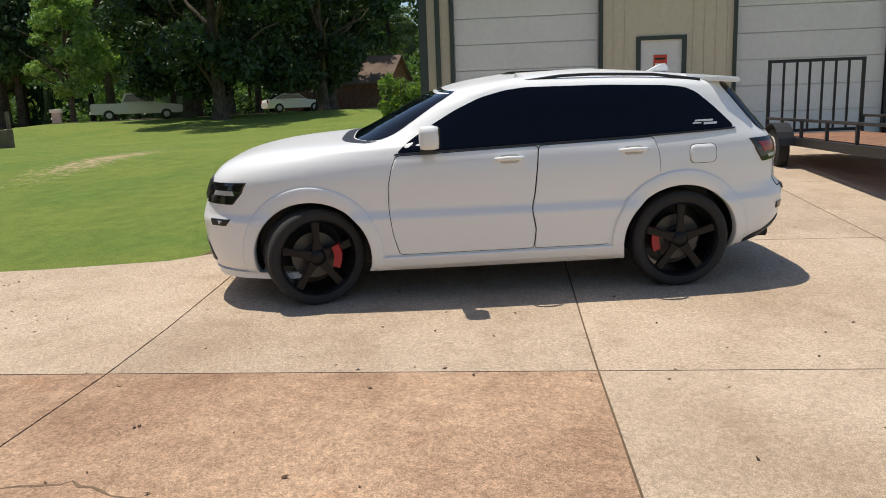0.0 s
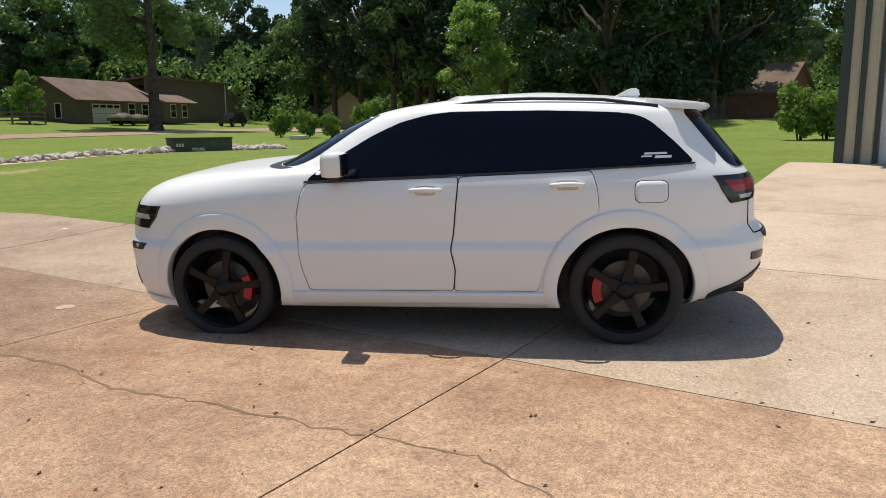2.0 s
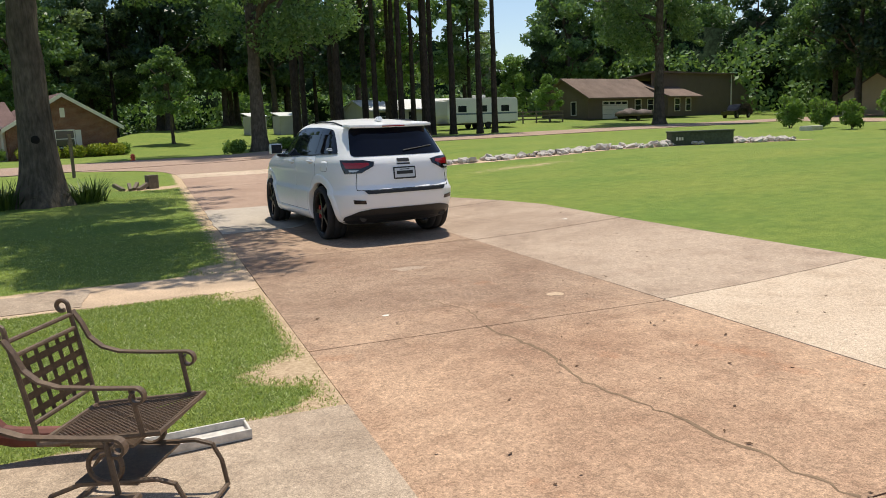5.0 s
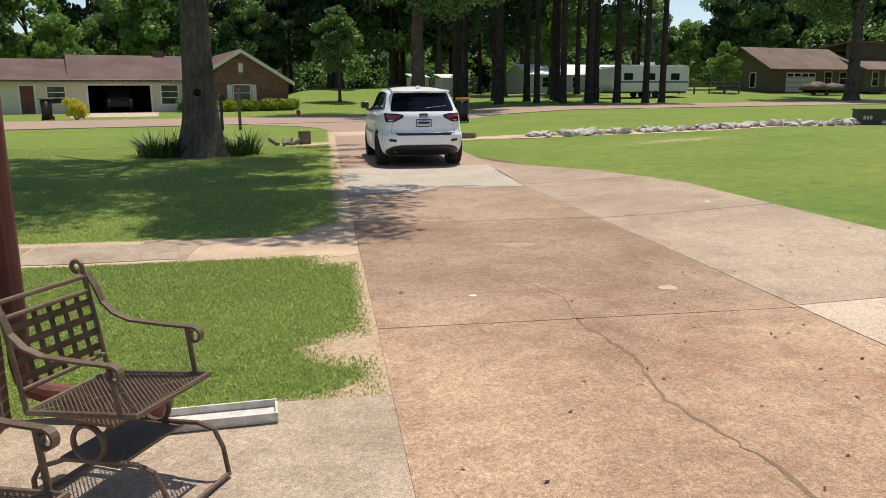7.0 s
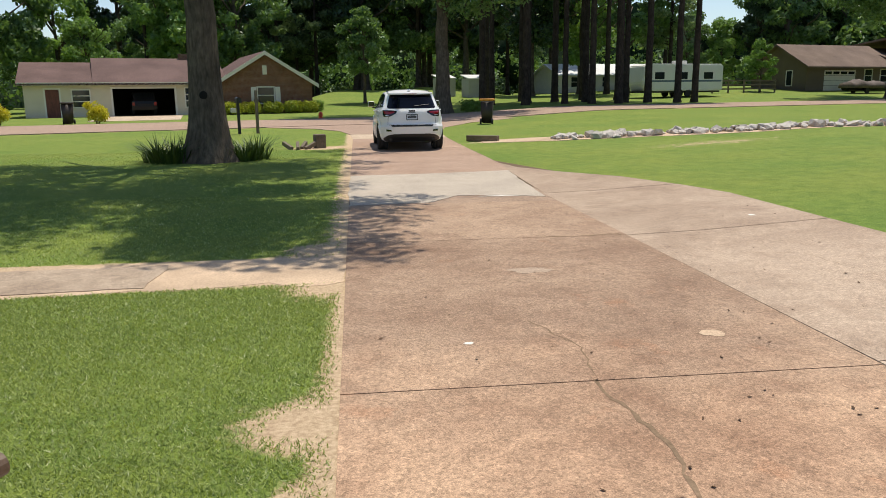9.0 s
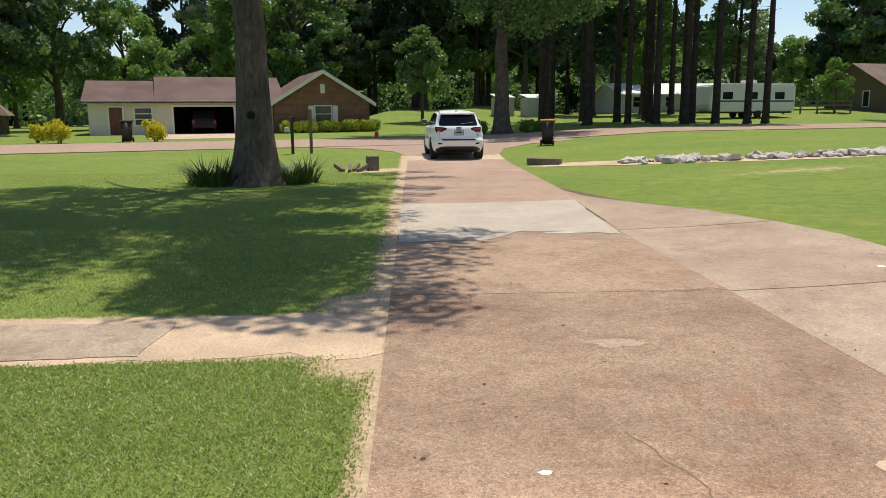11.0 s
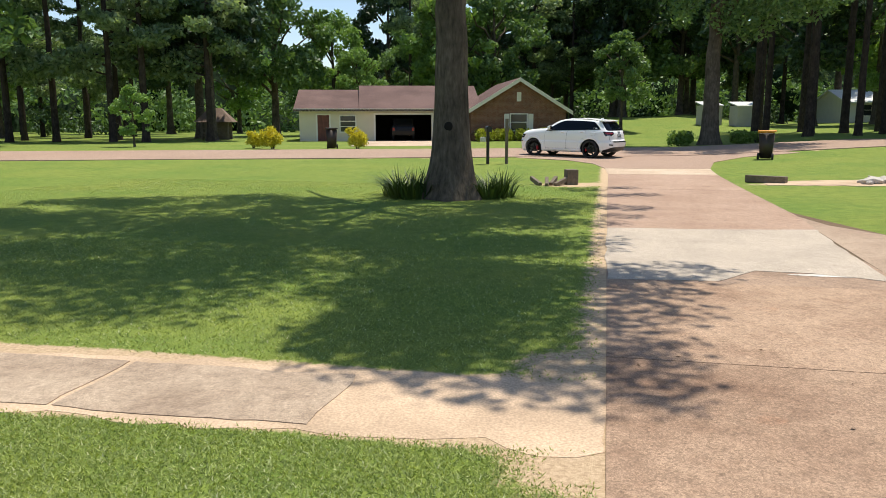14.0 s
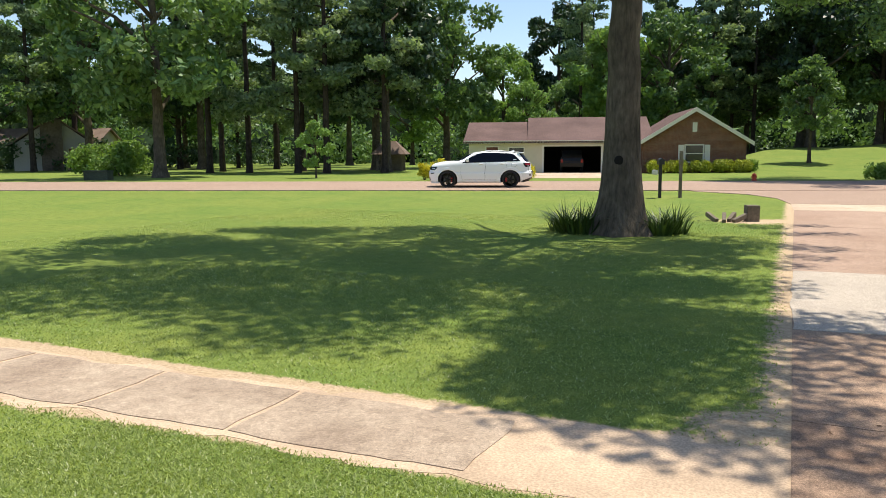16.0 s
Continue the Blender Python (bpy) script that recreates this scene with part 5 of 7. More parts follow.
# ---- things about the yard ----
def simple_vehicle(kind, label, paint, m, group="parked vehicles"):
    """A parked vehicle seen from afar: body, cabin, glass, wheels, lamps."""
    c = thing("pickup_truck" if kind == "pickup" else "parked_car", m, label, "truck" if kind == "pickup" else "car", group)
    L, Wd = (5.9, 1.95) if kind == "pickup" else (4.7, 1.82)
    side = {"pickup": [(-2.95, 0.45), (2.9, 0.45), (2.95, 0.95), (1.55, 1.12), (1.45, 1.15), (-2.95, 1.15)],
            "car": [(-2.35, 0.35), (2.3, 0.35), (2.35, 0.7), (2.1, 0.85), (1.0, 0.98), (-2.2, 1.0), (-2.35, 0.85)],
            "suv": [(-2.35, 0.4), (2.3, 0.4), (2.35, 0.9), (1.2, 1.08), (-2.3, 1.12), (-2.38, 0.8)]}[kind]
    cab = {"pickup": [(1.35, 1.12), (0.7, 1.80), (-0.75, 1.82), (-1.05, 1.12)], "car": [(0.95, 0.96), (0.25, 1.42), (-1.2, 1.44), (-2.0, 0.98)], "suv": [(1.15, 1.06), (0.5, 1.72), (-2.0, 1.74), (-2.3, 1.1)]}[kind]
    turn = Matrix.Translation((Wd / 2, 0, 0)) @ Matrix.Rotation(math.pi / 2, 4, "Z")
    bm = bmesh.new()
    prism(bm, side, Wd, turn)
    bmesh.ops.bevel(bm, geom=bm.edges[:], offset=0.06, segments=2, affect="EDGES")
    part("body", bm, paint, c)
    bm = bmesh.new()
    prism(bm, cab, Wd - 0.24, Matrix.Translation((-0.12, 0, 0)) @ turn)
    bmesh.ops.bevel(bm, geom=bm.edges[:], offset=0.05, segments=2, affect="EDGES")
    part("cabin", bm, paint, c)
    cx, cz = sum(p[0] for p in cab) / 4, sum(p[1] for p in cab) / 4
    for s in (-1, 1):
        bm = bmesh.new()
        prism(bm, [(cx + (x - cx) * 0.85, cz + 0.02 + (z - cz) * 0.68) for x, z in cab], 0.012, Matrix.Translation((s * (Wd / 2 - 0.12) + 0.01, 0, 0)) @ Matrix.Rotation(math.pi / 2, 4, "Z"))
        part("side_window", bm, PANE, c)
        for y in (L * 0.31, -L * 0.31):
            bm = bmesh.new()
            lathe(bm, [(0.001, -0.11), (0.2, -0.11), (0.36, -0.1), (0.36, 0.1), (0.2, 0.11), (0.18, 0.08), (0.001, 0.09)], 24, Matrix.Translation((s * (Wd / 2 - 0.1), y, 0.36)) @ Matrix.Rotation(s * math.pi / 2, 4, "Y"))
            w = part("wheel", bm, RUBBER, c)
            bm = bmesh.new()
            lathe(bm, [(0.001, 0.115), (0.12, 0.112), (0.2, 0.105), (0.21, 0.09)], 20, Matrix.Translation((s * (Wd / 2 - 0.1), y, 0.36)) @ Matrix.Rotation(s * math.pi / 2, 4, "Y"))
            part("hub", bm, STEEL, w)
        yb = min(p[0] for p in side)
        part("tail_lamp", boxes((s * 0.78 - 0.09, yb - 0.015, 0.75, s * 0.78 + 0.09, yb + 0.03, 1.0)), LAMP_RED, c)
    for k, (a, b) in enumerate(((cab[0], cab[1]), (cab[3], cab[2]))):
        q0, q1 = Vector((0, a[0], a[1])), Vector((0, b[0], b[1]))
        o = 0.02 if k == 0 else -0.02
        bm = bmesh.new()
        r = [q0.lerp(q1, 0.15), q0.lerp(q1, 0.88)]
        vs = [bm.verts.new((x, p.y + o, p.z + 0.012)) for p, x in ((r[0], -0.72), (r[0], 0.72), (r[1], 0.66), (r[1], -0.66))]
        f = bm.faces.new(vs)
        bmesh.ops.solidify(bm, geom=[f], thickness=0.01)
        part("windscreen" if k == 0 else "rear_window", bm, PANE, c)
    if kind == "pickup":
        part("load_bed", boxes((-0.82, -2.85, 1.16, 0.82, -1.15, 1.165)), BLACK_PLASTIC, c, "dark load bed")
        part("bumper", boxes((-0.9, -3.05, 0.45, 0.9, -2.95, 0.65), bevel=0.02), CHROME, c)
    return c


simple_vehicle("pickup", "silver pickup truck parked on a gravel drive", SILVER_PAINT, on_ground(51.0, 26.0, 205))
simple_vehicle("car", "white car parked under dark trees", WHITE_PAINT, on_ground(59.5, 17.4, 215))
simple_vehicle("suv", "dark blue vehicle parked before the brown house", LAMP_DARK, on_ground(70.5, 79.0, 110))
q = RANCH @ Vector((8.1, 3.0, 0.03))
simple_vehicle("suv", "dark car standing inside the open garage", RIM_MAT, Matrix.Translation(q) @ pose(0, 0, 0, 0, 0, 17.5))


def travel_trailer():
    r = thing("travel_trailer", on_ground(30.6, 70.6, 104), "white travel trailer with a dark stripe under the pines", "caravan")
    bm = bmesh.new()
    prism(bm, [(-4.2, 0.55), (4.2, 0.55), (4.5, 1.3), (4.3, 2.75), (3.9, 2.95), (-4.1, 2.95), (-4.3, 2.7), (-4.3, 0.7)], 2.4, Matrix.Translation((1.2, 0, 0)) @ Matrix.Rotation(math.pi / 2, 4, "Z"))
    bmesh.ops.bevel(bm, geom=bm.edges[:], offset=0.08, segments=2, affect="EDGES")
    part("body", bm, SHOP_DOOR, r)
    for s in (-1, 1):
        part("stripe", boxes((s * 1.206 - 0.004, -4.1, 1.35, s * 1.206 + 0.004, 4.1, 1.5)), SHINGLE_BLUE, r, "blue-grey stripe")
        for y in (-2.6, 0.2, 2.7):
            part("window", boxes((s * 1.21 - 0.008, y - 0.5, 1.6, s * 1.21 + 0.008, y + 0.5, 2.2), bevel=0.004), PANE, r)
        for y in (-0.5, 0.4):
            bm = bmesh.new()
            lathe(bm, [(0.001, -0.1), (0.33, -0.1), (0.35, 0.0), (0.33, 0.1), (0.001, 0.1)], 20, Matrix.Translation((s * 1.05, y, 0.35)) @ Matrix.Rotation(math.pi / 2, 4, "Y"))
            part("wheel", bm, RUBBER, r)
    part("rear_window", boxes((-0.7, -4.315, 1.7, 0.7, -4.295, 2.3), bevel=0.004), PANE, r)
    part("stripe", boxes((-1.1, -4.312, 1.35, 1.1, -4.298, 1.5)), SHINGLE_BLUE, r)
    part("air_conditioner", boxes((-0.4, -0.8, 2.95, 0.4, 0.3, 3.25), bevel=0.06), SHOP_DOOR, r)
    part("frame", boxes((-0.9, -4.2, 0.4, 0.9, 5.2, 0.56)), BLACK_METAL, r)
    part("jack_post", boxes((-0.05, 5.0, 0, 0.05, 5.1, 0.9)), BLACK_METAL, r)


SHINGLE_BLUE = plain("blue_grey_stripe", (0.10, 0.14, 0.20), 0.4)
travel_trailer()


def board_fence():
    f = thing("fence", on_ground(36.5, 75.5, 8), "weathered grey wooden rail fence", "fence")
    for k in range(5):
        part("post", boxes((1.8 * k - 0.06, -0.06, 0, 1.8 * k + 0.06, 0.06, 1.35)), GREY_WOOD, f)
    for z in (0.4, 0.8, 1.2):
        part("rail", boxes((-0.1, -0.085, z - 0.07, 7.3, -0.062, z + 0.07)), GREY_WOOD, f)


board_fence()


def utility_trailer():
    """Flat trailer with a wooden deck and a barred ramp gate, before the workshop."""
    t = thing("utility_trailer", on_ground(11.03, -4.37, -90), "black utility trailer with red-brown plank deck and raised ramp gate", "trailer")
    Z, A, B = 0.50, -2.3, 1.9
    part("frame", boxes((-0.8, A, Z - 0.12, -0.72, B, Z), (0.72, A, Z - 0.12, 0.8, B, Z), (-0.72, B - 0.08, Z - 0.12, 0.72, B, Z), (-0.72, A, Z - 0.12, 0.72, A + 0.08, Z)), BLACK_METAL, t)
    for k in range(9):
        x = -0.7 + 0.156 * k
        part("plank", boxes((x, A + 0.1, Z - 0.03, x + 0.147, B - 0.1, Z + 0.008)), PLANK_WOOD, t)
    for x in (-0.76, 0.76):
        bm = bmesh.new()
        tube(bm, [(x, A + 0.04, Z), (x, A + 0.04, Z + 0.26), (x, B - 0.04, Z + 0.26), (x, B - 0.04, Z)], 0.022, 8)
        part("side_rail", bm, BLACK_METAL, t)
        for y in (-1.4, -0.5, 0.4, 1.2):
            part("rail_post", boxes((x - 0.02, y - 0.02, Z, x + 0.02, y + 0.02, Z + 0.25)), BLACK_METAL, t)
        o = math.copysign(1, x)
        bm = bmesh.new()
        lathe(bm, [(0.001, -0.08), (0.2, -0.09), (0.30, -0.08), (0.32, -0.05), (0.32, 0.05), (0.30, 0.08), (0.2, 0.09), (0.001, 0.07)], 24, Matrix.Translation((x + 0.16 * o, 0.9, 0.32)) @ Matrix.Rotation(math.pi / 2, 4, "Y"))
        w = part("wheel", bm, RUBBER, t)
        bm = bmesh.new()
        lathe(bm, [(0.2, 0.0), (0.19, 0.03), (0.001, 0.035)], 20, Matrix.Translation((x + 0.245 * o, 0.9, 0.32)) @ Matrix.Rotation(math.pi / 2 * o, 4, "Y"))
        part("hub", bm, PLASTIC_WHITE, w)
        bm = bmesh.new()
        arc = [(0.9 + 0.40 * math.cos(radians(a)), 0.32 + 0.40 * math.sin(radians(a))) for a in range(10, 171, 16)]
        prism(bm, arc + [(0.9 + (y - 0.9) * 0.95, 0.32 + (z - 0.32) * 0.95) for y, z in reversed(arc)], 0.24, Matrix.Translation((x + 0.16 * o + 0.12, 0, 0)) @ Matrix.Rotation(math.pi / 2, 4, "Z"))
        part("mudguard", bm, BLACK_METAL, t)
    bm = bmesh.new()
    tube(bm, [(-0.7, A, Z - 0.06), (0, A - 1.2, Z - 0.06), (0.7, A, Z - 0.06)], 0.035, 8)
    part("drawbar", bm, BLACK_METAL, t)
    # the ramp gate stands upright at the tail
    gate = part("ramp_gate", boxes((-0.77, B + 0.005, Z + 1.15, 0.77, B + 0.045, Z + 1.2), (-0.77, B + 0.005, Z + 0.02, 0.77, B + 0.045, Z + 0.07), (-0.77, B + 0.005, Z + 0.07, -0.72, B + 0.045, Z + 1.15), (0.72, B + 0.005, Z + 0.07, 0.77, B + 0.045, Z + 1.15)), BLACK_METAL, t, "black barred ramp gate")
    for k in range(6):
        x = -0.72 + 1.44 * (k + 1) / 7
        part("bar", boxes((x - 0.016, B + 0.01, Z + 0.07, x + 0.016, B + 0.04, Z + 1.15)), BLACK_METAL, gate)


utility_trailer()


def mailboxes():
    for x, y, h, label in ((-3.55, 34.6, 1.25, "black post-mounted mailbox on a dark wooden post"), (-2.85, 34.9, 1.75, "tall weathered wooden post beside the mailbox")):
        m = thing("mailbox" if h < 1.5 else "wooden_post", on_ground(x, y, 19), label, "mailbox" if h < 1.5 else "post")
        part("post", boxes((-0.055, -0.055, -0.1, 0.055, 0.055, h), bevel=0.008), BLACK_METAL if h < 1.5 else GREY_WOOD, m)
        if h < 1.5:
            bm = bmesh.new()
            prism(bm, [(-0.1, 0), (0.1, 0), (0.1, 0.13)] + [(0.1 * math.cos(radians(a)), 0.13 + 0.1 * math.sin(radians(a))) for a in range(20, 170, 20)] + [(-0.1, 0.13)], 0.48, Matrix.Translation((0, -0.3, h)))
            box_ = part("box", bm, BLACK_METAL, m, "arched black letter box")
            part("flag", boxes((0.102, -0.05, h + 0.1, 0.108, 0.0, h + 0.28)), SIGN_RED, box_)
            part("paper_tube", boxes((-0.30, -0.28, h - 0.38, -0.12, 0.1, h - 0.2), bevel=0.04), PLASTIC_WHITE, m, "pale newspaper tube")
        else:
            part("lantern", boxes((-0.08, -0.08, h - 0.5, 0.08, 0.08, h - 0.35), bevel=0.02), GREY_WOOD, m)
    p = thing("brick_mailbox", on_ground(56.0, 35.0, 20), "pale brick mailbox pillar beside the gravel drive", "mailbox")
    part("pillar", boxes((-0.3, -0.3, 0, 0.3, 0.3, 1.15)), STONE, p)
    part("cap", boxes((-0.42, -0.42, 1.15, 0.42, 0.42, 1.4), bevel=0.05), WHITE_TRIM, p)


mailboxes()


def hydrant():
    h = thing("fire_hydrant", on_ground(-0.9, 49.8), "small red fire hydrant on the far verge", "hydrant")
    bm = bmesh.new()
    lathe(bm, [(0.16, 0.0), (0.16, 0.05), (0.1, 0.06), (0.1, 0.26), (0.13, 0.27), (0.13, 0.30), (0.09, 0.35), (0.03, 0.39), (0.001, 0.40)], 16)
    part("barrel", bm, SIGN_RED, h)
    part("outlet", boxes((-0.15, -0.04, 0.15, 0.15, 0.04, 0.23), bevel=0.02), SIGN_RED, h)


hydrant()


def boulder(seed, flat=0.6):
    rng = random.Random(seed)
    bm = bmesh.new()
    bmesh.ops.create_icosphere(bm, subdivisions=1, radius=1.0)
    for v in bm.verts:
        v.co = v.co * rng.uniform(0.72, 1.15)
        v.co.z *= flat
    return mesh_of("rock", bm, STONE)


def rock_line():
    """Loose white rocks along the ditch, a log end, the culvert box and its stump on the other side."""
    ditch = tagged(part("ditch_bed", drape([(5.3, 27.9), (5.2, 26.8), (7.5, 25.85), (10, 25.2), (13, 24.3), (18.6, 24.6), (21, 23.6), (23.5, 23.0), (23.6, 24.0), (20, 25.6), (14, 26.2), (9, 27.2), (7, 28.0)], 0.01, 0.8, rough_edge=0.15), SAND), "earthy ditch lined with white rocks", "ditch", kind="structure")
    meshes = [boulder(200 + k, 0.5 + 0.08 * k) for k in range(5)]
    rng = random.Random(12)
    line = [(7.3, 26.5), (10.0, 26.1), (13.0, 25.2), (16.0, 25.2), (18.6, 25.2), (20.8, 24.4), (23.0, 23.6)]
    for k in range(290):
        u = rng.random() ** 0.9 * (len(line) - 1)
        i = min(int(u), len(line) - 2)
        f = u - i
        x = line[i][0] + (line[i + 1][0] - line[i][0]) * f
        y = line[i][1] + (line[i + 1][1] - line[i][1]) * f + rng.gauss(0, 0.32)
        o = new("rock", meshes[k % 5])
        s = rng.uniform(0.09, 0.24)
        o.matrix_world = on_ground(x, y, rng.uniform(0, 360), 0.02 + 0.25 * s) @ pose(0, 0, 0, rng.uniform(-25, 25), rng.uniform(-25, 25), 0) @ Matrix.Diagonal((s * rng.uniform(0.8, 1.4), s, s, 1))
        o.parent = ditch
    for x, y, turn, L in ((5.35, 27.6, -32, 1.1),):
        g = thing("log", on_ground(x, y, turn), "short weathered timber lying at the ditch end", "log")
        part("timber", boxes((-L / 2, -0.11, 0, L / 2, 0.11, 0.2), bevel=0.02), GREY_WOOD, g)
    b = thing("culvert_box", on_ground(19.65, 24.75, -24), "long dark mossy green concrete box in the ditch", "culvert")
    part("box", boxes((-1.15, -0.4, -0.1, 1.15, 0.4, 0.48), bevel=0.03), GREEN_BOX, b)
    part("lid", boxes((-1.18, -0.43, 0.48, 1.18, 0.43, 0.54), bevel=0.02), GREEN_BOX, b)
    for k, x in enumerate((-0.98, -0.88, -0.78)):
        part("number_bar", boxes((x, -0.406, 0.2, x + 0.07, -0.402, 0.32)), PLASTIC_WHITE, b)
    s = thing("stump", on_ground(0.05, 26.4, 20), "weathered stump post and broken wood by the ditch", "stump")
    part("block", boxes((-0.16, -0.16, -0.1, 0.16, 0.16, 0.42), bevel=0.03), GREY_WOOD, s)
    for k, (x, y, r) in enumerate(((-0.5, 0.0, 60), (-0.75, -0.2, 75), (-0.35, -0.25, 40), (-1.0, 0.05, 100))):
        part("splinter", boxes((-0.3, -0.05, 0, 0.3, 0.05, 0.12), bevel=0.02, m=pose(x, y, 0.04, 0, -14, r)), GREY_WOOD, s)
    v = thing("utility_box", on_ground(35.0, 33.9, 10), "pale green utility lid in the lawn", "utility box")
    part("lid", boxes((-0.5, -0.4, -0.05, 0.5, 0.4, 0.26), bevel=0.05), PLASTIC_WHITE, v)
    w = thing("utility_box", on_ground(30.0, 21.6, 15), "grey utility pedestal beside a wooden post", "utility box")
    part("pedestal", boxes((-0.35, -0.3, -0.05, 0.35, 0.3, 0.75), bevel=0.05), GREY_WOOD, w)
    part("post", boxes((0.7, -0.07, -0.05, 0.84, 0.07, 1.5)), GREY_WOOD, w)
    k = thing("utility_box", on_ground(-38.8, 39.6, 18), "dark green cable cabinet on the far verge", "utility box")
    part("cabinet", boxes((-0.8, -0.35, -0.05, 0.8, 0.35, 0.52), bevel=0.04), GREEN_BOX, k)
    part("lid", boxes((-0.84, -0.39, 0.52, 0.84, 0.39, 0.6), bevel=0.03), GREEN_BOX, k)


def covered_boat():
    """A boat on its trailer under a sagging tarpaulin."""
    b = thing("covered_boat", on_ground(54.2, 77.4, 17), "low boat under a faded brown tarpaulin on a trailer", "boat")
    bm = bmesh.new()
    rows = []
    for i in range(17):
        u = i / 16
        half = 0.95 * min(1.0, (1 - u) * 2.6) ** 0.6 + 0.02
        ridge = 1.15 + 0.30 * math.exp(-((u - 0.25) / 0.12) ** 2) + 0.12 * math.exp(-((u - 0.7) / 0.1) ** 2)
        ring = []
        for j in range(11):
            a = math.pi * j / 10
            sag = 1 - 0.1 * math.sin(i * 2.1 + j * 1.3) * math.sin(a)
            ring.append(bm.verts.new((-2.9 + 5.8 * u, -half * math.cos(a), 0.55 + (ridge - 0.55) * math.sin(a) ** 0.7 * sag)))
        rows.append(ring)
    for p, q in zip(rows, rows[1:]):
        for j in range(10):
            bm.faces.new((p[j], q[j], q[j + 1], p[j + 1]))
        bm.faces.new((p[0], p[10], q[10], q[0]))
    bm.faces.new(rows[0])
    bm.faces.new(list(reversed(rows[-1])))
    bmesh.ops.recalc_face_normals(bm, faces=bm.faces[:])
    part("tarpaulin", bm, TARP, b, "sagging tarpaulin", True)
    bm = bmesh.new()
    prism(bm, [(-2.7, 0.35), (2.2, 0.35), (2.8, 0.56), (-2.85, 0.56)], 1.3, Matrix.Translation((0, -0.65, 0)))
    part("hull", bm, LAMP_DARK, b, "dark hull")
    part("trailer_frame", boxes((-2.8, -0.5, 0.26, 3.4, -0.42, 0.35), (-2.8, 0.42, 0.26, 3.4, 0.5, 0.35)), BLACK_METAL, b)
    for y in (-0.8, 0.8):
        bm = bmesh.new()
        lathe(bm, [(0.001, -0.09), (0.2, -0.09), (0.29, -0.08), (0.29, 0.08), (0.2, 0.09), (0.001, 0.09)], 20, Matrix.Translation((-0.8, y, 0.29)) @ Matrix.Rotation(math.pi / 2, 4, "X"))
        part("wheel", bm, RUBBER, b)


TARP = worn("faded_tarpaulin", (0.13, 0.10, 0.085), 0.85, fine=6, broad=1.0, vary=0.35, relief=0.4, depth=0.02)
rock_line()
covered_boat()


def curl(cx, cz, r, a0, a1, y, n=10, shrink=0.5):
    out = []
    for k in range(n + 1):
        a, q = radians(a0 + (a1 - a0) * k / n), r * (1 - shrink * k / n)
        out.append((cx + q * math.cos(a), y, cz + q * math.sin(a)))
    return out


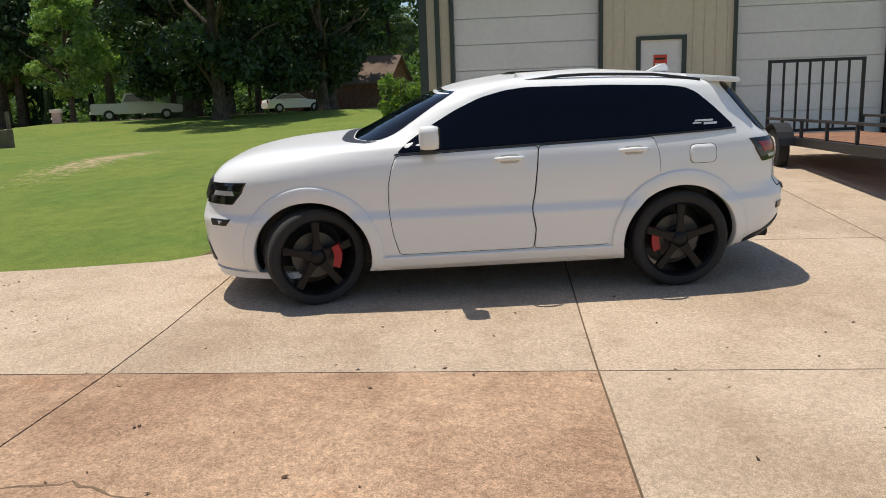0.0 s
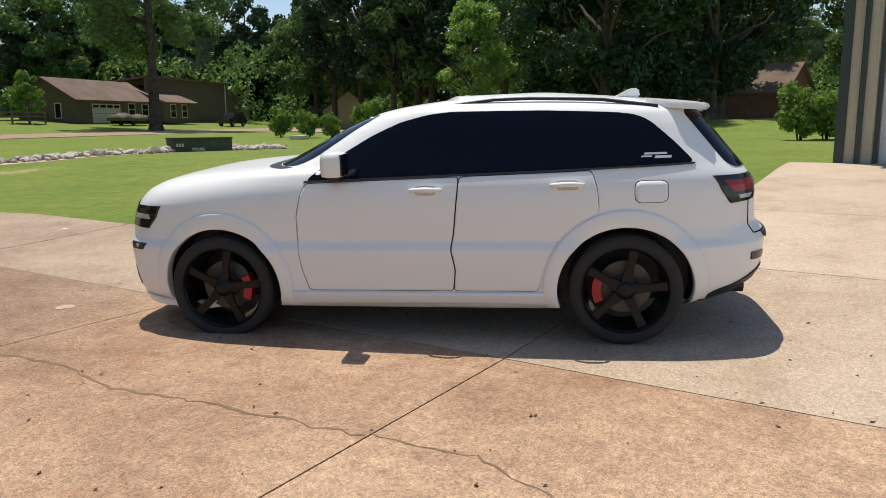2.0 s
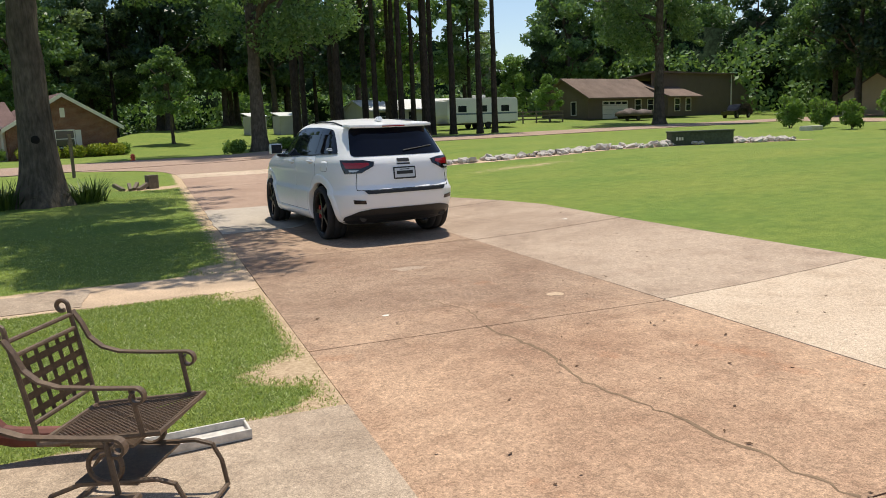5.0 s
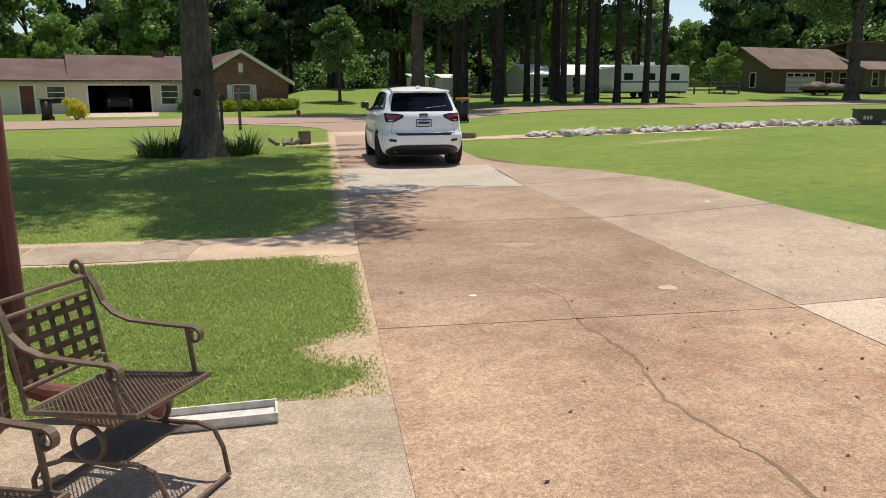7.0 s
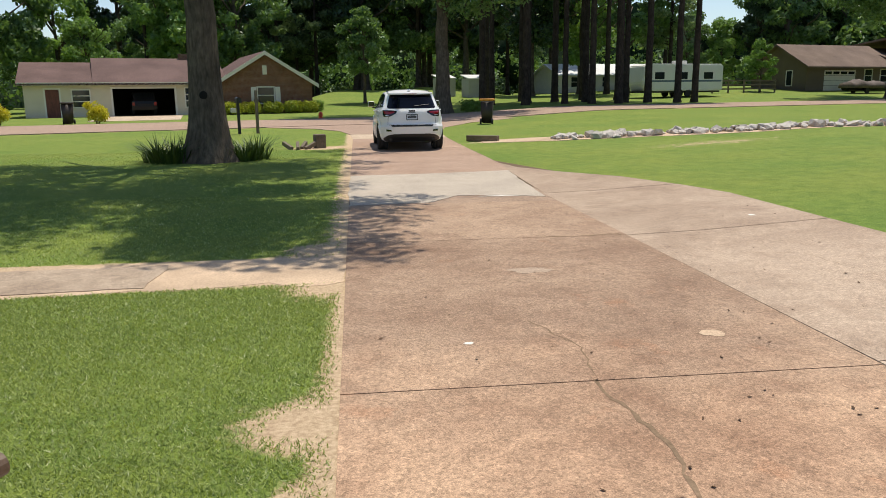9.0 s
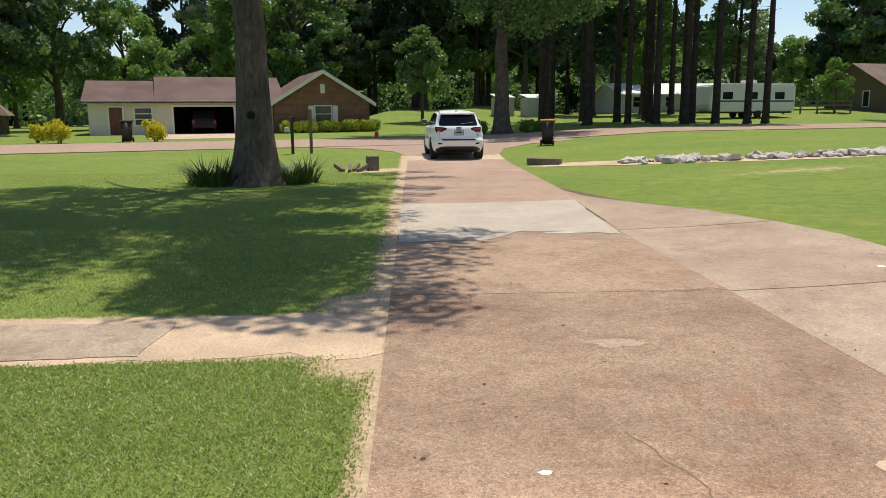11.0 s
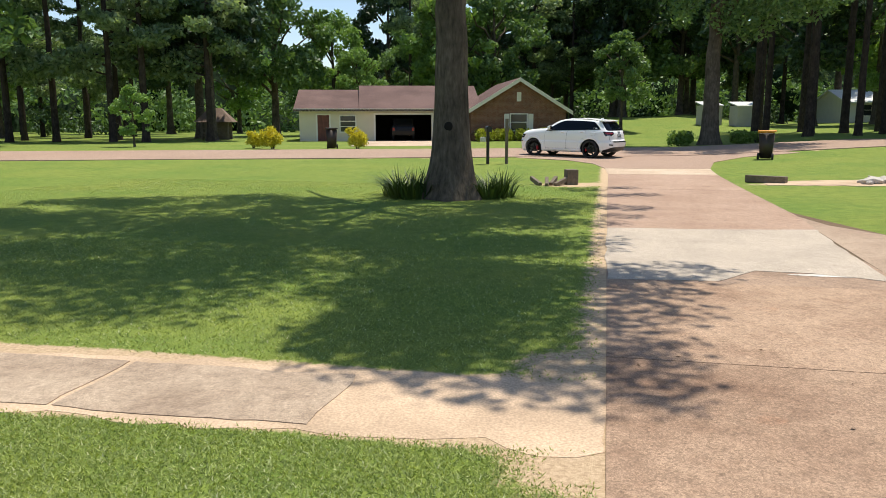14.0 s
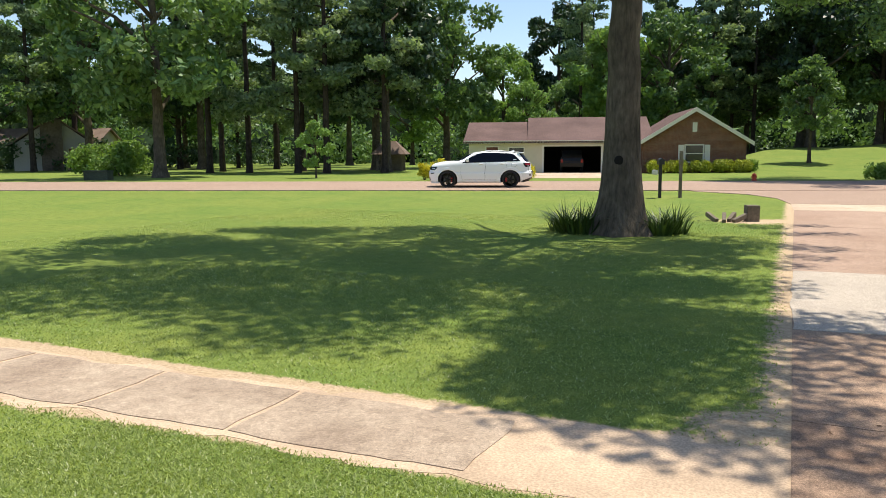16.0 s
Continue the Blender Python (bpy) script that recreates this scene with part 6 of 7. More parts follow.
def iron_chair(x, y, turn, seed_label):
    """Spring rocker: mesh seat, latticed back, scrolled arms, rocking base. It faces local +x; its width runs along y."""
    c = thing("patio_chair", pose(x, y, 0.02, 0, 0, turn) @ Matrix.Scale(0.94, 4), seed_label, "chair", "patio chairs")
    W, SZ = 0.46, 0.44
    # seat rim and its mesh
    bm = bmesh.new()
    tube(bm, [(-0.26, -W / 2, SZ - 0.03), (0.27, -W / 2, SZ + 0.02), (0.27, W / 2, SZ + 0.02), (-0.26, W / 2, SZ - 0.03), (-0.26, -W / 2, SZ - 0.03)], 0.014, 8)
    seat = part("seat_frame", bm, BRONZE, c)
    bm = bmesh.new()
    n = 22
    for k in range(1, n):
        u = k / n
        for p0, p1 in (((-0.26 + 0.53 * u, -W / 2), (-0.26, -W / 2 + W * u)), ((-0.26 + 0.53 * u, W / 2), (0.27, -W / 2 + W * u)), ((-0.26 + 0.53 * u, -W / 2), (0.27, W / 2 - W * u)), ((-0.26 + 0.53 * u, W / 2), (-0.26, W / 2 - W * u))):
            a = Vector((p0[0], p0[1], SZ - 0.03 + 0.05 * (p0[0] + 0.26) / 0.53))
            b = Vector((p1[0], p1[1], SZ - 0.03 + 0.05 * (p1[0] + 0.26) / 0.53))
            tube(bm, [a, b], 0.0032, 4, cap=False)
    tagged(part("seat_mesh", bm, BRONZE, seat, "woven steel mesh seat"), kind="stuff")
    # back: two bent uprights, rails and a lattice of flat straps
    lean = lambda z: -0.26 - 0.20 * max(0.0, z - SZ)
    for s in (-1, 1):
        bm = bmesh.new()
        tube(bm, [(lean(z), s * W / 2, z) for z in (SZ - 0.03, 0.6, 0.72, 0.82, 0.885)] + [(p[0], p[1], p[2]) for p in curl(lean(0.885) - 0.032, 0.895, 0.032, 0, 300, s * W / 2, 10, 0.35)], 0.011, 8)
        part("back_post", bm, BRONZE, c)
        bm = bmesh.new()
        arm = [(lean(0.87), 0.87), (lean(0.82) + 0.03, 0.81), (-0.275, 0.74), (-0.215, 0.69), (-0.13, 0.665), (0.05, 0.66), (0.2, 0.66)] + [(p[0], p[2]) for p in curl(0.2, 0.625, 0.035, 90, -230, 0, 14, 0.35)]
        line = [Vector((p[0], s * (W / 2 + 0.02), p[1])) for p in arm]
        rows = []
        for i, p in enumerate(line):
            d = (line[min(i + 1, len(line) - 1)] - line[max(i - 1, 0)]).normalized()
            nrm = Vector((-d.z, 0, d.x)) * 0.005
            rows.append([bm.verts.new(p + nrm + Vector((0, -0.016, 0))), bm.verts.new(p + nrm + Vector((0, 0.016, 0))), bm.verts.new(p - nrm + Vector((0, 0.016, 0))), bm.verts.new(p - nrm + Vector((0, -0.016, 0)))])
        for a, b in zip(rows, rows[1:]):
            for j in range(4):
                bm.faces.new((a[j], a[(j + 1) % 4], b[(j + 1) % 4], b[j]))
        bm.faces.new(rows[0])
        bm.faces.new(list(reversed(rows[-1])))
        bmesh.ops.recalc_face_normals(bm, faces=bm.faces[:])
        part("armrest", bm, BRONZE, c, "flat scrolled armrest")
        bm = bmesh.new()
        tube(bm, [(0.17, s * (W / 2 + 0.01), 0.655), (0.2, s * (W / 2 + 0.005), SZ + 0.01)], 0.011, 8)
        part("arm_post", bm, BRONZE, c)
    for z in (0.50, 0.79, 0.855):
        bm = bmesh.new()
        tube(bm, [(lean(z), -W / 2, z), (lean(z), W / 2, z)], 0.011, 8)
        part("back_rail", bm, BRONZE, c)
    for k in range(5):
        y0 = -W / 2 + 0.075 + (W - 0.15) * k / 4
        p0, p1 = Vector((lean(0.50), y0, 0.50)), Vector((lean(0.79), y0, 0.79))
        bm = bmesh.new()
        vs = [bm.verts.new(q) for q in (p0 - Vector((0, 0.015, 0)), p0 + Vector((0, 0.015, 0)), p1 + Vector((0, 0.015, 0)), p1 - Vector((0, 0.015, 0)))]
        bmesh.ops.solidify(bm, geom=[bm.faces.new(vs)], thickness=0.004)
        part("strap", bm, BRONZE, c)
    for k in range(4):
        z = 0.545 + 0.20 * k / 3
        bm = bmesh.new()
        vs = [bm.verts.new((lean(q) + 0.006, yy, q)) for q, yy in ((z - 0.015, -W / 2), (z - 0.015, W / 2), (z + 0.015, W / 2), (z + 0.015, -W / 2))]
        bmesh.ops.solidify(bm, geom=[bm.faces.new(vs)], thickness=0.004)
        part("strap", bm, BRONZE, c)
    # springs and the bent tube base
    for s in (-1, 1):
        bm = bmesh.new()
        ring = [(0.0 + 0.075 * math.cos(radians(a)), s * 0.2, 0.30 + 0.075 * math.sin(radians(a))) for a in range(0, 361, 20)]
        tube(bm, ring, 0.012, 6)
        part("spring_ring", bm, BRONZE, c, "round spring ring")
        bm = bmesh.new()
        tube(bm, [(-0.30, s * 0.2, 0.015), (-0.30, s * 0.2, 0.10), (-0.26, s * 0.2, 0.16), (-0.12, s * 0.2, 0.215), (0.22, s * 0.2, 0.24), (0.30, s * 0.2, 0.22), (0.34, s * 0.2, 0.14), (0.36, s * 0.2, 0.015)], 0.011, 8)
        part("leg", bm, BRONZE, c)
    for xx in (-0.30, 0.36):
        bm = bmesh.new()
        tube(bm, [(xx, -0.2, 0.02), (xx, 0.2, 0.02)], 0.011, 8)
        part("base_bar", bm, BRONZE, c)
    part("spring_plate", boxes((-0.14, -0.21, 0.385, 0.14, 0.21, 0.397), (-0.14, -0.21, 0.216, 0.14, 0.21, 0.226)), BRONZE, c)
    return c


iron_chair(-0.11, 4.50, -26, "brown wrought-iron patio rocker with a latticed back")
iron_chair(-0.37, 3.58, -26, "brown wrought-iron patio rocker beside its twin")


def porch_bits():
    """Splash trough, downspout end and the porch column."""
    s = thing("splash_block", pose(0.14, 5.09, 0.022, 0, 0, 5), "cracked white plastic splash trough under the downspout", "splash block")
    part("floor", boxes((-0.30, -0.085, 0, 0.30, 0.085, 0.014)), PLASTIC_WHITE, s)
    for y in (-0.085, 0.085):
        part("side_wall", boxes((-0.30, y - 0.007, 0.014, 0.30, y + 0.007, 0.052), bevel=0.005), PLASTIC_WHITE, s)
    part("end_wall", boxes((0.288, -0.077, 0.014, 0.30, 0.077, 0.045), bevel=0.004), PLASTIC_WHITE, s)
    d = thing("downspout", Matrix(), "faded red downspout bent along the porch edge at its foot", "downspout")
    bm = bmesh.new()
    tube(bm, [(-0.79, 5.32, 3.0), (-0.79, 5.32, 0.30), (-0.775, 5.315, 0.22), (-0.73, 5.30, 0.165), (-0.66, 5.28, 0.145), (-0.40, 5.215, 0.125), (-0.08, 5.135, 0.09)], 0.052, 12)
    part("pipe", bm, RED_WOOD, d)
    c = thing("porch_column", pose(-1.07, 5.0, 0.02), "dark brick corner pier of the porch", "column")
    part("brick_base", boxes((-0.24, -0.24, 0, 0.24, 0.24, 2.8)), BRICK_DARK, c, "dark brick pier")
    part("cap", boxes((-0.27, -0.27, 2.8, 0.27, 0.27, 2.95), bevel=0.01), WHITE_TRIM, c)


porch_bits()


def gravel_drive():
    tagged(part("gravel_drive", drape([(60, 60), (52, 40), (48, 29), (52, 23.0), (64, 14), (84, 4), (86, 7.5), (66, 18), (56, 27), (58, 37), (72, 64.5)], 0.05, 2.0), ROAD_MAT), "pale gravel drive beyond the lawn", "driveway", kind="structure")


gravel_drive()


# ---- the white car ----
AXLE, HALF_TRACK, WHEEL_R, MID = 1.4575, 0.80, 0.385, -0.2
CAR_Z = (0.24, 0.30, 0.40, 0.50, 0.62, 0.680, 0.732, 0.80, 0.90, 0.95, 1.00, 1.05, 1.09, 1.13, 1.16, 1.19, 1.21, 1.225, 1.24, 1.30, 1.40, 1.50, 1.58, 1.62, 1.65, 1.675, 1.695, 1.712)
CAR_F = (2.30, 2.36, 2.38, 2.395, 2.405, 2.405, 2.395, 2.37, 2.34, 2.32, 2.29, 2.25, 2.20, 2.11, 2.00, 1.86, 1.70, 1.46, 1.12, 1.00, 0.80, 0.60, 0.42, 0.28, 0.12, -0.10, -0.36, -0.68)
CAR_B = (-2.08, -2.27, -2.40, -2.455, -2.470, -2.472, -2.466, -2.405, -2.395, -2.39, -2.385, -2.375, -2.365, -2.345, -2.325, -2.30, -2.285, -2.27, -2.26, -2.21, -2.13, -2.05, -1.98, -1.86, -1.64, -1.42, -1.18, -0.98)
CAR_W = (0.87, 0.925, 0.948, 0.958, 0.968, 0.973, 0.938, 0.943, 0.947, 0.948, 0.945, 0.938, 0.930, 0.918, 0.906, 0.893, 0.884, 0.877, 0.870, 0.846, 0.806, 0.766, 0.722, 0.690, 0.650, 0.58, 0.47, 0.28)


def smooth_table(values):
    z = np.linspace(CAR_Z[0], CAR_Z[-1], 301)
    v = np.interp(z, CAR_Z, values)
    k = np.exp(-0.5 * (np.arange(-9, 10) / 1.8) ** 2)
    pad = np.concatenate((np.full(9, v[0]) + (np.arange(-9, 0) * (v[1] - v[0])), v, v[-1] + np.arange(1, 10) * (v[-1] - v[-2])))
    return z, np.convolve(pad, k / k.sum(), "valid")


TAB_F, TAB_B, TAB_W = smooth_table(CAR_F), smooth_table(CAR_B), smooth_table(CAR_W)


def car_dims(z):
    f, b, w = (float(np.interp(z, *t)) for t in (TAB_F, TAB_B, TAB_W))
    nf = 4.4 - 0.5 * step((z - 0.98) / 0.2) - 0.4 * step((z - 1.24) / 0.1)
    nb = 4.5 + 0.3 * step((z - 1.0) / 0.2) - 1.2 * step((z - 1.58) / 0.1)
    return f, b, w, nf, nb


def car_point(a, z, off=0.0):
    """A point of the car's skin: a is the angle round it in degrees (0 right, 90 front, 180 left, 270 rear)."""
    f, b, w, nf, nb = car_dims(z)
    c, s = math.cos(radians(a)), math.sin(radians(a))
    n, L = (nf, f - MID) if s >= 0 else (nb, MID - b)
    x, y = math.copysign(abs(c) ** (2 / n), c), math.copysign(abs(s) ** (2 / n), s)
    nx, ny = abs(x) ** (n - 1) / w, abs(y) ** (n - 1) / L
    q = math.hypot(nx, ny) or 1.0
    return Vector((x * w + math.copysign(nx / q * off, c), MID + y * L + math.copysign(ny / q * off, s), z))


def side_x(y, z):
    f, b, w, nf, nb = car_dims(z)
    n, u = (nf, (y - MID) / (f - MID)) if y >= MID else (nb, (MID - y) / (MID - b))
    return w * max(0.0, 1 - min(1.0, u) ** n) ** (1 / n)


def end_angle(x, z, front):
    """The angle at which the skin's front or rear end has that x."""
    f, b, w, nf, nb = car_dims(z)
    c = min(1.0, abs(x) / w) ** ((nf if front else nb) / 2)
    a = math.degrees(math.acos(c))
    a = a if x >= 0 else 180 - a
    return a if front else 360 - a


def side_angle(side, y, z):
    f, b, w, nf, nb = car_dims(z)
    n, u = (nf, (y - MID) / (f - MID)) if y >= MID else (nb, (MID - y) / (MID - b))
    a = math.degrees(math.asin(min(1.0, u ** (n / 2))))
    a = a if y >= MID else -a
    return (a if side > 0 else 180 - a) % 360


def rounded(outline, r=0.03, k=4):
    out = []
    n = len(outline)
    for i in range(n):
        p, a, b = Vector(outline[i]), Vector(outline[i - 1]), Vector(outline[(i + 1) % n])
        da, db = a - p, b - p
        ra = min(r, da.length * 0.45)
        rb = min(r, db.length * 0.45)
        s, e = p + da.normalized() * ra, p + db.normalized() * rb
        for j in range(k + 1):
            t = j / k
            out.append(tuple(s * (1 - t) ** 2 + p * 2 * t * (1 - t) + e * t * t))
    return out


def fill_grid(outline, cell):
    bm = bmesh.new()
    bm.faces.new([bm.verts.new((u, v, 0)) for u, v in outline])
    for axis in (0, 1):
        vals = [p[axis] for p in outline]
        c = math.ceil(min(vals) / cell[axis]) * cell[axis]
        while c < max(vals):
            co, no = ((c, 0, 0), (1, 0, 0)) if axis == 0 else ((0, c, 0), (0, 1, 0))
            bmesh.ops.bisect_plane(bm, geom=bm.verts[:] + bm.edges[:] + bm.faces[:], plane_co=co, plane_no=no)
            c += cell[axis]
    return bm


def give_depth(bm, inner):
    """Thickens a curved sheet: inner says where each rim point goes."""
    rim = [e for e in bm.edges if e.is_boundary]
    out = bmesh.ops.extrude_edge_only(bm, edges=rim)
    for v in (g for g in out["geom"] if isinstance(g, bmesh.types.BMVert)):
        v.co = inner(v.co)
    bmesh.ops.recalc_face_normals(bm, faces=bm.faces[:])


def side_patch(side, outline, off, depth=0.012, cell=0.05):
    bm = fill_grid(outline, (cell, cell))
    for v in bm.verts:
        y, z = v.co.x, v.co.y
        v.co = Vector((side * (side_x(y, z) + off), y, z))
    give_depth(bm, lambda c: c - Vector((side * depth, 0, 0)))
    if sum(f.normal.x * side for f in bm.faces) < 0:
        bmesh.ops.reverse_faces(bm, faces=bm.faces[:])
    return bm


def skin_patch(outline, off, depth=0.012, cell=(3.0, 0.04)):
    """A patch of the skin from an outline in (angle, height)."""
    bm = fill_grid(outline, cell)
    for v in bm.verts:
        v.co = car_point(v.co.x, v.co.y, off)
    give_depth(bm, lambda c: c + (Vector((0, MID, c.z)) - c).normalized() * depth)
    return bm


def end_patch(outline, front, off, depth=0.012):
    """The same, from an outline in (x, z) on the front or rear."""
    out = []
    for (x0, z0), (x1, z1) in zip(outline, outline[1:] + outline[:1]):
        k = max(1, int(abs(x1 - x0) / 0.06))
        for j in range(k):
            x, z = x0 + (x1 - x0) * j / k, z0 + (z1 - z0) * j / k
            out.append((end_angle(x, z, front), z))
    return skin_patch(out, off, depth)


def arch(y0, r, a0, a1, n=14):
    return [(y0 + r * math.cos(radians(a0 + (a1 - a0) * k / n)), WHEEL_R + r * math.sin(radians(a0 + (a1 - a0) * k / n))) for k in range(n + 1)]


def car_shell():
    """The closed skin, with the four wheel wells cut out."""
    bm = bmesh.new()
    zs = list(np.linspace(0.24, 0.63, 16)) + list(np.linspace(0.645, 0.76, 14)) + list(np.linspace(0.775, 1.13, 26)) + list(np.linspace(1.136, 1.245, 26)) + list(np.linspace(1.26, 1.6, 20)) + list(np.linspace(1.608, 1.712, 20))
    na = 200
    rings = []
    for z in zs:
        rings.append([bm.verts.new(car_point(360 * (k + 0.5) / na, z)) for k in range(na)])
    for a, b in zip(rings, rings[1:]):
        for k in range(na):
            bm.faces.new((a[k], a[(k + 1) % na], b[(k + 1) % na], b[k]))
    bm.faces.new(list(reversed(rings[0])))
    top = bm.verts.new((0, -0.85, 1.718))
    for k in range(na):
        bm.faces.new((rings[-1][k], rings[-1][(k + 1) % na], top))
    shell = new("shell", mesh_of("shell", bm, [WHITE_PAINT, BLACK_PLASTIC], True))
    cut = bmesh.new()
    for y in (AXLE, -AXLE):
        for s in (1, -1):
            bmesh.ops.create_cone(cut, cap_ends=True, segments=48, radius1=0.445, radius2=0.445, depth=0.6,
                                  matrix=Matrix.Translation((s * 0.88, y, WHEEL_R)) @ Matrix.Diagonal((1, 1.05, 1, 1)) @ Matrix.Rotation(math.pi / 2, 4, "Y"))
    knife = new("cutter", mesh_of("cutter", cut, BLACK_PLASTIC))
    mod = shell.modifiers.new("cut", "BOOLEAN")
    mod.operation, mod.object, mod.solver = "DIFFERENCE", knife, "EXACT"
    dg = bpy.context.evaluated_depsgraph_get()
    done = bpy.data.meshes.new_from_object(shell.evaluated_get(dg))
    bpy.data.objects.remove(shell)
    bpy.data.objects.remove(knife)
    out = bmesh.new()
    out.from_mesh(done)
    for f in out.faces:
        c = f.calc_center_median()
        f.smooth = True
        if min(math.hypot((c.y - y) / 1.05, c.z - WHEEL_R) for y in (AXLE, -AXLE)) < 0.447 and f.normal.z < 0.95:
            f.material_index, f.smooth = 1, False
        elif c.z < 0.245:
            f.material_index, f.smooth = 1, False
        else:
            f.material_index = 0
    return out


def wheel_meshes():
    turn = Matrix.Rotation(math.pi / 2, 4, "Y")
    tyre = bmesh.new()
    lathe(tyre, [(0.298, -0.125), (0.315, -0.142), (0.35, -0.147), (0.372, -0.138), (0.383, -0.115), (0.385, -0.06), (0.379, -0.058), (0.379, -0.048), (0.385, -0.046),
                 (0.385, 0.0), (0.385, 0.046), (0.379, 0.048), (0.379, 0.058), (0.385, 0.06), (0.383, 0.115), (0.372, 0.138), (0.35, 0.147), (0.315, 0.142), (0.298, 0.125)], 48, turn)
    rim = bmesh.new()
    lathe(rim, [(0.26, -0.12), (0.302, -0.128), (0.302, 0.10), (0.306, 0.13), (0.296, 0.134), (0.285, 0.118), (0.272, 0.07), (0.262, -0.12)], 48, turn)
    for k in range(5):
        a = 2 * math.pi * k / 5
        blade = bmesh.new()
        prism(blade, [(-0.055, 0.0), (-0.04, 0.05), (-0.026, 0.15), (-0.032, 0.285), (0.032, 0.285), (0.026, 0.15), (0.04, 0.05), (0.055, 0.0)], 0.035)
        bmesh.ops.bevel(blade, geom=blade.edges[:], offset=0.006, segments=2, affect="EDGES")
        me = bpy.data.meshes.new("b")
        # outer face of the spokes towards +x
        bmesh.ops.transform(blade, verts=blade.verts[:], matrix=Matrix.Rotation(a, 4, "X") @ Matrix.Translation((0.115, 0, 0)) @ Matrix.Rotation(math.pi / 2, 4, "Z"))
        blade.to_mesh(me)
        blade.free()
        rim.from_mesh(me)
        bpy.data.meshes.remove(me)
    hub = bmesh.new()
    lathe(hub, [(0.001, 0.128), (0.03, 0.127), (0.04, 0.122), (0.065, 0.116), (0.07, 0.10), (0.07, 0.04)], 28, turn)
    disc = bmesh.new()
    lathe(disc, [(0.001, 0.03), (0.09, 0.03), (0.095, 0.012), (0.185, 0.012), (0.19, 0.005), (0.19, -0.02), (0.001, -0.02)], 36, turn)
    return mesh_of("tyre", tyre, RUBBER, True), mesh_of("rim", rim, RIM_MAT), mesh_of("hub_cap", hub, RIM_MAT, True), mesh_of("brake_disc", disc, DISC_STEEL)


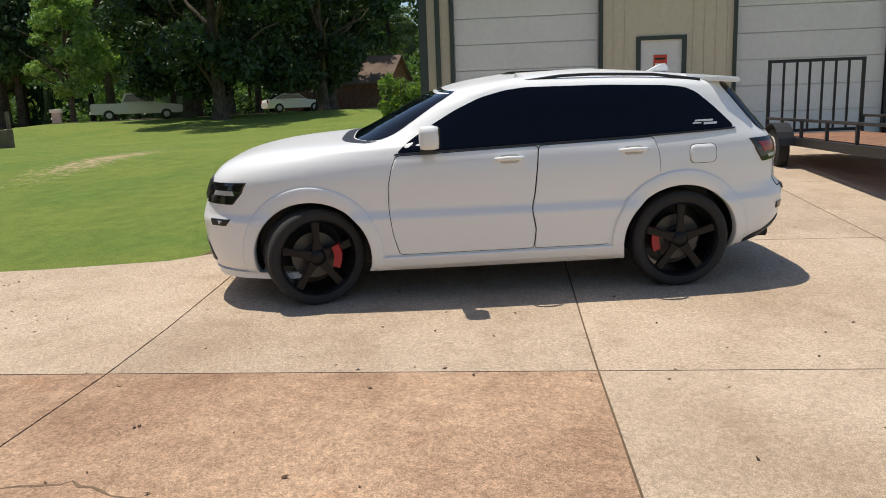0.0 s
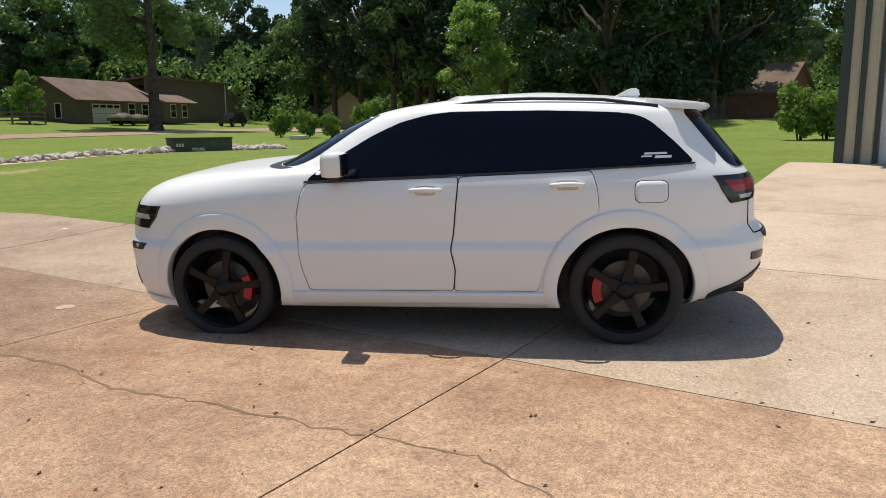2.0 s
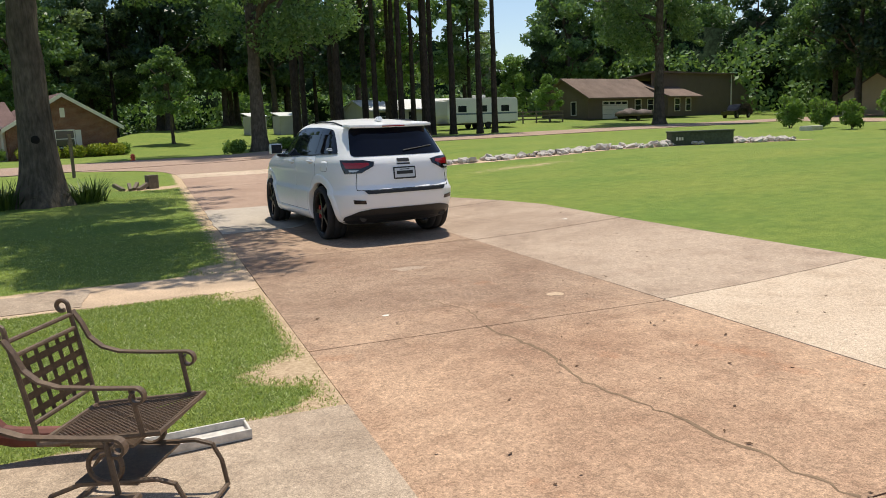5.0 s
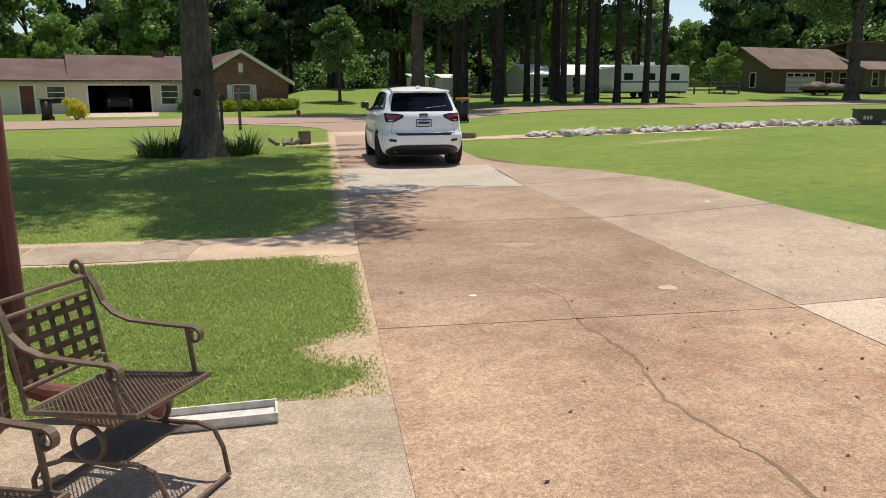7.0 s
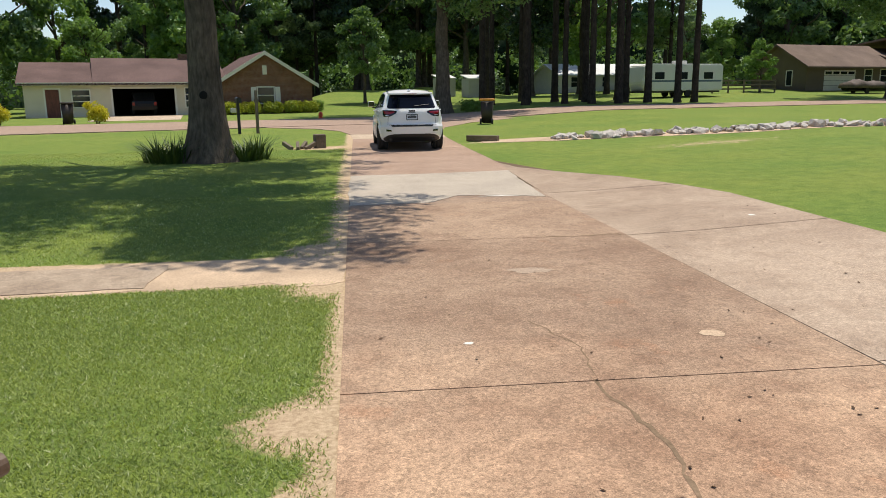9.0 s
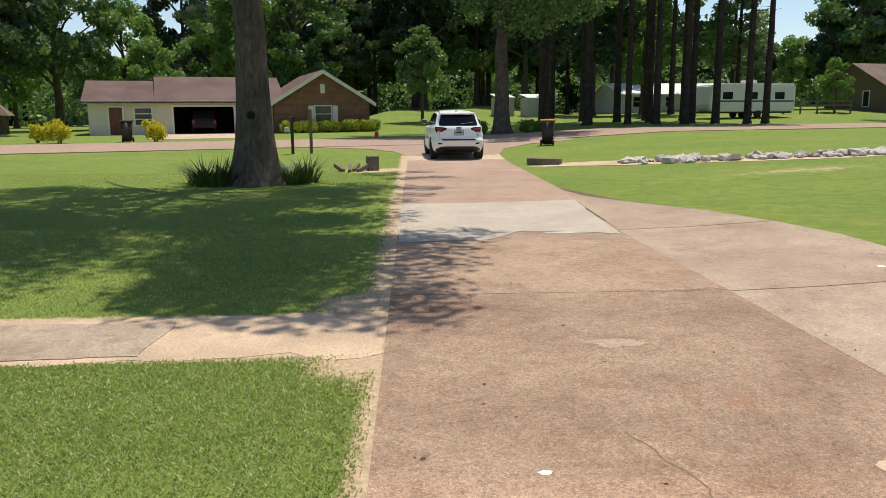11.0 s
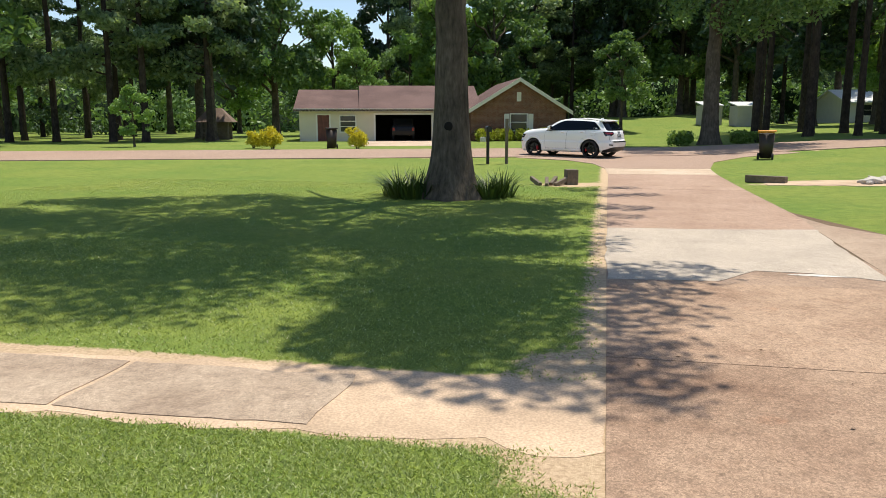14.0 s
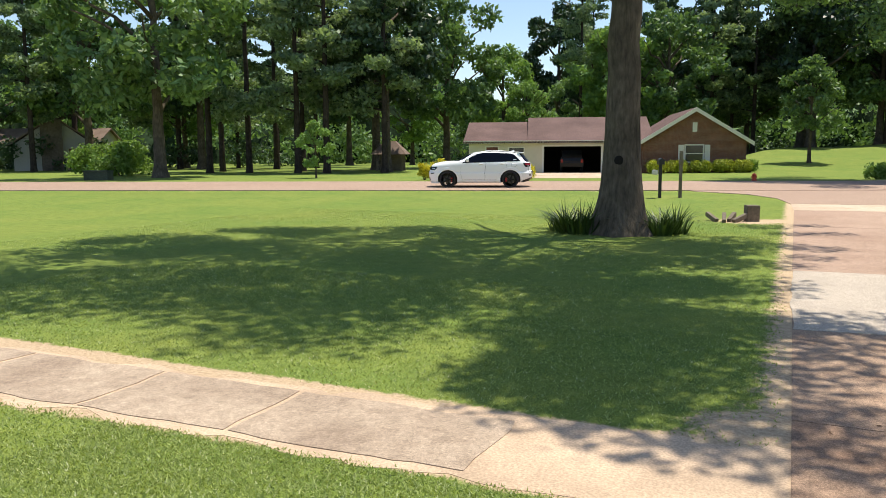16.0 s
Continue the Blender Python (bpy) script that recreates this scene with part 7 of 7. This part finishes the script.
def build_car():
    car = thing("suv", Matrix(), "white five-door sport utility vehicle with dark tinted windows and black wheels", "car")
    part("body", car_shell(), [WHITE_PAINT, BLACK_PLASTIC], car)
    # side glass on a black surround, pillar to pillar
    front_glass = [(0.70, 1.182), (-0.27, 1.206), (-0.27, 1.597), (-0.02, 1.565), (0.20, 1.492), (0.40, 1.385), (0.58, 1.275)]
    rear_glass = [(-0.33, 1.207), (-1.17, 1.228), (-1.17, 1.575), (-0.33, 1.598)]
    quarter = [(-1.21, 1.230), (-1.85, 1.252), (-1.72, 1.385), (-1.58, 1.505), (-1.50, 1.542), (-1.40, 1.56), (-1.21, 1.573)]
    frame_line = [(0.77, 1.166), (-1.0, 1.214), (-1.91, 1.242), (-1.76, 1.395), (-1.61, 1.525), (-1.52, 1.563), (-1.38, 1.582), (-0.9, 1.606), (-0.27, 1.614), (-0.10, 1.598), (0.10, 1.55), (0.30, 1.463), (0.50, 1.352), (0.66, 1.252)]
    for s in (-1, 1):
        part("window_surround", side_patch(s, rounded(frame_line, 0.05), 0.003), TINT_GLASS, car)
        for outline in (front_glass, rear_glass, quarter):
            part("side_window", side_patch(s, rounded(outline, 0.05), 0.006, 0.006), TINT_GLASS, car, "dark tinted side glass")
        part("belt_moulding", side_patch(s, [(0.78, 1.155), (-1.0, 1.203), (-1.90, 1.231), (-1.91, 1.243), (-1.0, 1.215), (0.77, 1.168)], 0.010), BLACK_PLASTIC, car)
        # doors stand a little proud of the shell, over dark gaps
        fd = [(0.77, 0.386), (0.815, 0.55), (0.838, 0.75), (0.835, 0.92), (0.80, 1.07), (0.765, 1.148), (-0.325, 1.178), (-0.285, 0.80), (-0.262, 0.69), (-0.292, 0.54), (-0.275, 0.386)]
        rd = [(-0.285, 0.386), (-0.302, 0.54), (-0.272, 0.69), (-0.295, 0.80), (-0.335, 1.178), (-1.225, 1.203), (-1.262, 1.09), (-1.275, 0.935)] + arch(-AXLE, 0.572, 66, 8, 8) + [(-0.865, 0.386)]
        grow = lambda o, g: [(cy + (y - cy) * (1 + g / 0.55), cz + (z - cz) * (1 + g / 0.42)) for cy, cz in [(sum(p[0] for p in o) / len(o), sum(p[1] for p in o) / len(o))] for y, z in o]
        for name, o, hy in (("front_door", fd, -0.10), ("rear_door", rd, -1.065)):
            part("door_gap", side_patch(s, rounded(grow(o, 0.005), 0.03), 0.0015, 0.006, 0.025), GAP_BLACK, car)
            door = part("door", side_patch(s, rounded(o, 0.03), 0.005, cell=0.02), WHITE_PAINT, car, "white " + name.replace("_", " "), True)
            z = 1.095 + 0.022 * (hy < -0.5)
            x = side_x(hy, z)
            bm = bmesh.new()
            n = 8
            tube(bm, [(s * (x + 0.008 + 0.042 * math.sin(math.pi * k / n) ** 0.5), hy + 0.11 - 0.22 * k / n, z + 0.008 * math.sin(math.pi * k / n)) for k in range(n + 1)], 0.014, 8, [0.012 + 0.006 * math.sin(math.pi * k / n) for k in range(n + 1)])
            part("handle", bm, WHITE_PAINT, door, "white pull handle", True)
            part("handle_cup", side_patch(s, rounded([(hy + 0.075, z - 0.035), (hy - 0.075, z - 0.035), (hy - 0.075, z + 0.03), (hy + 0.075, z + 0.03)], 0.03), 0.008, 0.004), PLASTIC_WHITE, door)
        # flared lips round the wheel wells
        for y0, a0, a1 in ((AXLE, -20, 200), (-AXLE, -18, 200)):
            bm = bmesh.new()
            rows = []
            n = 60
            for k in range(n + 1):
                a = radians(a0 + (a1 - a0) * k / n)
                ring = []
                for r, off in ((0.440, -0.06), (0.440, 0.012), (0.443, 0.018), (0.452, 0.021), (0.50, 0.021), (0.548, 0.017), (0.556, 0.013), (0.562, 0.004), (0.563, -0.02)):
                    y, z = y0 + r * 1.05 * math.cos(a) if r < 0.5 else y0 + r * math.cos(a), max(0.25, WHEEL_R + r * math.sin(a))
                    ring.append(bm.verts.new((s * (side_x(y, z) + off), y, z)))
                rows.append(ring)
            for p, q in zip(rows, rows[1:]):
                for j in range(8):
                    bm.faces.new((p[j], p[j + 1], q[j + 1], q[j]))
            bmesh.ops.recalc_face_normals(bm, faces=bm.faces[:])
            part("wheel_arch_flare", bm, WHITE_PAINT, car, "", True)
        part("sill", side_patch(s, rounded([(0.99, 0.245), (0.93, 0.372), (-0.93, 0.374), (-1.0, 0.255), (-0.80, 0.262), (-0.68, 0.292), (0.0, 0.278)], 0.02), 0.016, 0.04), WHITE_PAINT, car, "white side sill", True)
        # mirror
        y, z = 0.51, 1.292
        x = side_x(0.60, 1.20)
        mirror = part("mirror", boxes((s * (x + 0.05) - 0.0 if s > 0 else s * (x + 0.25), y - 0.075, z - 0.085, s * (x + 0.25) if s > 0 else s * (x + 0.05), y + 0.075, z + 0.085), bevel=0.048), WHITE_PAINT, car, "white door mirror cap", True)
        part("mirror_foot", boxes((min(s * (x - 0.03), s * (x + 0.12)), y - 0.03, 1.165, max(s * (x - 0.03), s * (x + 0.12)), y + 0.07, 1.205), bevel=0.015), BLACK_PLASTIC, mirror)
        part("mirror_glass", boxes((min(s * (x + 0.065), s * (x + 0.235)), y - 0.080, z - 0.072, max(s * (x + 0.065), s * (x + 0.235)), y - 0.066, z + 0.072), bevel=0.006), LAMP_DARK, mirror)
        # roof rail
        bm = bmesh.new()
        pts = []
        for k in range(13):
            yy = -0.18 - 1.50 * k / 12
            zz = 1.655 - 0.035 * max(0.0, (k - 5) / 7) + 0.034 * min(1, 4 * k / 12, 4 * (12 - k) / 12) + 0.008 * math.sin(math.pi * k / 12)
            pts.append((s * 0.60, yy, zz))
        tube(bm, [(p[0], p[1], p[2] - 0.010) for p in pts], 0.012, 8)
        part("roof_rail", bm, BLACK_PLASTIC, car, "black roof rail", True)
        # lamps
        ra, sa = (lambda xx, zz, fr: end_angle(s * xx, zz, fr)), (lambda yy, zz: side_angle(s, yy, zz))
        head = part("headlight", skin_patch([(sa(1.945, 0.985), 0.985), (sa(1.99, 0.90), 0.90), (sa(2.07, 0.815), 0.815), (ra(0.58, 0.82, True), 0.82), (ra(0.56, 0.975, True), 0.975)], 0.010, 0.02), LAMP_DARK, car, "smoked black headlight")
        part("headlight_lens", skin_patch([(sa(2.2, 0.92), 0.92), (sa(2.22, 0.88), 0.885), (ra(0.78, 0.88, True), 0.885), (ra(0.77, 0.92, True), 0.92)], 0.014, 0.005), LAMP_CLEAR, head)
        fog = part("fog_lamp", skin_patch([(sa(2.10, 0.68), 0.70), (sa(2.14, 0.64), 0.65), (ra(0.70, 0.65, True), 0.65), (ra(0.68, 0.70, True), 0.70)], 0.012, 0.02), BLACK_PLASTIC, car)
        part("fog_lens", skin_patch([(sa(2.16, 0.69), 0.69), (sa(2.18, 0.66), 0.662), (ra(0.75, 0.66, True), 0.662), (ra(0.74, 0.69, True), 0.69)], 0.015, 0.004), LAMP_CLEAR, fog)
        tail = part("taillight", skin_patch([(sa(-2.03, 1.15), 1.150), (sa(-2.09, 1.05), 1.05), (sa(-2.15, 0.965), 0.962), (ra(0.60, 0.97, False), 0.972), (ra(0.44, 1.03, False), 1.055), (ra(0.42, 1.12, False), 1.118), (ra(0.55, 1.14, False), 1.145)], 0.012, 0.02), LAMP_DARK, car, "smoked red taillight")
        part("red_lens", skin_patch([(sa(-2.10, 1.11), 1.118), (sa(-2.16, 1.03), 1.038), (ra(0.60, 1.035, False), 1.035), (ra(0.49, 1.07, False), 1.075), (ra(0.50, 1.11, False), 1.108)], 0.016, 0.005), LAMP_RED, tail, "deep red lens")
        part("reverse_lens", skin_patch([(sa(-2.20, 1.01), 1.014), (sa(-2.21, 0.99), 0.988), (ra(0.66, 0.99, False), 0.988), (ra(0.62, 1.01, False), 1.014)], 0.016, 0.005), LAMP_CLEAR, tail)
        part("reflector", end_patch([(s * 0.58, 0.555), (s * 0.72, 0.56), (s * 0.73, 0.615), (s * 0.59, 0.605)], False, 0.010), LAMP_DARK, car, "dark bumper reflector")
        bm = bmesh.new()
        tube(bm, [(s * 0.60, -2.18, 0.35), (s * 0.60, -2.29, 0.35)], 0.05, 20, cap=False)
        tube(bm, [(s * 0.60, -2.29, 0.35), (s * 0.60, -2.2, 0.35)], 0.047, 20)
        part("exhaust_tip", bm, BLACK_METAL, car, "black exhaust tip")
        # front caliper sits behind, rear one ahead of the hub
        for y0, d in ((AXLE, -1), (-AXLE, 1)):
            bm = bmesh.new()
            arc = [radians(-26 + 52 * k / 7) for k in range(8)]
            band = [(0.165 * math.cos(a) * d, 0.165 * math.sin(a)) for a in arc] + [(0.225 * math.cos(a) * d, 0.225 * math.sin(a)) for a in reversed(arc)]
            prism(bm, band, 0.08, Matrix.Translation((s * 0.86 + 0.04, y0, WHEEL_R)) @ Matrix.Rotation(math.pi / 2, 4, "Z"))
            part("brake_caliper", bm, CALIPER_RED, car, "red brake caliper")
    # fuel flap and window sticker are on the left flank
    flap = [(-1.51, 0.992), (-1.725, 0.992), (-1.725, 1.132), (-1.51, 1.132)]
    part("flap_gap", side_patch(-1, rounded([(-1.506, 0.988), (-1.729, 0.988), (-1.729, 1.136), (-1.506, 1.136)], 0.05), 0.001, 0.004), GAP_BLACK, car)
    part("fuel_flap", side_patch(-1, rounded(flap, 0.05), 0.004, 0.006), WHITE_PAINT, car, "white fuel filler flap", True)
    for y0, y1, z0, z1 in ((-1.57, -1.72, 1.300, 1.313), (-1.55, -1.62, 1.284, 1.294), (-1.64, -1.75, 1.276, 1.292)):
        part("sticker_bar", side_patch(-1, [(y0, z0), (y1, z0), (y1 - 0.005, z1), (y0 - 0.005, z1)], 0.010, 0.002), PLATE_WHITE, car)
    # windscreen, cowl and rear screen
    part("windscreen", end_patch(rounded([(-0.73, 1.25), (0.73, 1.25), (0.59, 1.60), (-0.59, 1.60)], 0.06), True, 0.006, 0.01), TINT_GLASS, car, "dark windscreen")
    part("wiper_cowl", end_patch(rounded([(-0.72, 1.2385), (0.72, 1.2385), (0.72, 1.25), (-0.72, 1.25)], 0.005), True, 0.008), BLACK_PLASTIC, car)
    part("rear_screen", end_patch(rounded([(-0.69, 1.19), (0.69, 1.19), (0.58, 1.585), (-0.58, 1.585)], 0.07), False, 0.006, 0.01), TINT_GLASS, car, "dark rear screen")
    bm = bmesh.new()
    sp = [(-0.66, -1.80), (-0.63, -2.0), (-0.3, -2.08), (0.3, -2.08), (0.63, -2.0), (0.66, -1.80), (0.5, -1.6), (-0.5, -1.6)]
    lo = [bm.verts.new((x, y, 1.572 + (y + 2.04) * 0.08)) for x, y in sp]
    hi = [bm.verts.new((x * 0.99, y, 1.612 + (y + 2.04) * 0.09)) for x, y in sp]
    bm.faces.new(hi)
    bm.faces.new(list(reversed(lo)))
    for i in range(8):
        bm.faces.new((lo[i], lo[(i + 1) % 8], hi[(i + 1) % 8], hi[i]))
    bmesh.ops.recalc_face_normals(bm, faces=bm.faces[:])
    bmesh.ops.bevel(bm, geom=bm.edges[:], offset=0.012, segments=2, affect="EDGES")
    spoiler = part("roof_spoiler", bm, WHITE_PAINT, car, "white roof spoiler")
    part("brake_lamp", boxes((-0.17, -2.087, 1.580, 0.17, -2.075, 1.597), bevel=0.004), LAMP_RED, spoiler)
    bm = bmesh.new()
    prism(bm, [(-0.10, 0), (0.11, 0), (0.03, 0.035), (-0.02, 0.065), (-0.085, 0.068)], 0.08, Matrix.Translation((0.035, -1.52, 1.662)) @ Matrix.Rotation(math.pi / 2, 4, "Z"))
    bmesh.ops.bevel(bm, geom=bm.edges[:], offset=0.012, segments=2, affect="EDGES")
    part("antenna_fin", bm, WHITE_PAINT, car, "white roof antenna fin")
    # tailgate seam, handle recess, plate, badge, wiper, step pad
    for x in (-0.68, 0.68):
        part("tailgate_gap", end_patch([(x - 0.003, 0.74), (x + 0.003, 0.74), (x * 0.965 + 0.003, 0.98), (x * 0.965 - 0.003, 0.98)], False, 0.003), GAP_BLACK, car)
    part("tailgate_gap", end_patch([(-0.68, 0.737), (0.68, 0.737), (0.68, 0.744), (-0.68, 0.744)], False, 0.003), GAP_BLACK, car)
    part("plate_recess", end_patch(rounded([(-0.30, 0.86), (0.30, 0.86), (0.26, 1.06), (-0.26, 1.06)], 0.04), False, 0.003), WHITE_PAINT, car)
    plate = part("number_plate", end_patch(rounded([(-0.165, 0.865), (0.165, 0.865), (0.165, 1.03), (-0.165, 1.03)], 0.015), False, 0.012), BLACK_PLASTIC, car, "pale plate in a black frame")
    part("plate_face", end_patch([(-0.148, 0.885), (0.148, 0.885), (0.148, 1.012), (-0.148, 1.012)], False, 0.018, 0.005), PLATE_WHITE, plate)
    for x0, x1, z0, z1 in ((-0.12, 0.12, 0.93, 0.975), (-0.07, 0.07, 0.99, 1.0)):
        part("plate_bar", end_patch([(x0, z0), (x1, z0), (x1, z1), (x0, z1)], False, 0.021, 0.003), BLACK_PLASTIC, plate)
    part("badge", end_patch(rounded([(-0.09, 1.10), (0.09, 1.10), (0.09, 1.145), (-0.09, 1.145)], 0.015), False, 0.014), BLACK_PLASTIC, car, "black badge bar")
    part("tailgate_handle", end_patch(rounded([(-0.10, 1.062), (0.10, 1.062), (0.10, 1.08), (-0.10, 1.08)], 0.006), False, 0.008), BLACK_PLASTIC, car)
    part("step_pad", end_patch(rounded([(-0.56, 0.69), (0.56, 0.69), (0.60, 0.735), (-0.60, 0.735)], 0.015), False, 0.016, 0.03), BLACK_PLASTIC, car, "black bumper step pad")
    part("diffuser", end_patch(rounded([(-0.76, 0.25), (0.76, 0.25), (0.80, 0.36), (0.66, 0.455), (0.50, 0.485), (-0.50, 0.485), (-0.66, 0.455), (-0.80, 0.36)], 0.04), False, 0.014, 0.03), BLACK_PLASTIC, car, "black rear diffuser")
    bm = bmesh.new()
    p0, p1 = car_point(end_angle(0.05, 1.25, False), 1.25, 0.025), car_point(end_angle(0.50, 1.30, False), 1.30, 0.022)
    tube(bm, [p0, (p0 + p1) / 2 + Vector((0, -0.01, 0)), p1], 0.009, 6)
    part("rear_wiper", bm, BLACK_PLASTIC, car)
    # grille with its slots, lower intake and lip
    grille = part("grille", end_patch(rounded([(-0.57, 0.84), (0.57, 0.84), (0.55, 1.0), (-0.55, 1.0)], 0.03), True, 0.010), BLACK_PLASTIC, car, "black seven-slot grille")
    for k in range(7):
        x = -0.45 + 0.15 * k
        part("grille_slot", end_patch(rounded([(x - 0.055, 0.86), (x + 0.055, 0.86), (x + 0.055, 0.972), (x - 0.055, 0.972)], 0.015), True, 0.016, 0.01), LAMP_DARK, grille)
    part("lower_intake", end_patch(rounded([(-0.62, 0.33), (0.62, 0.33), (0.55, 0.50), (-0.55, 0.50)], 0.04), True, 0.008), BLACK_PLASTIC, car)
    part("front_lip", skin_patch([(30, 0.205), (150, 0.205), (150, 0.262), (30, 0.262)], 0.03, 0.10), WHITE_PAINT, car, "white front lip")
    # wheels roll on their own axles
    tyre, rim, hub, disc = wheel_meshes()
    wheels = []
    for s in (-1, 1):
        for y in (AXLE, -AXLE):
            w = new("wheel")
            w.parent = car
            w.matrix_basis = pose(s * HALF_TRACK, y, WHEEL_R, 0, 0, 0 if s > 0 else 180)
            for name, data in (("tyre", tyre), ("rim", rim), ("hub_cap", hub), ("brake_disc", disc)):
                o = new(name, data)
                o.parent = w
            wheels.append((w, s, y))
    return car, wheels


CAR, WHEELS = build_car()


# ---- what moves ----
CAR_ROWS = [
    (0.0, 6.60, 0.93, 97.2), (0.5, 6.30, 1.735, 102.9), (1.0, 5.92, 2.55, 106.9), (1.5, 5.51, 3.42, 111.0), (2.0, 5.03, 4.38, 113.9), (2.5, 4.65, 5.51, 112.0), (3.0, 4.20, 6.90, 108.4),
    (3.5, 3.74, 8.44, 103.2), (4.0, 3.42, 10.13, 100.0), (6.5, 2.83, 18.49, 91.2), (7.0, 2.74, 20.03, 91.2), (8.0, 2.70, 23.23, 91.0), (9.0, 2.72, 26.49, 90.8),
    (9.5, 2.74, 28.2, 90.8), (12.0, 2.49, 35.66, 98.5), (13.0, 1.62, 37.9, 116.1), (13.5, 0.75, 39.2, 131.2), (14.0, -0.60, 40.4, 152.0), (14.5, -2.28, 41.2, 180.0),
    (15.0, -4.78, 40.8, 192.0), (15.5, -7.95, 39.9, 197.0), (16.0, -12.5, 38.7, 198.0)]


def car_at(t):
    """The car's place and heading: a smooth line through its rows."""
    r = CAR_ROWS
    i = max(0, min(len(r) - 2, sum(q[0] <= t for q in r) - 1))
    a, b = r[i], r[i + 1]
    p, n = r[max(i - 1, 0)], r[min(i + 2, len(r) - 1)]
    h = b[0] - a[0]
    u = (t - a[0]) / h
    out = []
    for k in (1, 2, 3):
        d = (b[k] - a[k]) / h
        ma = d if p is a else 0.5 * ((a[k] - p[k]) / (a[0] - p[0]) + d)
        mb = d if n is b else 0.5 * ((n[k] - b[k]) / (n[0] - b[0]) + d)
        out.append(a[k] * (1 + 2 * u) * (1 - u) ** 2 + ma * h * u * (1 - u) ** 2 + b[k] * u * u * (3 - 2 * u) + mb * h * u * u * (u - 1))
    return out


def road_z(x, y):
    return ground_z(x, y) + 0.014


def car_pose(t):
    x, y, a = car_at(t)
    c, s = math.cos(radians(a)), math.sin(radians(a))
    f = road_z(x + AXLE * c, y + AXLE * s)
    b = road_z(x - AXLE * c, y - AXLE * s)
    l = road_z(x - HALF_TRACK * s, y + HALF_TRACK * c)
    r = road_z(x + HALF_TRACK * s, y - HALF_TRACK * c)
    return Matrix.Translation((x, y, (f + b) / 2)) @ pose(0, 0, 0, 0, 0, a - 90) @ pose(0, 0, 0, math.degrees(math.atan2(f - b, 2 * AXLE)), math.degrees(math.atan2(l - r, 2 * HALF_TRACK)), 0)


def motions():
    walk(CAR, [(k / 5, car_pose(k / 5)) for k in range(81)])
    gone, ways = 0.0, []
    last = car_at(0.0)
    for k in range(241):
        t = k / 15
        now = car_at(t)
        ds = math.hypot(now[0] - last[0], now[1] - last[1])
        turn = now[2] - last[2]
        gone += ds
        steer = math.degrees(math.atan2(2 * AXLE * radians(turn), ds)) if ds > 0.02 else 22.0
        ways.append((t, gone, max(-30.0, min(30.0, steer))))
        last = now
    for w, s, y in WHEELS:
        rows = []
        for i, (t, d, _) in enumerate(ways):
            near = ways[max(0, i - 4):i + 5]
            st = sum(q[2] for q in near) / len(near) if y > 0 else 0.0
            rows.append((t, Matrix.Translation((s * HALF_TRACK, y, WHEEL_R)) @ Matrix.Rotation(radians(st), 4, "Z") @ Matrix.Rotation(-d / WHEEL_R, 4, "X") @ pose(0, 0, 0, 0, 0, 0 if s > 0 else 180)))
        walk(w, rows)


motions()
